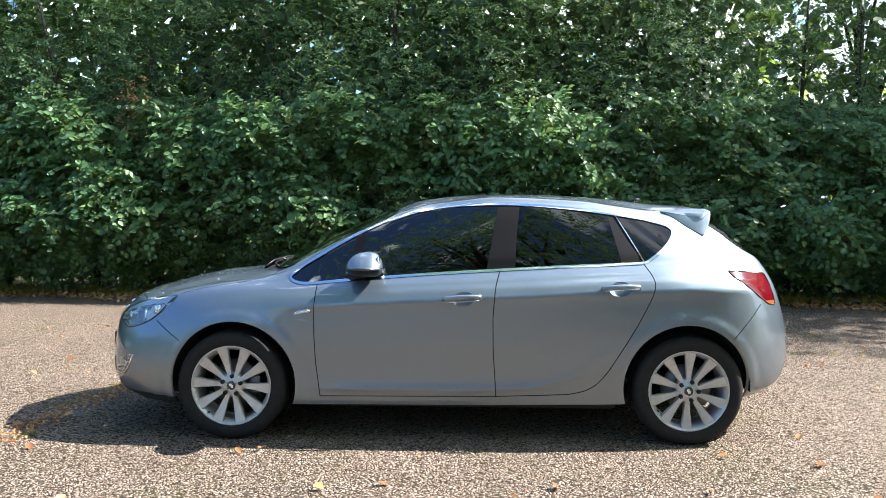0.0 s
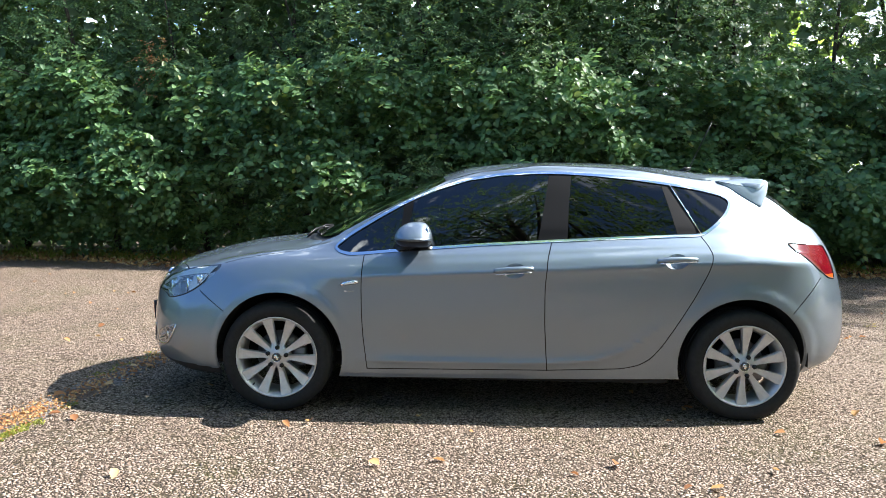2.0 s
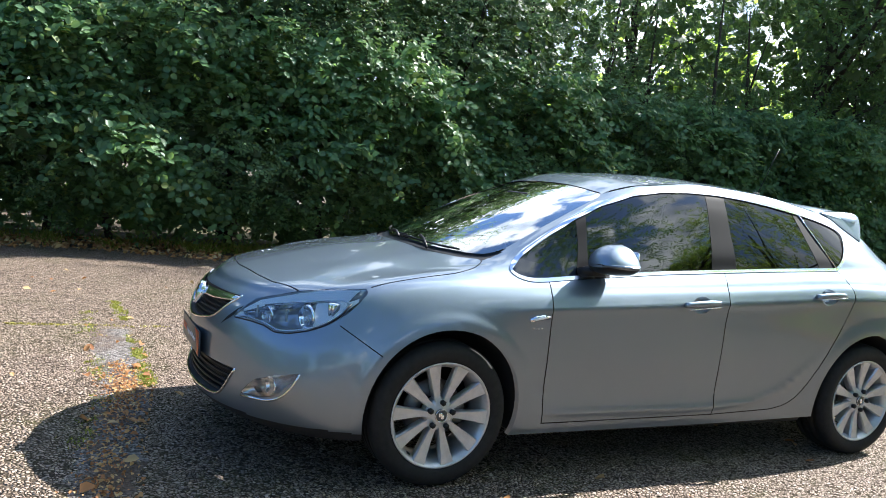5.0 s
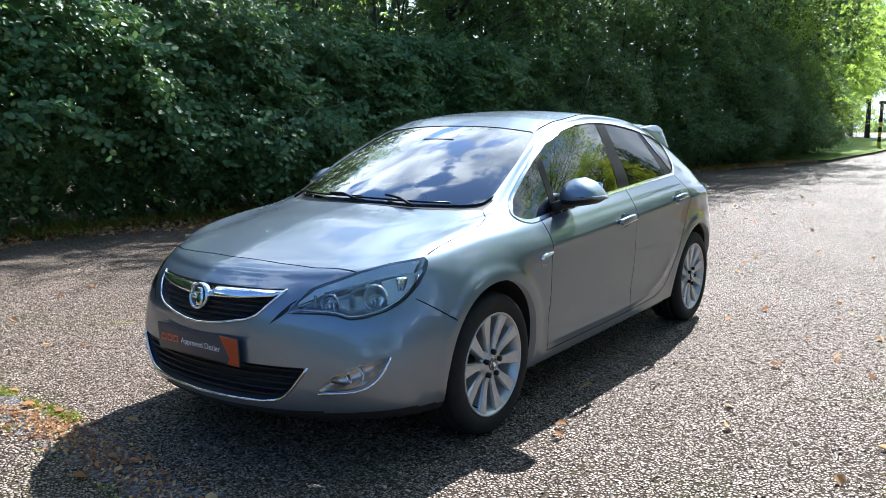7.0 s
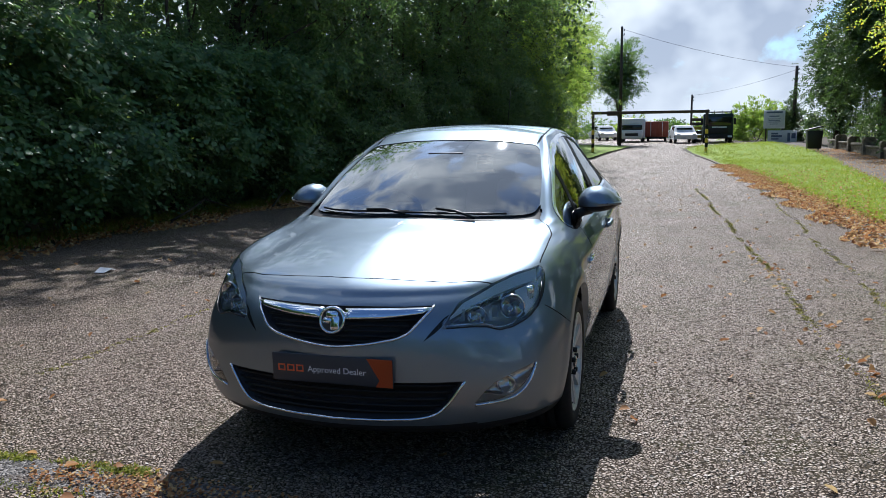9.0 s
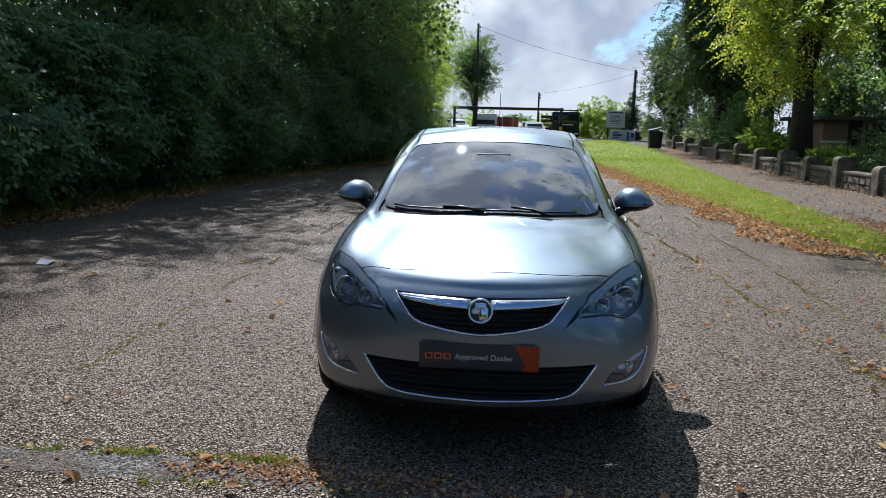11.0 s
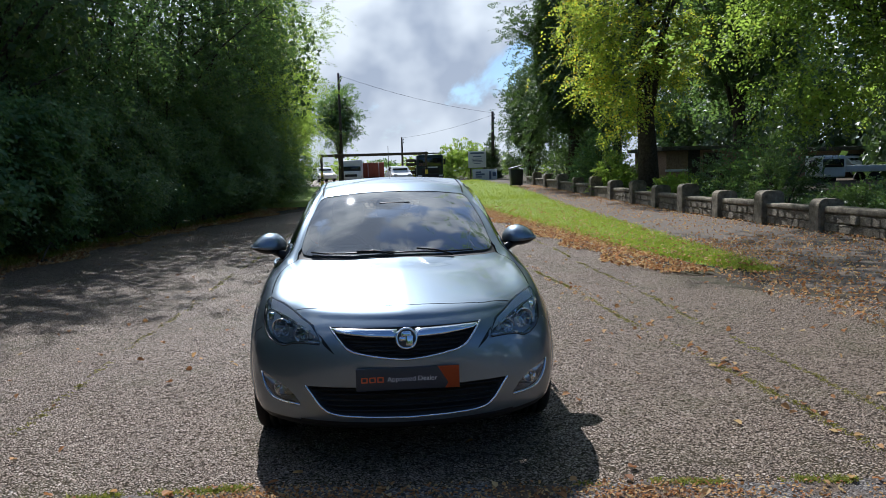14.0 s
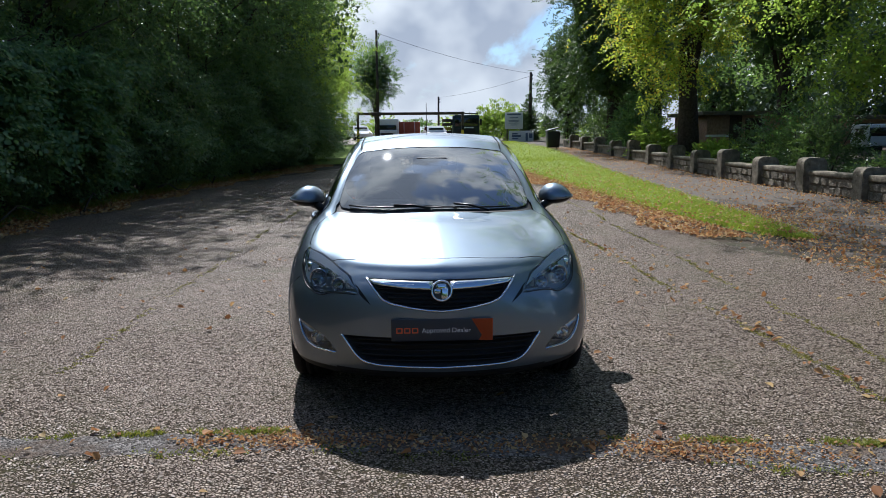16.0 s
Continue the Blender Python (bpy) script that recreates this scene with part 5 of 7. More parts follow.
# Contours of the right half, from the sill up to the roof's middle. Each runs from the nose's middle round the side to the tail's middle.
ROW = [
    "-2.17 0 .20|-2.10 .42 .20|-1.93 .68 .205|-1.72 .80 .21|-1.35 .825 .21|-.95 .832 .213|-.35 .832 .217|.25 .832 .222|.95 .832 .235|1.35 .825 .25|1.70 .75 .27|1.96 .45 .28|2.02 0 .28",
    "-2.27 0 .26|-2.20 .42 .265|-1.99 .72 .27|-1.72 .835 .27|-1.35 .845 .27|-.95 .845 .265|-.35 .845 .27|.25 .845 .28|.95 .845 .30|1.35 .845 .31|1.73 .79 .33|2.02 .48 .34|2.08 0 .34",
    "-2.285 0 .42|-2.215 .44 .42|-2.01 .74 .42|-1.72 .86 .42|-1.35 .872 .42|-.95 .862 .42|-.35 .86 .42|.25 .86 .42|.95 .868 .43|1.35 .878 .44|1.75 .82 .45|2.05 .50 .46|2.11 0 .46",
    "-2.295 0 .58|-2.205 .44 .58|-1.985 .73 .58|-1.72 .85 .59|-1.35 .885 .62|-.95 .88 .60|-.35 .882 .60|.25 .882 .61|.95 .885 .62|1.35 .892 .64|1.75 .83 .64|2.04 .51 .64|2.10 0 .64",
    "-2.265 0 .69|-2.165 .44 .69|-1.93 .70 .70|-1.70 .815 .72|-1.35 .865 .76|-.95 .874 .80|-.35 .880 .835|.25 .880 .865|.95 .876 .905|1.35 .874 .92|1.73 .80 .90|2.0 .52 .80|2.06 0 .79",
    "-2.20 0 .765|-2.09 .44 .77|-1.88 .66 .79|-1.68 .765 .83|-1.35 .80 .88|-.95 .834 .89|-.35 .840 .925|.25 .840 .955|.95 .833 .995|1.35 .825 1.0|1.70 .752 .985|1.95 .50 .95|2.02 0 .95",
    "-2.09 0 .83|-1.99 .42 .83|-1.82 .60 .845|-1.62 .70 .885|-1.35 .725 .925|-.98 .775 .945|-.38 .785 .985|.25 .785 1.022|.95 .775 1.06|1.38 .755 1.07|1.67 .69 1.07|1.87 .47 1.08|1.94 0 1.085",
    "-1.65 0 .945|-1.60 .36 .93|-1.50 .52 .925|-1.38 .62 .935|-1.22 .675 .955|-.98 .735 .985|-.38 .755 1.06|.25 .752 1.10|.95 .74 1.12|1.36 .715 1.12|1.60 .65 1.13|1.78 .44 1.16|1.85 0 1.17",
    "-1.24 0 1.012|-1.21 .30 1.008|-1.17 .50 1.0|-1.12 .60 1.0|-1.05 .655 1.005|-.90 .695 1.045|-.40 .70 1.17|.25 .692 1.21|.92 .675 1.215|1.30 .65 1.20|1.50 .60 1.21|1.66 .42 1.26|1.72 0 1.28",
    "-.80 0 1.225|-.785 .28 1.215|-.76 .46 1.20|-.74 .55 1.195|-.70 .595 1.20|-.62 .63 1.225|-.30 .63 1.32|.25 .618 1.345|.88 .60 1.325|1.20 .58 1.30|1.38 .54 1.29|1.52 .40 1.34|1.60 0 1.36",
    "-.34 0 1.415|-.33 .25 1.41|-.32 .41 1.395|-.315 .49 1.383|-.30 .525 1.375|-.24 .55 1.385|-.05 .565 1.405|.25 .558 1.425|.80 .545 1.405|1.08 .525 1.375|1.28 .49 1.355|1.40 .36 1.40|1.47 0 1.415",
    "-.15 0 1.455|-.15 .22 1.452|-.14 .35 1.44|-.13 .42 1.432|-.12 .45 1.428|-.06 .47 1.43|.05 .475 1.445|.25 .47 1.463|.70 .46 1.447|.95 .44 1.418|1.12 .41 1.40|1.22 .28 1.42|1.28 0 1.43",
    ".02 0 1.475|.03 0 1.476|.05 0 1.477|.08 0 1.479|.10 0 1.48|.13 0 1.481|.18 0 1.483|.30 0 1.487|.55 0 1.486|.75 0 1.478|.90 0 1.468|.98 0 1.461|1.02 0 1.458",
]
CTRL = np.array([[[float(a) for a in p.split()] for p in r.split("|")] for r in ROW])


def catmull(c, u, first, last):
    """Points at u (in units of control points) along axis 0 of c; first and last are the points beyond the ends."""
    c = np.concatenate([first[None], c, last[None]])
    i = np.minimum(u.astype(int), len(c) - 4)
    t = (u - i).reshape(-1, *([1] * (c.ndim - 1)))
    a, b, d, e = c[i], c[i + 1], c[i + 2], c[i + 3]
    return 0.5 * (2 * b + (d - a) * t + (2 * a - 5 * b + 4 * d - e) * t * t + (3 * b - a - 3 * d + e) * t ** 3)


MIRROR = np.array([1, -1, 1])



ARCHES = ((-1.338, 0.335, 0.372), (1.335, 0.345, 0.370))


def shape(p):
    """Wheel-arch flares and the low crease of the doors, laid onto the smooth skin."""
    x, y, z = p[..., 0], p[..., 1].copy(), p[..., 2]
    side = np.clip((y - 0.55) / 0.2, 0, 1) * np.clip((1.02 - z) / 0.08, 0, 1)
    for cx, cz, r in ARCHES:
        d = np.hypot(x - cx, z - cz) - r
        k = np.clip((0.080 - d) / 0.045, 0, 1)
        y += 0.0065 * side * k * k * (3 - 2 * k) * np.clip((z - 0.15) / 0.15, 0, 1)
    zl = np.interp(x, (-0.9, 0.0, 0.23, 0.49, 0.69, 0.82, 0.95), (0.315, 0.315, 0.32, 0.342, 0.41, 0.514, 0.60))
    y += 0.0150 * side * np.exp(-np.abs(z - zl) / 0.028) * np.clip((x + 0.9) / 0.2, 0, 1) * np.clip((0.95 - x) / 0.15, 0, 1)
    zc = np.interp(x, (-1.0, -0.35, 0.25, 0.95, 1.35, 1.7), (0.80, 0.835, 0.865, 0.905, 0.92, 0.91))
    y += 0.0130 * side * np.exp(-np.abs(z - zc) / 0.034) * np.clip((x + 1.15) / 0.3, 0, 1) * np.clip((1.75 - x) / 0.2, 0, 1)
    z = z.copy()                                    # ridge down the middle of the bonnet
    hood = np.clip((-1.24 - x) / 0.10, 0, 1) * np.clip((z - 0.72) / 0.10, 0, 1) * np.clip((0.5 - p[..., 1]) / 0.1, 0, 1)
    z += 0.0022 * hood * np.exp(-np.abs(p[..., 1]) / 0.05)
    return np.stack([x, y, z], -1)


def body_grid(ns=15, nv=10):
    s = np.linspace(0, CTRL.shape[1] - 1, (CTRL.shape[1] - 1) * ns + 1)
    v = np.linspace(0, CTRL.shape[0] - 1, (CTRL.shape[0] - 1) * nv + 1)
    rows = catmull(CTRL.transpose(1, 0, 2), s, CTRL[:, 1] * MIRROR, CTRL[:, -2] * MIRROR)      # stations first
    rows = rows.transpose(1, 0, 2)
    return shape(catmull(rows, v, 2 * rows[0] - rows[1], rows[-2] * MIRROR))


def body_half():
    g = body_grid()
    nv, ns = g.shape[:2]
    bm = bmesh.new()
    vs = [[bm.verts.new(g[j, i]) for i in range(ns)] for j in range(nv)]
    for j in range(nv - 1):
        for i in range(ns - 1):
            bm.faces.new((vs[j][i], vs[j + 1][i], vs[j + 1][i + 1], vs[j][i + 1]))
    bmesh.ops.remove_doubles(bm, verts=bm.verts, dist=1e-5)
    bmesh.ops.dissolve_degenerate(bm, dist=1e-6, edges=bm.edges)
    return bm


# smooth normals of the skin, kept for the cut panels
fine = body_grid(24, 16)
du, dv = np.gradient(fine, axis=1), np.gradient(fine, axis=0)
fine_n = unit(np.cross(dv, du))
if fine_n[60, 140, 1] < 0:
    fine_n = -fine_n
for k in (0, -1):                                   # the middle line has no sideways lean
    fine_n[:, k, 1] = 0
fine_n = unit(fine_n)
fine_n[-1] = (0, 0, 1)
fine_flat, fine_nf = fine.reshape(-1, 3), fine_n.reshape(-1, 3)
q0 = (np.arange(fine.shape[0] - 1)[:, None] * fine.shape[1] + np.arange(fine.shape[1] - 1)).ravel()
fine_quads = np.stack([q0, q0 + 1, q0 + 1 + fine.shape[1], q0 + fine.shape[1]], 1).tolist()
fine_vecs = [Vector(p) for p in fine_flat]
fine_tree = bvhtree.BVHTree.FromPolygons(fine_vecs, fine_quads)


def skin_normal(co):
    """The smooth normal of the skin nearest to a place."""
    flip = co.y < 0
    loc, _, k, _ = fine_tree.find_nearest(Vector((co.x, abs(co.y), co.z)))
    quad = fine_quads[k]
    n = Vector()
    for i, w in zip(quad, interpolate.poly_3d_calc([fine_vecs[i] for i in quad], loc)):
        n += Vector(fine_nf[i]) * w
    n.normalize()
    return Vector((n.x, -n.y, n.z)) if flip else n


# ---- cutting the skin into panels ----
# ways of looking: two axes of the drawing, and the direction that it is pressed along
SIDE = (Vector((1, 0, 0)), Vector((0, 0, 1)), Vector((0, 1, 0)))
FRONT = (Vector((0, 1, 0)), Vector((0, 0, 1)), Vector((1, 0, 0)))
TOP = (Vector((1, 0, 0)), Vector((0, 1, 0)), Vector((0, 0, 1)))
CORNER = (Vector((1, 1, 0)), Vector((0, 0, 1)), Vector((1, -1, 0)).normalized())


def flat_co(way, co):
    return (way[0].dot(co), way[1].dot(co))


def inside(p, poly):
    x, y = p
    hit = False
    for (x0, y0), (x1, y1) in zip(poly, poly[1:] + poly[:1]):
        if (y0 > y) != (y1 > y) and x < (x1 - x0) * (y - y0) / (y1 - y0) + x0:
            hit = not hit
    return hit


def seg_dist(p, a, b):
    ax, ay = a; bx, by = b
    dx, dy = bx - ax, by - ay
    t = max(0.0, min(1.0, ((p[0] - ax) * dx + (p[1] - ay) * dy) / (dx * dx + dy * dy + 1e-12)))
    return math.hypot(p[0] - ax - dx * t, p[1] - ay - dy * t)


def line_dist(p, line):
    return min(seg_dist(p, a, b) for a, b in zip(line, line[1:]))


def offset(line, d, closed=False):
    """The line moved sideways by d (to the left of its run)."""
    n, out = len(line), []
    for i, p in enumerate(line):
        a = line[i - 1] if (closed or i) else p
        b = line[(i + 1) % n] if (closed or i < n - 1) else p
        t = Vector((b[0] - a[0], b[1] - a[1])).normalized()
        out.append((p[0] - t.y * d, p[1] + t.x * d))
    return out


def rounded(poly, r=0.02, closed=True, steps=3):
    """The outline with its corners rounded off."""
    out = []
    n = len(poly)
    for i, p in enumerate(poly):
        if not closed and i in (0, n - 1):
            out.append(p)
            continue
        p = Vector(p); a = Vector(poly[i - 1]); b = Vector(poly[(i + 1) % n])
        ra, rb = min(r, (a - p).length * .45), min(r, (b - p).length * .45)
        q0, q1 = p + (a - p).normalized() * ra, p + (b - p).normalized() * rb
        for k in range(steps + 1):
            t = k / steps
            out.append(tuple(q0 * (1 - t) ** 2 + p * 2 * t * (1 - t) + q1 * t * t))
    return out


def cut(bm, way, line, region, closed=True):
    pts = line + line[:1] if closed else line
    lo = (min(p[0] for p in pts) - .1, min(p[1] for p in pts) - .1)
    hi = (max(p[0] for p in pts) + .1, max(p[1] for p in pts) + .1)
    near = []
    for f in bm.faces:
        c = f.calc_center_median()
        q = flat_co(way, c)
        if lo[0] < q[0] < hi[0] and lo[1] < q[1] < hi[1] and region(c):
            near.append(f)
    scale = way[0].length_squared
    for a, b in zip(pts, pts[1:]):
        if math.hypot(b[0] - a[0], b[1] - a[1]) < 1e-5:
            continue
        m = ((a[0] + b[0]) / 2, (a[1] + b[1]) / 2)
        half = math.hypot(b[0] - a[0], b[1] - a[1]) / 2
        use = set()
        for f in near:
            if not f.is_valid:
                continue
            q = flat_co(way, f.calc_center_median())
            reach = max(e.calc_length() for e in f.edges) * .62 + 0.004
            if math.hypot(q[0] - m[0], q[1] - m[1]) < half + reach and seg_dist(q, a, b) < reach:
                use.add(f)
        if not use:
            continue
        A = way[0] * (a[0] / scale) + way[1] * a[1]
        B = way[0] * (b[0] / scale) + way[1] * b[1]
        no = (B - A).cross(way[2]).normalized()
        geom = list(use) + list({e for f in use for e in f.edges}) + list({v for f in use for v in f.verts})
        ret = bmesh.ops.bisect_plane(bm, geom=geom, dist=1e-6, plane_co=A, plane_no=no)
        near += [g for g in ret["geom"] if isinstance(g, bmesh.types.BMFace) and g not in use]


half = body_half()
skin_bvh = bvhtree.BVHTree.FromBMesh(half)


def on_skin(way, u, v, lift=0.0, front=True):
    """The place on the right half of the skin that a point of a drawing is pressed onto, moved out by lift."""
    start = way[0] * (u / way[0].length_squared) + way[1] * v
    d = {id(SIDE): Vector((0, -1, 0)), id(TOP): Vector((0, 0, -1)), id(FRONT): Vector((1, 0, 0)), id(CORNER): Vector((1, -1, 0)).normalized()}[id(way)]
    if id(way) == id(FRONT) and not front:
        d = -d
    p, n, _, _ = skin_bvh.ray_cast(start - d * 4, d)
    if p is None:                                   # on the very edge of the half
        p, n, _, _ = skin_bvh.ray_cast(start - d * 4 + Vector((0, 2e-4, 0)), d)
    if p is None:
        p = skin_bvh.find_nearest(start - d)[0]
    return p + skin_normal(p) * lift


nose = lambda c: c.x < -1.4
flank = lambda c: c.y > 0.35
upper_nose = lambda c: c.x < -0.2 and c.z > 0.72
tail_end = lambda c: c.x > 1.3
roofs = lambda c: c.z > 1.2

WINDSCREEN = [(-1.24, -.2), (-1.24, 0), (-1.215, .30), (-1.13, .54), (-1.075, .605), (-.99, .622), (-.73, .590), (-.43, .530), (-.385, .498), (-.393, .45), (-.402, .30), (-.415, 0), (-.415, -.2)]
HOOD = [(-1.30, -.2), (-1.30, 0), (-1.275, .34), (-1.19, .55), (-1.115, .64), (-1.17, .695), (-1.28, .728), (-1.50, .735), (-1.68, .735), (-1.83, .65), (-1.952, .576), (-2.03, .43), (-2.065, .27), (-2.098, 0), (-2.098, -.2)]
LAMP = [(-1.765, .654), (-1.701, .702), (-1.632, .745), (-1.569, .762), (-1.473, .781), (-1.376, .802), (-1.178, .830), (-.967, .848), (-.946, .832), (-.967, .795), (-1.017, .745), (-1.096, .697), (-1.18, .666), (-1.262, .649), (-1.358, .635), (-1.419, .631), (-1.466, .640), (-1.511, .653), (-1.572, .659), (-1.665, .657)]
GRILLE = [(-.1, .739), (.13, .740), (.275, .739), (.388, .741), (.369, .715), (.333, .673), (.304, .640), (.26, .621), (.16, .602), (.074, .591), (0, .585), (-.1, .592)]
INTAKE = [(-.1, .440), (.262, .447), (.522, .449), (.498, .417), (.454, .352), (.411, .312), (.337, .296), (.192, .29), (0, .286), (-.1, .287)]
FOG = [(-1.607, .353), (-1.55, .399), (-1.488, .434), (-1.364, .465), (-1.20, .491), (-1.239, .449), (-1.303, .402), (-1.366, .374), (-1.458, .359)]
DLO = [(-1.028, .958), (-1.014, .985), (-.943, 1.043), (-.775, 1.147), (-.634, 1.227), (-.473, 1.303), (-.261, 1.372), (-.051, 1.407), (.124, 1.419), (.317, 1.421), (.509, 1.412), (.718, 1.393), (.961, 1.362), (1.138, 1.334), (1.255, 1.305), (1.303, 1.276), (1.306, 1.239), (1.277, 1.188), (1.212, 1.129), (1.129, 1.073), (1.087, 1.057), (.625, 1.035), (.236, 1.011), (-.179, .984), (-.448, .961), (-.716, .938), (-.85, .924), (-.935, .919), (-.996, .931)]
GLASS = offset(DLO, -0.0155, True)
A_POST = [(-.695, .90), (-.640, 1.10), (-.622, 1.26), (-.560, 1.30), (-.592, 1.10), (-.625, .90)]
B_POST = [(.145, .96), (.198, 1.213), (.240, 1.45), (.372, 1.45), (.341, 1.214), (.323, .96)]
C_POST = [(.972, 1.00), (.935, 1.20), (.885, 1.42), (.945, 1.42), (1.03, 1.20), (1.115, 1.00)]
TAIL = [(1.587, 1.027), (1.676, 1.022), (1.86, 1.006), (1.885, .951), (1.90, .868), (1.905, .818), (1.843, .831), (1.768, .881), (1.688, .945), (1.628, .985)]
REAR_GLASS = [(-.1, 1.395), (.30, 1.385), (.455, 1.345), (.53, 1.18), (.50, 1.10), (.25, 1.085), (-.1, 1.085)]
F_BUMPER = [(-1.65, .585), (-1.815, .693), (-1.90, .76), (-1.95, .95), (-2.6, .95), (-2.6, .05), (-1.60, .05)]
R_BUMPER = [(1.602, .64), (1.783, .835), (1.90, .815), (2.4, .80), (2.4, .05), (1.55, .05)]
DOOR_F = [(-.838, .928), (-.852, .841), (-.855, .743), (-.852, .60), (-.845, .46), (-.822, .269), (.219, .280), (.211, .386), (.198, .556), (.195, .756), (.208, .918), (.236, 1.013), (.277, 1.214), (.309, 1.421), (.124, 1.419), (-.051, 1.407), (-.261, 1.372), (-.473, 1.303), (-.634, 1.227), (-.70, 1.10), (-.72, .938)]
DOOR_R = [(.219, .280), (.211, .386), (.198, .556), (.195, .756), (.208, .918), (.236, 1.013), (.277, 1.214), (.309, 1.421), (.509, 1.412), (.718, 1.393), (.945, 1.365), (1.03, 1.20), (1.093, 1.057), (1.127, 1.002), (1.141, .951), (1.116, .864), (1.042, .717), (.963, .583), (.871, .430), (.808, .353), (.743, .314), (.645, .292)]
FENDER = [(-1.65, .585), (-1.815, .693), (-1.75, .95), (-1.2, 1.05), (-1.05, 1.02), (-.90, .91), (-.845, .92), (-.852, .841), (-.855, .743), (-.852, .60), (-.845, .46), (-.822, .269), (-.86, .20), (-1.7, .15)]
ROOF = [(-.415, -.2), (-.415, 0), (-.402, .30), (-.393, .45), (-.385, .498), (-.2, .512), (.3, .505), (.9, .487), (1.22, .452), (1.36, .30), (1.40, 0), (1.40, -.2)]
DITCH = [(-.36, .506), (-.2, .512), (.3, .505), (.9, .487), (1.22, .452)]

CUPS = [[(cx + .064 * math.cos(a), cz + .043 * math.sin(a) + .06 * .064 * math.cos(a)) for a in np.linspace(0, 2 * math.pi, 22, endpoint=False)] for cx, cz in ((.022, .853), (.935, .920))]

SEAMS = [
    (SIDE, rounded([(-.846, .922), (-.852, .841), (-.855, .743), (-.852, .60), (-.845, .46), (-.822, .269)], .03, False), flank, .0055),
    (SIDE, rounded([(.236, 1.013), (.208, .918), (.195, .756), (.198, .556), (.211, .386), (.219, .272)], .03, False), flank, .0055),
    (SIDE, rounded([(1.093, 1.057), (1.127, 1.002), (1.141, .951), (1.116, .864), (1.042, .717), (.963, .583), (.871, .430), (.808, .353), (.743, .314), (.645, .292), (.219, .276), (-.822, .266)], .03, False), flank, .0055),
    (SIDE, [(-1.66, .592), (-1.815, .693)], flank, .005),
    (SIDE, [(1.602, .64), (1.783, .835)], flank, .005),
    (SIDE, [(.243, 1.013), (.277, 1.214), (.305, 1.41)], flank, .006),
    (TOP, rounded([(-1.115, .64), (-1.17, .695), (-1.28, .728), (-1.50, .735), (-1.68, .735)], .03, False), lambda c: upper_nose(c) and c.y > .3, .0055),
    (TOP, rounded([(-1.952, .576), (-2.03, .43), (-2.065, .27), (-2.098, 0), (-2.098, -.1)], .02, False), upper_nose, .0055),
    (TOP, DITCH, roofs, .012),
]
cut(half, TOP, rounded(WINDSCREEN, .03), lambda c: c.z > .85 and c.x < 0)
cut(half, TOP, rounded(HOOD, .02), upper_nose)
cut(half, CORNER, rounded(LAMP, .012), nose)
cut(half, FRONT, rounded(GRILLE, .012), nose)
cut(half, FRONT, rounded(INTAKE, .02), nose)
cut(half, CORNER, rounded(FOG, .012), nose)
cut(half, SIDE, rounded(DLO, .03), flank)
cut(half, SIDE, rounded(GLASS, .03), flank)
for post in (A_POST, B_POST, C_POST):
    cut(half, SIDE, post, flank)
cut(half, SIDE, rounded(TAIL, .015), tail_end)
cut(half, FRONT, rounded(REAR_GLASS, .04), tail_end)
cut(half, TOP, ROOF, roofs)
for cup in CUPS:
    cut(half, SIDE, cup, flank)
cut(half, SIDE, [(1.78, .852), (1.98, .846)], tail_end, False)
for way, line, region, w in SEAMS:
    for d in (w / 2, -w / 2):
        cut(half, way, offset(line, d), region, False)
for cx, cz, r in ARCHES:
    ring = [(cx + r * math.cos(a), cz + r * math.sin(a)) for a in np.linspace(0, 2 * math.pi, 56, endpoint=False)]
    cut(half, SIDE, ring, lambda c: c.y > 0.5 and c.z < 0.8)
# open the wheel arches, and turn their lips inwards
gone = [f for f in half.faces for c in [f.calc_center_median()] if c.y > 0.5 and c.z < 0.8 and any(math.hypot(c.x - cx, c.z - cz) < r - 1e-4 for cx, cz, r in ARCHES)]
bmesh.ops.delete(half, geom=gone, context='FACES')
lips = [e for e in half.edges if e.is_boundary and all(v.co.y > .5 and any(abs(math.hypot(v.co.x - cx, v.co.z - cz) - r) < .004 for cx, cz, r in ARCHES) for v in e.verts)]
lip_verts = [g for g in bmesh.ops.extrude_edge_only(half, edges=lips)["geom"] if isinstance(g, bmesh.types.BMVert)]
for v in lip_verts:
    v.co.y -= 0.035

P_LAMP, P_FOG, P_GRILLE, P_INTAKE = rounded(LAMP, .012), rounded(FOG, .012), rounded(GRILLE, .012), rounded(INTAKE, .02)
P_DLO, P_GLASS, P_TAIL, P_WS, P_HOOD, P_RG = rounded(DLO, .03), rounded(GLASS, .03), rounded(TAIL, .015), rounded(WINDSCREEN, .03), rounded(HOOD, .02), rounded(REAR_GLASS, .04)


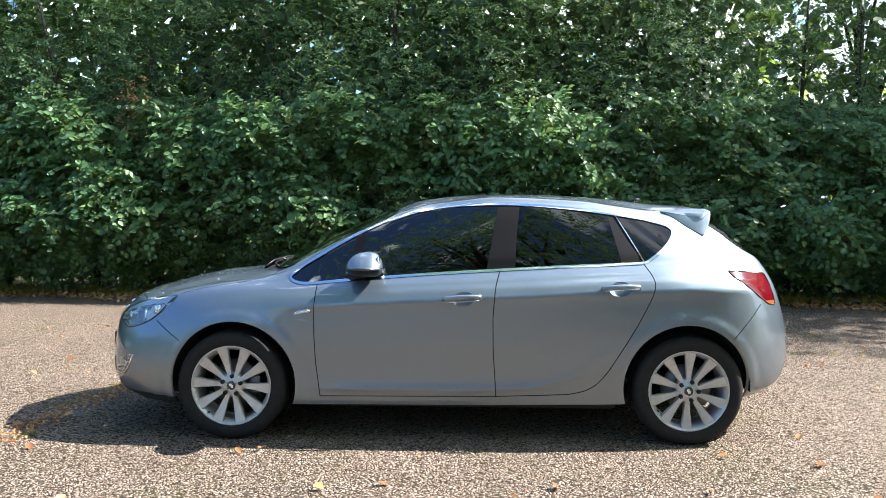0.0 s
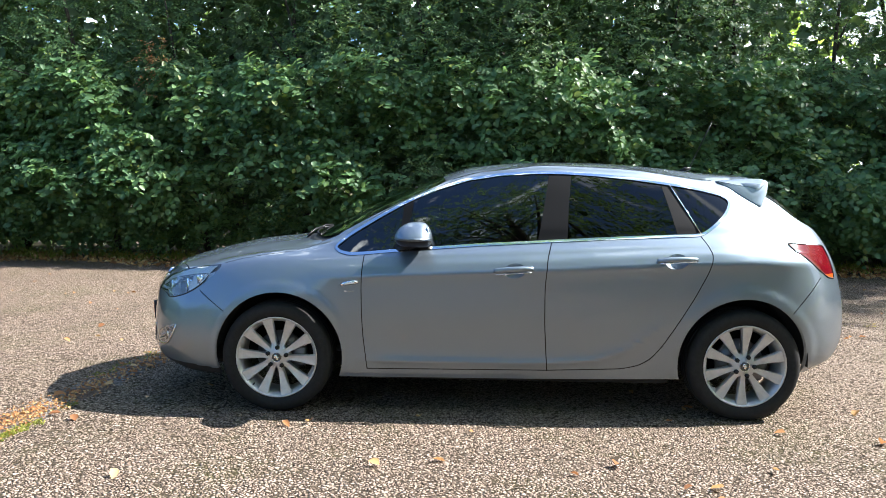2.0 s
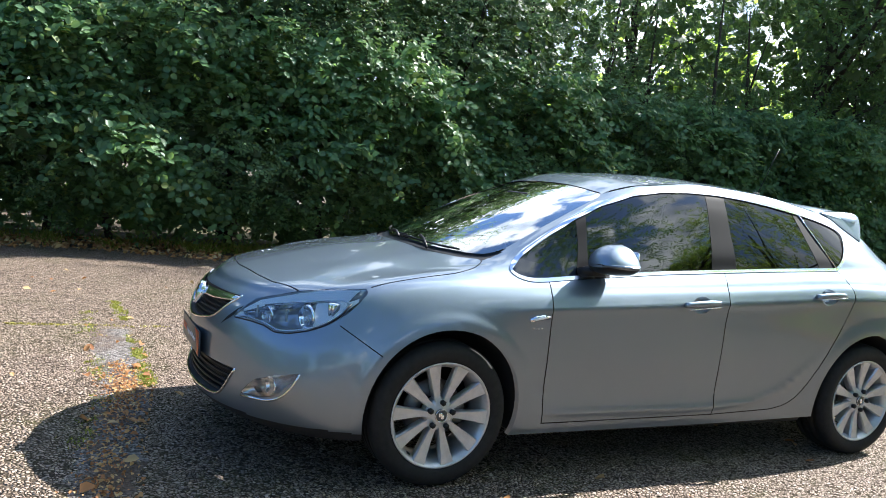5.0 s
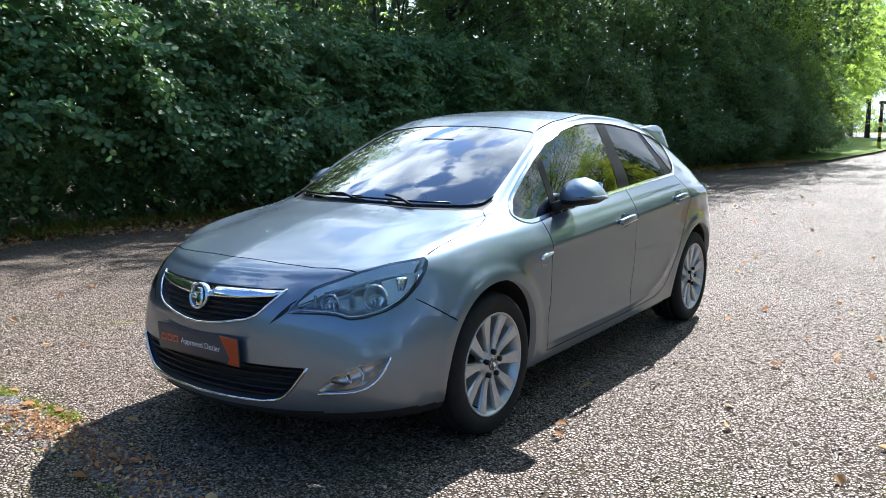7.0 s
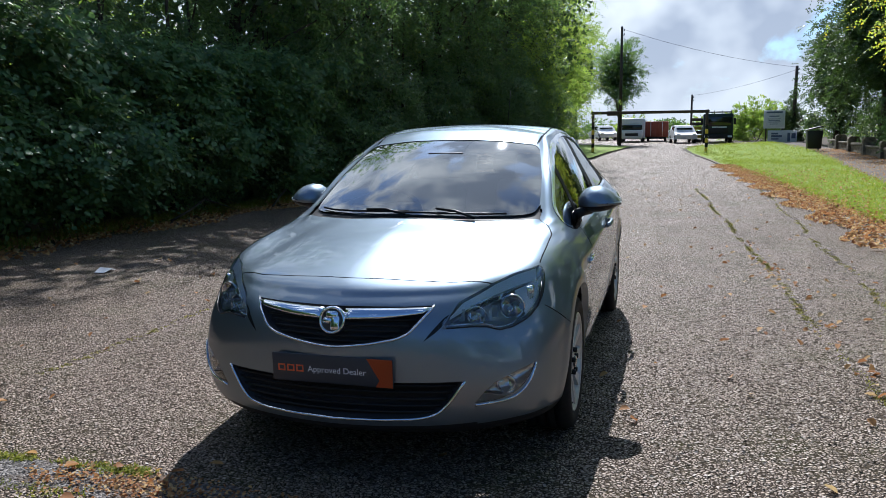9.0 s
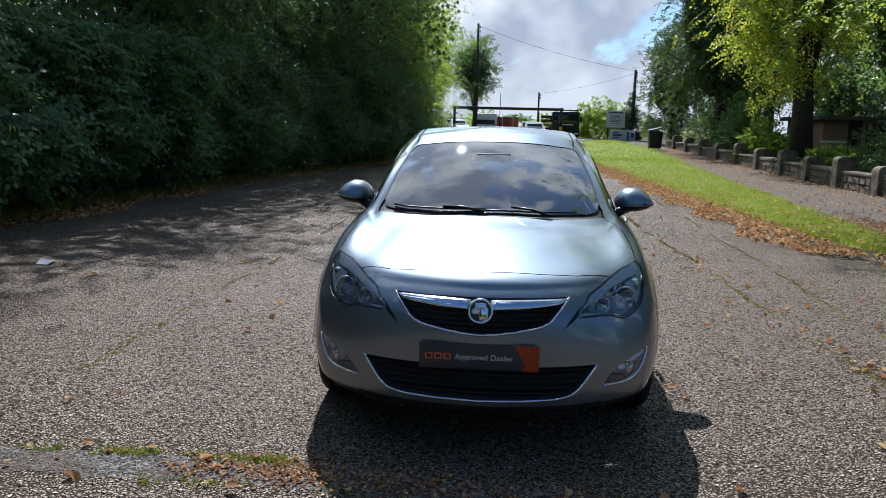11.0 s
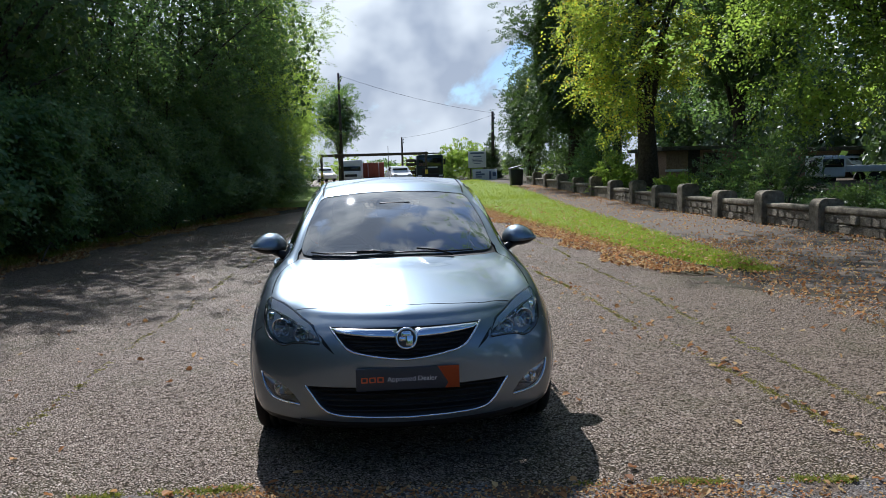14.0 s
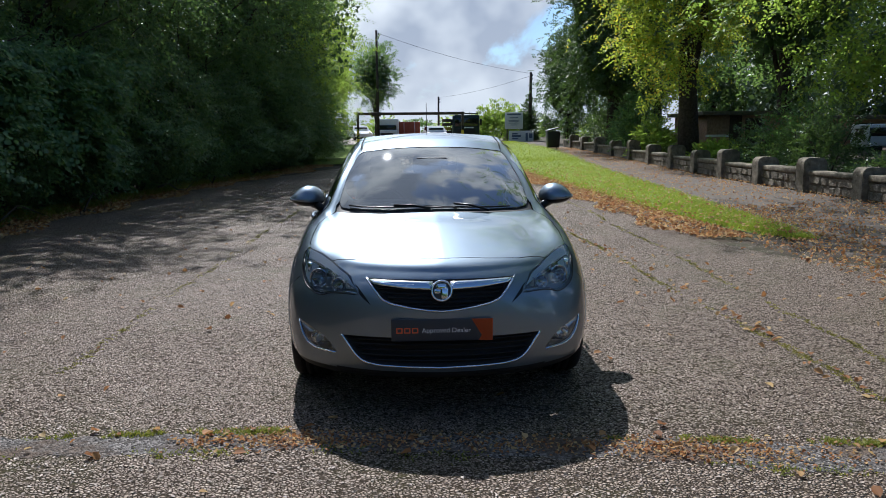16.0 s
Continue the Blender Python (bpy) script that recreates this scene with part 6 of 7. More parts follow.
def kind_of(c):
    s, f, t, k = flat_co(SIDE, c), flat_co(FRONT, c), flat_co(TOP, c), flat_co(CORNER, c)
    if c.x < -1.4:
        if c.z > .6 and inside(k, P_LAMP): return "headlight"
        if c.z < .52 and inside(k, P_FOG): return "fog_light"
        if inside(f, P_GRILLE): return "grille"
        if inside(f, P_INTAKE): return "intake"
    if c.y > .35 and c.z > .88 and inside(s, P_DLO):
        if not inside(s, P_GLASS): return "window_trim"
        if inside(s, A_POST): return "a_post"
        if inside(s, B_POST): return "b_post"
        if inside(s, C_POST): return "c_post"
        return "quarterlight" if s[0] < -.6 else "front_window" if s[0] < .25 else "rear_window" if s[0] < .98 else "rear_quarterlight"
    if c.y > .6 and .75 < c.z < 1.0 and any(inside(s, cup) for cup in CUPS): return "handle_cup"
    for way, line, region, w in SEAMS:
        if region(c):
            q = flat_co(way, c)
            if line_dist(q, line) < w / 2: return "seam"
    if c.z > .85 and c.x < -.2 and inside(t, P_WS): return "windscreen"
    if upper_nose(c) and inside(t, P_HOOD): return "hood"
    if c.x < -1.0 and c.z > .95 and c.y < .64: return "cowl"
    if c.x > 1.3:
        if inside(s, P_TAIL): return "tail_light" if c.z > .849 else "tail_indicator"
        if inside(f, P_RG) and c.z > 1.05: return "tailgate_glass"
        if inside(s, R_BUMPER): return "rear_bumper"
        if c.y < .56 and c.z > .6 and c.x > 1.45: return "tailgate"
    if roofs(c) and inside(t, ROOF): return "roof"
    if c.x < -1.6 and inside(s, F_BUMPER):
        return "chin" if c.z < 0.262 - 0.02 * max(0, c.x + 1.95) - 0.06 * max(0, c.x + 1.9) else "front_bumper"
    if c.y > .35 and c.z < 1.43:
        if inside(s, DOOR_F): return "front_door"
        if inside(s, DOOR_R): return "rear_door"
        if inside(s, FENDER): return "fender"
        if c.x > .6: return "quarter_panel"
    return "sill" if c.z < .5 else "pillar"


panels = {}
for f in half.faces:
    panels.setdefault(kind_of(f.calc_center_median()), []).append(f)


def panel_mesh(name, faces, sides, material, push=0.0, keep_normals=True):
    # push: metres along the skin's normal, or a function of the place
    """A mesh of the faces, on the right side (+1), the left (-1) or both."""
    co, polys, nrm = [], [], []
    for sgn in sides:
        index = {}
        for f in faces:
            loop = []
            for v in f.verts:
                if v not in index:
                    index[v] = len(co)
                    n = skin_normal(v.co)
                    p = v.co + n * (push(v.co) if callable(push) else push)
                    if abs(v.co.y) < 1e-5:
                        p.y = 0; n = Vector((n.x, 0, n.z)).normalized()
                    co.append((p.x, p.y * sgn, p.z))
                    nrm.append((n.x, n.y * sgn, n.z))
                loop.append(index[v])
            polys.append(loop if sgn > 0 else loop[::-1])
    me = bpy.data.meshes.new(name)
    me.from_pydata(co, [], polys)
    me.polygons.foreach_set("use_smooth", [True] * len(me.polygons))
    if keep_normals:
        me.normals_split_custom_set_from_vertices(nrm)
    me.materials.append(material)
    return new(name, me)


def pane_normals(obs, axes, even):
    """Gives panes the even bow of bent glass: one linear fit of their normals."""
    def terms(c):
        u, v = c[:, axes[0]], (abs(c[:, axes[1]]) if even else c[:, axes[1]])
        return np.stack([np.ones_like(u), u, v], 1)
    co, nn, count = [], [], []
    for ob in obs:
        me = ob.data
        c = np.array([v.co for v in me.vertices])
        sg = np.where(c[:, 1] < 0, -1.0, 1.0)
        n = np.array([skin_normal(v.co) for v in me.vertices])
        n[:, 1] *= sg
        co.append(c); nn.append(n); count.append(sg)
    k, *_ = np.linalg.lstsq(terms(np.concatenate(co)), np.concatenate(nn), rcond=None)
    for ob, c, sg in zip(obs, co, count):
        n = unit(terms(c) @ k)
        if even:                                    # steeper at the foot than at the head
            lean = np.radians(np.interp(c[:, axes[0]], (-1.24, -.40), (31.5, 20.5)))
            n = unit(np.stack([-np.sin(lean), 0.36 * abs(c[:, 1]), np.cos(lean)], 1))
            n[:, 1] *= np.clip(abs(c[:, 1]) / .05, 0, 1)
        n[:, 1] *= sg
        ob.data.normals_split_custom_set_from_vertices(unit(n).tolist())


car = tagged(empty("hatchback_car"), "silver-blue metallic five-door hatchback parked on the asphalt lane", "car")
BOTH = {"hood": PAINT, "windscreen": WINDSCREEN_GLASS, "cowl": BLACK_PLASTIC, "front_bumper": PAINT, "chin": BLACK_PLASTIC, "roof": PAINT, "tailgate": PAINT, "tailgate_glass": PRIVACY_GLASS, "rear_bumper": PAINT}
EACH = {"fender": PAINT, "front_door": PAINT, "rear_door": PAINT, "quarter_panel": PAINT, "sill": PAINT, "pillar": PAINT, "window_trim": CHROME, "a_post": POST_TRIM, "b_post": POST_TRIM, "c_post": POST_TRIM,
        "quarterlight": SIDE_GLASS, "front_window": SIDE_GLASS, "rear_window": PRIVACY_GLASS, "rear_quarterlight": PRIVACY_GLASS, "headlight": LENS, "fog_light": LENS, "tail_light": RED_LENS, "tail_indicator": AMBER_LENS, "seam": SEAM}
PART = {}
PUSH = {"seam": -0.006, "windscreen": -0.003, "front_window": -0.004, "rear_window": -0.004, "quarterlight": -0.004, "rear_quarterlight": -0.004, "a_post": -0.002, "b_post": -0.002, "c_post": -0.002, "window_trim": 0.003, "cowl": -0.012}
TELL = {"windscreen": "clear glass windscreen", "window_trim": "bright chrome window surround", "front_window": "dark tinted side glass", "rear_window": "black privacy glass", "headlight": "clear plastic headlight lens",
        "chin": "black plastic bumper lip", "tail_light": "red rear lamp", "fog_light": "clear fog lamp lens", "b_post": "satin black pillar trim"}
for name, m in BOTH.items():
    if name in panels:
        PART[name] = panel_mesh(name, panels[name], (1, -1), m, PUSH.get(name, 0))
for name, m in EACH.items():
    if name in panels:
        for sgn in (-1, 1):
            PART[name, sgn] = panel_mesh("panel_gap" if name == "seam" else name, panels[name], (sgn,), m, PUSH.get(name, 0))
for key, ob in PART.items():
    ob.parent = car
    told = TELL.get(key if isinstance(key, str) else key[0])
    if told:
        tagged(ob, told)
pane_normals([PART["windscreen"]], (0, 1), True)
for name in ("quarterlight", "front_window", "rear_window", "rear_quarterlight"):
    for sgn in (-1, 1):
        if (name, sgn) in PART:
            pane_normals([PART[name, s] for s in (sgn,)], (0, 2), False)

# ---- wheels ----
def lathe(profile, sides=64):
    """A ring turned round the y axis from (radius, y) pairs."""
    bm = bmesh.new()
    rings = []
    for k in range(sides):
        a = 2 * math.pi * k / sides
        rings.append([bm.verts.new((r * math.cos(a), y, r * math.sin(a))) for r, y in profile])
    for k in range(sides):
        a, b = rings[k], rings[(k + 1) % sides]
        for i in range(len(profile) - 1):
            bm.faces.new((a[i], a[i + 1], b[i + 1], b[i]))
    bmesh.ops.recalc_face_normals(bm, faces=bm.faces)
    return bm


# y = 0 is the outer face of the wheel, and the inside lies at +y
TYRE = [(0.226, 0.018), (0.236, 0.004), (0.250, -0.004), (0.272, -0.009), (0.296, -0.006), (0.311, 0.004), (0.319, 0.018), (0.3235, 0.034), (0.324, 0.060), (0.317, 0.062), (0.317, 0.069), (0.3245, 0.071), (0.325, 0.105), (0.318, 0.107), (0.318, 0.115), (0.325, 0.117), (0.3245, 0.150), (0.317, 0.152), (0.317, 0.160), (0.324, 0.162), (0.3235, 0.185), (0.318, 0.203), (0.300, 0.220), (0.260, 0.222), (0.228, 0.205)]
RIM = [(0.236, 0.006), (0.238, 0.000), (0.234, -0.003), (0.228, 0.001), (0.222, 0.012), (0.214, 0.020), (0.207, 0.050), (0.200, 0.12), (0.212, 0.19), (0.232, 0.205)]


def spoke():
    """One flat spoke, widening towards the rim, with bevelled flanks."""
    bm = bmesh.new()
    st = [(0.050, 0.0150, 0.014), (0.085, 0.0165, 0.020), (0.130, 0.0215, 0.017), (0.175, 0.0275, 0.011), (0.206, 0.0325, 0.007), (0.224, 0.0355, 0.004)]
    rows = []
    for r, w, y in st:
        rows.append([bm.verts.new((r, y + 0.050, -w * .72)), bm.verts.new((r, y + 0.010, -w)), bm.verts.new((r, y, -w * .80)), bm.verts.new((r, y + .0015, 0)), bm.verts.new((r, y, w * .80)), bm.verts.new((r, y + 0.010, w)), bm.verts.new((r, y + 0.050, w * .72))])
    for a, b in zip(rows, rows[1:]):
        for i in range(6):
            bm.faces.new((a[i], a[i + 1], b[i + 1], b[i]))
    for r in (rows[0], rows[-1]):
        bm.faces.new(r)
    bmesh.ops.recalc_face_normals(bm, faces=bm.faces)
    return bm


def wheel(at, sgn, turn):
    """A ten-spoke alloy wheel; sgn -1 faces -y, +1 faces +y."""
    w = empty("wheel")
    part("tyre", lathe(TYRE, 72), RUBBER, w, "worn black rubber tyre")
    rim = part("rim", lathe(RIM, 72), ALLOY, w, "silver ten-spoke alloy rim")
    for k in range(10):
        bm = spoke()
        bm.transform(Matrix.Rotation(math.radians(36 * k), 4, 'Y'))
        part("spoke", bm, ALLOY, rim, smooth=False)
    part("hub", lathe([(0.0, 0.011), (0.030, 0.011), (0.036, 0.013), (0.058, 0.016), (0.070, 0.024), (0.076, 0.06), (0.0, 0.065)], 40), ALLOY, rim)
    part("centre_cap", lathe([(0.0, 0.001), (0.022, 0.002), (0.0265, 0.004), (0.028, 0.012)], 32), LAMP_DARK, rim, "dark centre cap")
    bm = lathe([(0.0255, 0.0025), (0.0262, 0.0005), (0.028, 0.0008), (0.0285, 0.004)], 32)
    join_bm(bm, box_bm((-.013, -.0012, -.006), (.004, .004, .012), .003))
    join_bm(bm, box_bm((-.002, -.0012, -.014), (.012, .004, .004), .003))
    part("cap_emblem", bm, CHROME, rim, "plain chrome emblem")
    for k in range(5):
        a = math.radians(72 * k + 18)
        bm = cyl_bm(0.0125, 0.0135, 0.024, 6, (0.056 * math.cos(a), 0.009, 0.056 * math.sin(a)), 'Y', 0.002)
        part("wheel_bolt", bm, BLACK_TRIM, rim)
    part("valve", cyl_bm(0.004, 0.004, 0.03, 8, (0.212 * math.cos(-2.2), 0.012, 0.212 * math.sin(-2.2)), 'Y'), BLACK_PLASTIC, rim)
    part("brake_disc", lathe([(0.06, 0.105), (0.139, 0.105), (0.139, 0.127), (0.06, 0.127)], 48), STEEL, w, "greyish brake disc")
    part("brake_caliper", box_bm((0.075, 0.085, -0.06), (0.155, 0.15, 0.06), 0.015), STEEL, w)
    m = Matrix.Translation(at) @ Matrix.Rotation(math.radians(turn), 4, 'Y')
    if sgn > 0:
        m = Matrix.Translation(at) @ Matrix.Rotation(math.pi, 4, 'Z') @ Matrix.Rotation(math.radians(turn), 4, 'Y')
    w.matrix_world = m
    w.parent = car
    return w


for x, turn in ((-1.348, 4.0), (1.348, 20.0)):
    for sgn in (-1, 1):
        wheel((x, sgn * 0.862, 0.323), sgn, turn)

# bright strip along the rear post
for sgn in (-1, 1):
    strip_pts = [on_skin(SIDE, u, z, .001) for u, z in ((.950, 1.352), (.985, 1.285), (1.03, 1.20), (1.098, 1.068))]
    part("post_strip", tube([Vector((p.x, p.y * sgn, p.z)) for p in strip_pts], [.004] * 4, 6), CHROME, PART["c_post", sgn], "thin chrome strip")

# wheel wells and floor
for cx, cz, r in ARCHES:
    for sgn in (-1, 1):
        bm = bmesh.new()
        a = [math.radians(d) for d in range(-4, 186, 10)]
        ring = [[bm.verts.new((cx + (r + .008) * math.cos(t), sgn * y, cz + (r + .008) * math.sin(t))) for t in a] for y in (0.86, 0.62, 0.50)]
        for p, q in zip(ring, ring[1:]):
            for i in range(len(a) - 1):
                bm.faces.new((p[i], p[i + 1], q[i + 1], q[i]))
        bm.faces.new(ring[-1])
        for v in bm.verts:
            if abs(v.co.y) > .85:
                v.co.y = sgn * .838
        part("wheel_well", bm, UNDERBODY, car, "dark wheel-arch liner")
bm = box_bm((-2.08, -0.52, 0.20), (1.72, 0.52, 0.34), 0.04)
for sgn in (-1, 1):
    join_bm(bm, box_bm((-0.94, sgn * .64 - .17, 0.195), (0.94, sgn * .64 + .17, 0.34), 0.03))
part("underbody", bm, UNDERBODY, car, "dark underbody")

# ---- lamps, grille, plate and small parts ----
def bowl(way, line, deep, slope=1.3, closed=True):
    pts = line + line[:1] if closed else line
    return lambda co: -min(deep, 0.004 + slope * line_dist(flat_co(way, co), pts))


def rod(name, pts, r, material, parent, label="", sides=8):
    return part(name, tube(pts, [r] * len(pts), sides), material, parent, label)


def mirrored(pts, sgn):
    return [Vector((p.x, p.y * sgn, p.z)) for p in pts]


def band(lo, hi, n, bulge):
    """A strip between two lines of places, bowed outwards (towards -x)."""
    bm = bmesh.new()
    grid = []
    for k in range(n + 1):
        t = k / n
        out = bulge * math.sin(math.pi * t)
        grid.append([bm.verts.new(a.lerp(b, t) + Vector((-out, 0, 0))) for a, b in zip(lo, hi)])
    for r0, r1 in zip(grid, grid[1:]):
        for i in range(len(r0) - 1):
            bm.faces.new((r0[i], r0[i + 1], r1[i + 1], r1[i]))
    bmesh.ops.recalc_face_normals(bm, faces=bm.faces)
    return bm


def dish(at, aim, r, deep, material, name, parent, label=""):
    """A round reflector opening along aim."""
    bm = lathe([(0.004, deep), (r * .5, deep * .82), (r * .82, deep * .45), (r, 0.0), (r * 1.08, -0.004), (r * 1.12, 0.006)], 28)
    q = Vector((0, -1, 0)).rotation_difference(Vector(aim).normalized())
    bm.transform(Matrix.Translation(at) @ q.to_matrix().to_4x4())
    return part(name, bm, material, parent, label)


LAMP_SIDE = mat("white_silver_indicator_chamber", (0.86, 0.87, 0.88), 0.28, 0.15)
GLINT = mat("bright_reflector", (0.9, 0.9, 0.92), 0.12, 1.0)
for sgn in (-1, 1):
    lamp = PART["headlight", sgn]
    inner = panel_mesh("lamp_bezel", panels["headlight"], (sgn,), LAMP_BOWL, bowl(CORNER, P_LAMP, 0.060), False)
    inner.parent = lamp
    top = [(-1.695, .700), (-1.60, .746), (-1.47, .774), (-1.35, .799), (-1.18, .824), (-1.0, .840)]
    low = [(-1.705, .690), (-1.57, .728), (-1.45, .748), (-1.33, .765), (-1.18, .784), (-1.04, .796)]
    a = mirrored([on_skin(CORNER, u, z, -0.004) for u, z in top], sgn)
    b = mirrored([on_skin(CORNER, u, z, -0.012) for u, z in low], sgn)
    # brow coloured white for the sky that the lens would mirror there
    part("lamp_brow", band(b, a, 4, 0.003), LAMP_SIDE, lamp, "silver brow inside the lamp, whitened for the lens's reflection")
    c = mirrored([on_skin(CORNER, u, z - .014, -0.030) for u, z in low], sgn)
    part("lamp_blade", band(c, b, 2, 0.001), CHROME, lamp, "bright blade under the brow")
    a = mirrored([on_skin(CORNER, u, z, -0.011) for u, z in ((-1.23, .772), (-1.16, .782), (-1.09, .790), (-1.03, .797), (-.985, .812))], sgn)
    b = mirrored([on_skin(CORNER, u, z, -0.013) for u, z in ((-1.20, .680), (-1.13, .706), (-1.07, .738), (-1.02, .768), (-.980, .800))], sgn)
    part("indicator_chamber", band(b, a, 3, 0.002), LAMP_SIDE, lamp, "white-silver indicator chamber")
    line = [(-1.735, .668), (-1.60, .670), (-1.50, .664), (-1.42, .646), (-1.33, .651), (-1.22, .672), (-1.13, .702), (-1.06, .744), (-1.03, .785), (-1.06, .796), (-1.20, .785), (-1.40, .760), (-1.56, .733)]
    rod("lamp_frame", mirrored([on_skin(CORNER, u, z, -0.010) for u, z in rounded(line, .02, False)], sgn), 0.0042, CHROME, lamp, "thin chrome lamp frame", 6)
    for u, z, r in ((-1.53, .700, .036), (-1.27, .716, .048)):
        p = on_skin(CORNER, u, z, -0.022)
        d = dish(Vector((p.x, p.y * sgn, p.z)), (-1, .35 * sgn, 0), r, .05, GLINT, "reflector", lamp, "bright round reflector")
        for k in (-1, 0, 1):
            p3 = on_skin(CORNER, u + .022 * k, z - .012, -0.030)
            part("reflector_facet", box_bm((p3.x - .004, p3.y * sgn - .004, p3.z - .016), (p3.x + .004, p3.y * sgn + .004, p3.z + .012 + .006 * k), .002, 1), GLINT, lamp)
        p2 = on_skin(CORNER, u, z, -0.045)
        part("bulb", cyl_bm(.009, .007, .03, 12, (p2.x, p2.y * sgn, p2.z), 'X', .002), PLATE_WHITE, lamp)
    for u in (-1.40, -1.62):
        p = on_skin(CORNER, u, .70, -0.03)
        part("lamp_divider", box_bm((p.x - .003, p.y * sgn - .012, .672), (p.x + .006, p.y * sgn + .012, .722), .003), LAMP_GREY, lamp)
    for u in (-1.12, -1.10):
        p = on_skin(CORNER, u, .75, -0.022)
        part("indicator_bowl", box_bm((p.x - .02, p.y * sgn - .012, .715), (p.x + .02, p.y * sgn + .012, .78), .008), GLINT, lamp)

    under = [(-1.735, .657), (-1.60, .658), (-1.50, .652), (-1.42, .634), (-1.33, .639), (-1.215, .660), (-1.12, .691), (-1.048, .735), (-1.015, .785)]
    rod("lamp_seal", mirrored([on_skin(CORNER, u, z, 0.0005) for u, z in rounded(under, .02, False)], sgn), 0.0032, BLACK_TRIM, lamp, "black seal under the lamp", 6)
    # black strip painted in for the shaded crease in the bumper's paint
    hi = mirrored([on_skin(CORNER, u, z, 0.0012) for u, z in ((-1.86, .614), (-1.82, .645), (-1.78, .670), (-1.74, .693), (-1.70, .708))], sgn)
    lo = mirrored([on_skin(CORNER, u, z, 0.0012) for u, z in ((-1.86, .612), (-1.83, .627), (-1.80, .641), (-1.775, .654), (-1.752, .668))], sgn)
    part("lamp_dark_edge", band(lo, hi, 2, 0.0), BLACK_TRIM, lamp, "dark strip painting the shaded crease at the lamp's inner tip")

    fog = PART["fog_light", sgn]
    inner = panel_mesh("lamp_bezel", panels["fog_light"], (sgn,), FOG_BOWL, bowl(CORNER, P_FOG, 0.045, 1.6), False)
    inner.parent = fog
    p = on_skin(CORNER, -1.40, .412, -0.022)
    dish(Vector((p.x, p.y * sgn, p.z)), (-1, .3 * sgn, 0), .034, .035, GLINT, "reflector", fog)
    p = on_skin(CORNER, -1.50, .385, -0.022)
    part("fog_divider", box_bm((p.x - .01, p.y * sgn - .05, .383), (p.x + .012, p.y * sgn + .05, .390), .003), LAMP_DARK, fog)
    lip = [(-1.60, .345), (-1.489, .349), (-1.40, .353), (-1.334, .367), (-1.28, .395), (-1.235, .435), (-1.20, .486)]
    rod("fog_trim", mirrored([on_skin(CORNER, u, z, 0.002) for u, z in rounded(lip, .03, False)], sgn), 0.0048, CHROME, fog, "bright strip under the fog lamp")

# upper grille
grille = panel_mesh("grille", panels["grille"], (1, -1), BLACK_PLASTIC, bowl(FRONT, GRILLE, 0.055, 1.5, False), False)
grille.parent = car
tagged(grille, "black slatted grille with a chrome bar")
for z, w in ((.610, .15), (.632, .245), (.654, .275), (.676, .30), (.698, .325)):
    ys = np.linspace(-w, w, 17)
    pts = [on_skin(FRONT, abs(y), z, -0.020) for y in ys]
    rod("grille_slat", [Vector((p.x, y, p.z)) for p, y in zip(pts, ys)], 0.0055, BLACK_TRIM, grille, sides=6)
edge = [(.388, .741), (.369, .715), (.333, .673), (.304, .640), (.26, .621), (.16, .602), (.074, .591), (0, .586)]
right = [on_skin(FRONT, y, z, 0.001) for y, z in rounded(edge, .02, False)]
rod("grille_surround", mirrored(right, 1)[:-1] + mirrored(right, -1)[::-1], 0.0055, CHROME, grille, "chrome grille surround")
for sgn in (-1, 1):
    ys = np.linspace(.045, .378, 12)
    hi = mirrored([on_skin(FRONT, y, float(np.interp(y, (0, .38), (.729, .734))), 0.004) for y in ys], sgn)
    lo = mirrored([on_skin(FRONT, y, float(np.interp(y, (0, .19, .29, .35, .378), (.690, .697, .706, .712, .728))), 0.002) for y in ys], sgn)
    bar = band(lo, hi, 5, 0.005)
    bmesh.ops.solidify(bar, geom=bar.faces[:], thickness=0.004)
    part("grille_bar", bar, CHROME, grille, "chrome bar across the grille")
emblem = part("emblem", lathe([(0.0, -0.004), (0.040, -0.003), (0.0455, 0.0), (0.047, 0.004)], 40), LAMP_DARK, car, "round plain chrome emblem")
part("emblem_ring", lathe([(0.044, 0.0), (0.045, -0.008), (0.050, -0.011), (0.055, -0.008), (0.057, 0.0), (0.057, 0.014)], 48), CHROME, emblem)
bm = bmesh.new()
for lo, hi in (((-.038, -.010, -.014), (-.004, 0, .010)), ((-.026, -.011, .006), (.024, 0, .036)), ((-.004, -.012, -.040), (.032, 0, .018))):
    join_bm(bm, box_bm(lo, hi, .008))
part("emblem_shape", bm, CHROME, emblem, "plain chrome relief")
emblem.matrix_world = Matrix.Translation((-2.273, 0, .689)) @ Matrix.Rotation(math.radians(-90), 4, 'Z') @ Matrix.Rotation(math.radians(-14), 4, 'X')

# lower intake
intake = panel_mesh("lower_grille", panels["intake"], (1, -1), BLACK_PLASTIC, bowl(FRONT, INTAKE, 0.07, 1.5, False), False)
intake.parent = car
tagged(intake, "black lower air intake with slats")
for z, w in ((.318, .40), (.346, .43), (.374, .45), (.402, .47), (.428, .49)):
    ys = np.linspace(-w, w, 21)
    pts = [on_skin(FRONT, abs(y), z, -0.022) for y in ys]
    rod("intake_slat", [Vector((p.x, y, p.z)) for p, y in zip(pts, ys)], 0.0065, BLACK_TRIM, intake, sides=6)
edge = [(.522, .449), (.498, .417), (.454, .352), (.411, .312), (.337, .296), (.192, .29), (0, .286)]
right = [on_skin(FRONT, y, z, 0.001) for y, z in rounded(edge, .03, False)]
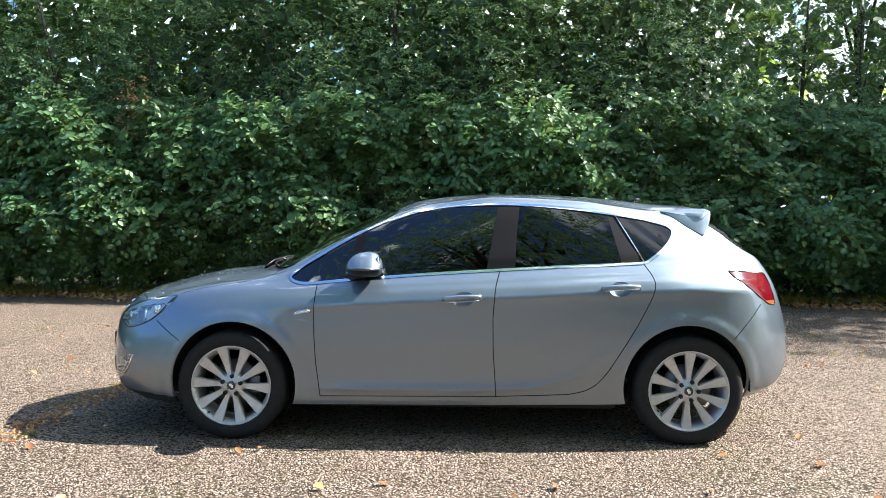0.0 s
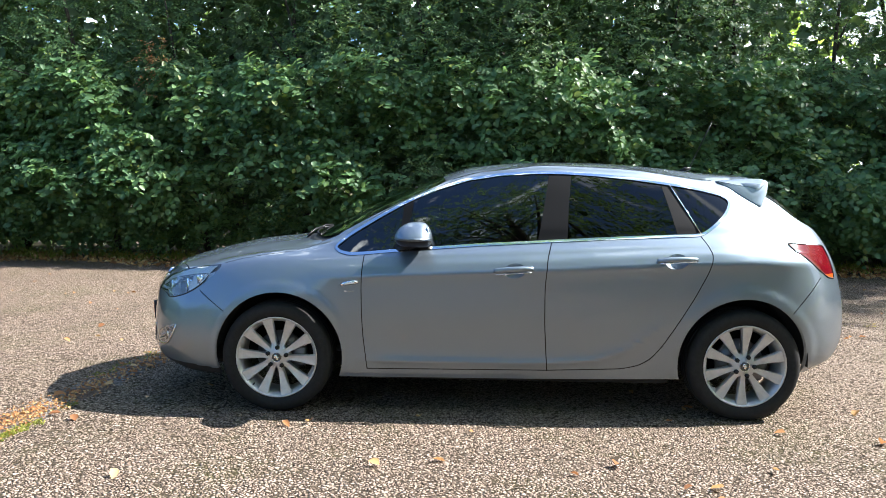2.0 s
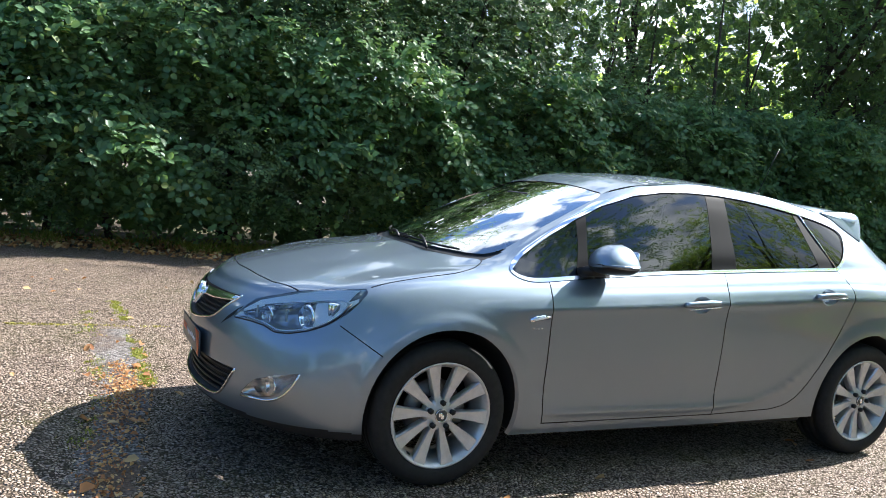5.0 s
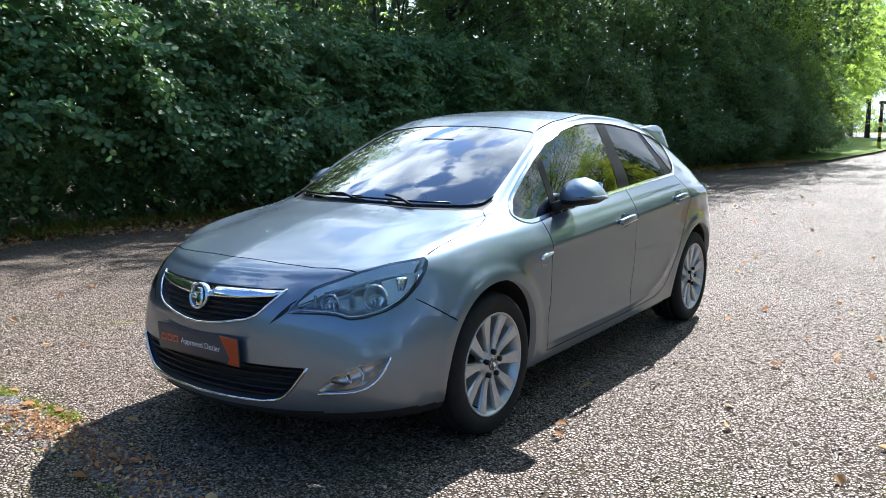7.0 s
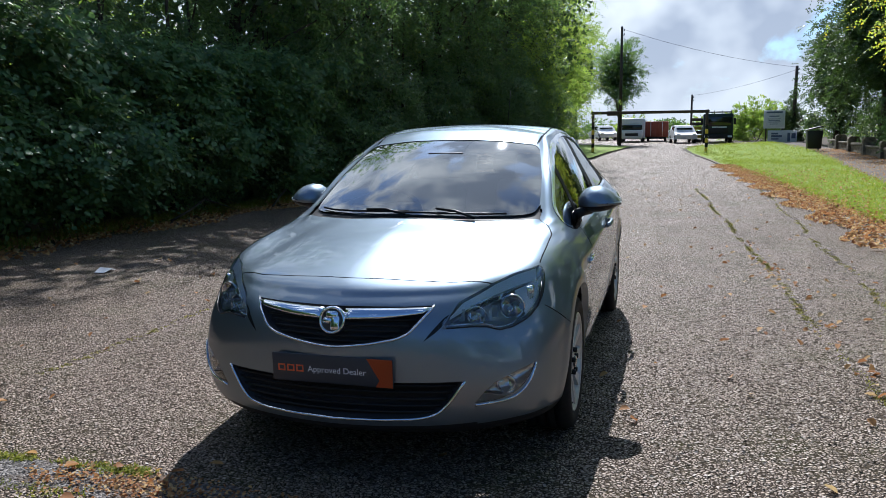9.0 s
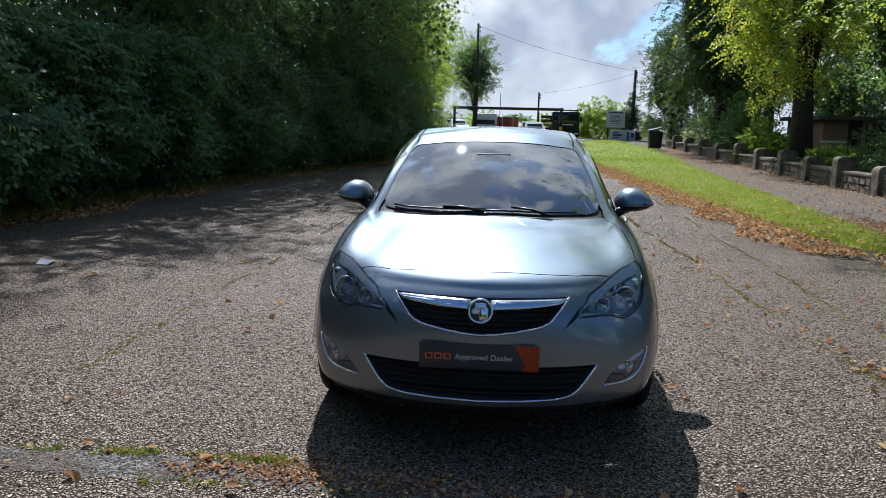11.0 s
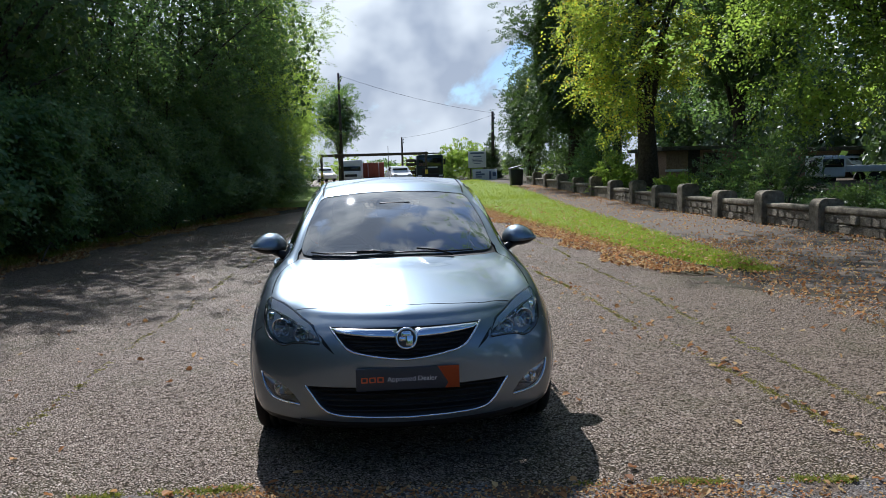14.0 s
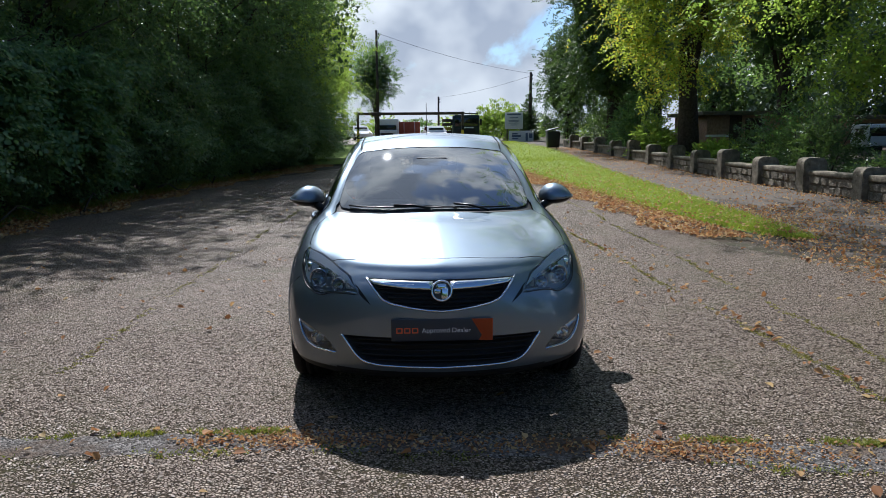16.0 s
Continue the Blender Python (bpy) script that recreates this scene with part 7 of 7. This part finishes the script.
rod("intake_trim", mirrored(right, 1)[:-1] + mirrored(right, -1)[::-1], 0.0065, CHROME, intake, "chrome strip under the intake")

# dealer plate
plate = part("show_plate", box_bm((-.26, -.0035, -.0585), (.26, .0035, .0585), .003), PLATE_DARK, car, "dark slate plate with an orange arrow")
part("plate_bracket", box_bm((-.12, .003, -.045), (.12, .020, .045), .004), BLACK_PLASTIC, plate)
bm = bmesh.new()
vs = [bm.verts.new((x, -.0045, z)) for x, z in ((.150, .0575), (.2585, .0575), (.2585, -.0575), (.186, -.0575), (.203, -.030))]
f = bm.faces.new(vs)
bmesh.ops.solidify(bm, geom=[f], thickness=0.0008)
part("plate_arrow", bm, PLATE_ORANGE, plate, "orange arrow print", False)
for x0, x1 in ((-.234, -.202), (-.194, -.162), (-.154, -.122)):
    bm = bmesh.new()
    for lo, hi in (((x0, -.016), (x0 + .006, .013)), ((x1 - .006, -.016), (x1, .013)), ((x0 + .006, .007), (x1 - .006, .013)), ((x0 + .006, -.016), (x1 - .006, -.010))):
        join_bm(bm, box_bm((lo[0], -.0050, lo[1]), (hi[0], -.0038, hi[1]), .0004, 1))
    part("plate_mark", bm, PLATE_ORANGE, plate, "plain orange print mark", False)


def lettering(name, words, size, material, parent, m, label=""):
    cu = bpy.data.curves.new(name, 'FONT')
    cu.body, cu.size, cu.extrude = words, size, 0.0004
    tmp = new("tmp_text", cu)
    me = bpy.data.meshes.new_from_object(tmp.evaluated_get(bpy.context.evaluated_depsgraph_get()))
    bpy.data.objects.remove(tmp)
    bpy.data.curves.remove(cu)
    me.materials.clear(); me.materials.append(material)
    ob = new(name, me)
    ob.parent = parent
    ob.matrix_local = m
    if label:
        tagged(ob, label)
    return ob


lettering("plate_text", "Approved Dealer", 0.0355, PLATE_WHITE, plate, Matrix.Translation((-.104, -.0044, -.013)) @ Matrix.Rotation(math.pi / 2, 4, 'X'), "white words on the plate")
plate.matrix_world = Matrix.Translation((-2.2925, 0, .4905)) @ Matrix.Rotation(math.radians(-90), 4, 'Z') @ Matrix.Rotation(math.radians(3), 4, 'X')

# door handles, mirrors, side repeaters
for sgn in (-1, 1):
    for outline, owner in zip(CUPS, ("front_door", "rear_door")):
        mine = [f for f in panels["handle_cup"] if inside(flat_co(SIDE, f.calc_center_median()), outline)]
        cup = panel_mesh("handle_cup", mine, (sgn,), PAINT, lambda co, c=outline: -min(.022, .002 + .9 * line_dist(flat_co(SIDE, co), c + c[:1])), False)
        cup.parent = PART[owner, sgn]
    for x0, x1, z0, z1, owner in ((-.100, .126, .851, .865, "front_door"), (.822, 1.048, .917, .929, "rear_door")):
        n, rows = 14, []
        bm = bmesh.new()
        for k in range(n + 1):
            t = k / n
            x, z = x0 + (x1 - x0) * t, z0 + (z1 - z0) * t
            c = on_skin(SIDE, x, z, 0.012 + 0.016 * math.sin(math.pi * t) ** .6)
            hh = .0175 * (0.55 + 0.45 * math.sin(math.pi * min(max(t, .08), .92)) ** .5)
            ring = []
            for a in np.linspace(0, 2 * math.pi, 10, endpoint=False):
                ring.append(bm.verts.new((c.x, (c.y + .013 * math.cos(a)) * sgn, c.z + hh * math.sin(a))))
            rows.append(ring)
        for p, q in zip(rows, rows[1:]):
            for i in range(10):
                bm.faces.new((p[i], p[(i + 1) % 10], q[(i + 1) % 10], q[i]))
        bm.faces.new(rows[0]); bm.faces.new(rows[-1])
        bmesh.ops.recalc_face_normals(bm, faces=bm.faces)
        part("door_handle", bm, PAINT, PART[owner, sgn], "body-coloured door handle with a bright edge")
        pts = mirrored([on_skin(SIDE, x0 + .012 + (x1 - x0 - .024) * t, z0 + (z1 - z0) * t - .013, 0.030) for t in np.linspace(0, 1, 8)], sgn)
        rod("handle_strip", pts, 0.0025, CHROME, PART[owner, sgn], "bright handle strip", 6)
    # mirror shell: full at the door, rounded outwards
    shell, skirt = bmesh.new(), bmesh.new()
    nu, nvv = 26, 14
    for bm, lo, hi in ((shell, -0.32, 1.0), (skirt, -1.0, -0.32)):
        g = []
        for j in range(nvv + 1):
            sz = lo + (hi - lo) * j / nvv
            lat = math.asin(max(-1, min(1, sz)))
            ring = []
            for i in range(nu):
                a = 2 * math.pi * i / nu
                cx, cy = math.cos(a), math.sin(a)
                cl = max(math.cos(lat), 0.0) ** (0.95 if sz > 0 else 0.5)
                ex = -.140 if cx < 0 else .075
                x = -0.525 + abs(cx) ** .9 * abs(ex) * (1 if cx > 0 else -1) * cl
                y = 0.890 + (abs(cy) ** .75) * (1 if cy > 0 else -1) * .122 * cl
                z = 1.030 + (.098 if sz > 0 else .052) * sz * (1 - .30 * max(0, (y - .88) / .12) ** 2) - .010 * max(0, (y - .88) / .1) * (1 if sz > 0 else -1)
                ring.append(bm.verts.new((x, y * sgn, z)))
            g.append(ring)
        for p, q in zip(g, g[1:]):
            for i in range(nu):
                bm.faces.new((p[i], p[(i + 1) % nu], q[(i + 1) % nu], q[i]))
        bm.faces.new(g[0]); bm.faces.new(g[-1])
        bmesh.ops.remove_doubles(bm, verts=bm.verts, dist=1e-4)
        bmesh.ops.recalc_face_normals(bm, faces=bm.faces)
    mir = part("door_mirror", shell, PAINT, car, "silver-blue door mirror")
    part("mirror_skirt", skirt, BLACK_TRIM, mir, "black mirror underside")
    part("mirror_glass", box_bm((-.478, sgn * .885 - .075, 1.005), (-.465, sgn * .885 + .075, 1.10), .012), CHROME, mir)
    part("mirror_foot", tube(mirrored([Vector((-.655, .765, .965)), Vector((-.62, .80, .985)), Vector((-.565, .845, .997))], sgn), [.030, .028, .030], 10), BLACK_TRIM, mir, "black mirror foot")
    rep = [on_skin(SIDE, x, z, 0.005) for x, z in ((-.970, .757), (-.940, .766), (-.905, .773), (-.872, .776))]
    side_rep = part("side_repeater", tube(mirrored(rep, sgn), [.010, .013, .013, .011], 10), CHROME, car, "small bright side repeater")
    rep = [on_skin(SIDE, x, z, 0.012) for x, z in ((-.955, .762), (-.925, .769), (-.890, .774))]
    part("repeater_lens", tube(mirrored(rep, sgn), [.006, .008, .006], 8), LENS_WHITE, side_rep)
    for x in (-.945, -.922, -.902):
        p = on_skin(SIDE, x, .720, 0.001)
        part("side_badge", box_bm((p.x - .006, p.y * sgn - .002, .716), (p.x + .006, p.y * sgn + .002, .724), .001), LAMP_GREY, car)

# wipers
for name, pts in (("wiper_blade", ((-1.222, .02), (-1.212, .18), (-1.188, .34), (-1.145, .47), (-1.10, .55))), ("wiper_blade", ((-1.232, .10), (-1.232, -.05), (-1.222, -.20), (-1.195, -.36), (-1.155, -.48)))):
    p3 = [on_skin(TOP, x, abs(y), 0.010) for x, y in pts]
    p3 = [Vector((p.x, y, p.z)) for p, (x, y) in zip(p3, pts)]
    rod(name, p3, 0.0055, BLACK_TRIM, car, "black wiper blade", 6)
for y0, y1 in ((.03, .26), (-.34, -.12)):
    a, b = on_skin(TOP, -1.262, abs(y0), 0.012), on_skin(TOP, -1.200, abs(y1), 0.020)
    rod("wiper_arm", [Vector((a.x, y0, a.z)), Vector(((a.x + b.x) / 2, (y0 + y1) / 2, (a.z + b.z) / 2 + .012)), Vector((b.x, y1, b.z))], 0.007, BLACK_TRIM, car, sides=6)

# roof spoiler
bm = bmesh.new()
rows = []
for y in np.linspace(0, 1, 19):
    yy = .525 * y
    e = max(0.0, (y - .62) / .38) ** 2
    c = y * y
    front = on_skin(TOP, 1.33 - .03 * c, yy * .90, -.006)
    tip = Vector((1.63 - .06 * c - .045 * e, yy, 1.388 - .016 * c - .012 * e))
    low = Vector((1.59 - .05 * c - .09 * e, yy, 1.352 - .016 * c - .085 * e))
    back = Vector((1.47 - .04 * c - .03 * e, yy * (1 - .03 * e), 1.375 - .03 * c - .055 * e))
    mid = front.lerp(tip, .5) + Vector((0, 0, .016 - .006 * c))
    rows.append([front, mid, tip + Vector((-.014, 0, .006)), tip, tip.lerp(low, .5) + Vector((.004, 0, 0)), low, back])
full = [[Vector((p.x, -p.y, p.z)) for p in r] for r in rows[:0:-1]] + rows
vs = [[bm.verts.new(p) for p in r] for r in full]
for p, q in zip(vs, vs[1:]):
    for i in range(6):
        bm.faces.new((p[i], p[i + 1], q[i + 1], q[i]))
bm.faces.new(vs[0]); bm.faces.new(vs[-1])
bmesh.ops.recalc_face_normals(bm, faces=bm.faces)
spoiler = part("roof_spoiler", bm, PAINT, car, "silver-blue roof spoiler")
FIN = rounded([(1.25, 1.378), (1.42, 1.396), (1.53, 1.396), (1.566, 1.378), (1.545, 1.310), (1.497, 1.222), (1.42, 1.270), (1.33, 1.335)], .018)
fit = [on_skin(SIDE, 1.33, 1.335, .004), on_skin(SIDE, 1.45, 1.25, .004), Vector((1.55, .500, 1.375))]
flat_a, flat_b, flat_c = np.linalg.solve(np.array([[1, p.x, p.z] for p in fit]), np.array([p.y for p in fit]))
for sgn in (-1, 1):
    bm = bmesh.new()
    outer = [bm.verts.new((x, (flat_a + flat_b * x + flat_c * z) * sgn, z)) for x, z in FIN]
    inner = [bm.verts.new((x - .015, (flat_a + flat_b * x + flat_c * z - .13) * sgn, z)) for x, z in FIN]
    lid = bm.faces.new(outer)
    bm.faces.new(inner[::-1])
    for i in range(len(FIN)):
        j = (i + 1) % len(FIN)
        bm.faces.new((outer[i], outer[j], inner[j], inner[i]))
    bmesh.ops.recalc_face_normals(bm, faces=bm.faces)
    bmesh.ops.bevel(bm, geom=lid.edges[:], offset=.008, segments=3, affect='EDGES', profile=0.5)
    part("spoiler_end", bm, PAINT, spoiler)

# dark edge round the rear lamps
for sgn in (-1, 1):
    pts = mirrored([on_skin(SIDE, u, z, 0.001) for u, z in P_TAIL + P_TAIL[:1]], sgn)
    rod("lamp_dark_edge", pts, 0.0042, SEAM, PART["tail_light", sgn], "dark gasket round the lamp", 6)

# aerial
base = on_skin(TOP, 1.20, 0.0, 0.0)
part("aerial_base", tube([base + Vector((-.035, 0, -.01)), base + Vector((0, 0, .018)), base + Vector((.03, 0, .022))], [.022, .016, .008], 10), BLACK_TRIM, car)
rod("aerial_rod", [base + Vector((.02, 0, .02)), base + Vector((.10, 0, .20)), base + Vector((.16, 0, .33))], 0.0028, BLACK_TRIM, car, "thin black roof aerial", 6)

# ---- cabin ----
part("cabin_floor", box_bm((-1.2, -.70, .33), (1.75, .70, .37), .01), CLOTH, car)
bm = box_bm((-1.12, -.66, .70), (-.62, .66, .965), .05, 3)
join_bm(bm, box_bm((-.72, .16, .90), (-.52, .58, 1.02), .04, 3))
part("dashboard", bm, DASH, car, "grey plastic dashboard")
ring = lathe([(.170, 0), (.178, -.014), (.190, -.014), (.197, 0), (.190, .014), (.178, .014), (.170, 0)], 40)
join_bm(ring, box_bm((-.17, -.012, -.022), (.17, .012, .022), .01))
join_bm(ring, box_bm((-.06, -.02, -.16), (.06, .015, .05), .015))
ring.transform(Matrix.Translation((-.46, .37, .93)) @ Matrix.Rotation(math.radians(90), 4, 'Z') @ Matrix.Rotation(math.radians(-24), 4, 'X'))
part("steering_wheel", ring, BLACK_PLASTIC, car, "black steering wheel on the right")


def seat(x, y, w, name):
    bm = box_bm((x - .26, y - w / 2, .42), (x + .24, y + w / 2, .58), .05, 3)
    back = box_bm((-.07, -w / 2, 0), (.07, w / 2, .60), .055, 3)
    back.transform(Matrix.Translation((x + .26, y, .54)) @ Matrix.Rotation(math.radians(18), 4, 'Y'))
    join_bm(bm, back)
    for dy in ((0,) if w < .8 else (-.4, 0, .4)):
        head = box_bm((-.045, -.13, 0), (.045, .13, .17), .04, 3)
        head.transform(Matrix.Translation((x + .455, y + dy, 1.115)) @ Matrix.Rotation(math.radians(12), 4, 'Y'))
        join_bm(bm, head)
    part(name, bm, CLOTH, car, "charcoal cloth seat with headrest")


seat(-.10, -.36, .50, "front_seat")
seat(-.10, .36, .50, "front_seat")
seat(.82, 0, 1.28, "rear_bench")
part("rear_view_mirror", box_bm((-.60, -.11, 1.255), (-.575, .11, 1.315), .012), BLACK_PLASTIC, car)
part("parcel_shelf", box_bm((1.25, -.55, .98), (1.72, .55, 1.0), .008), CLOTH, car)
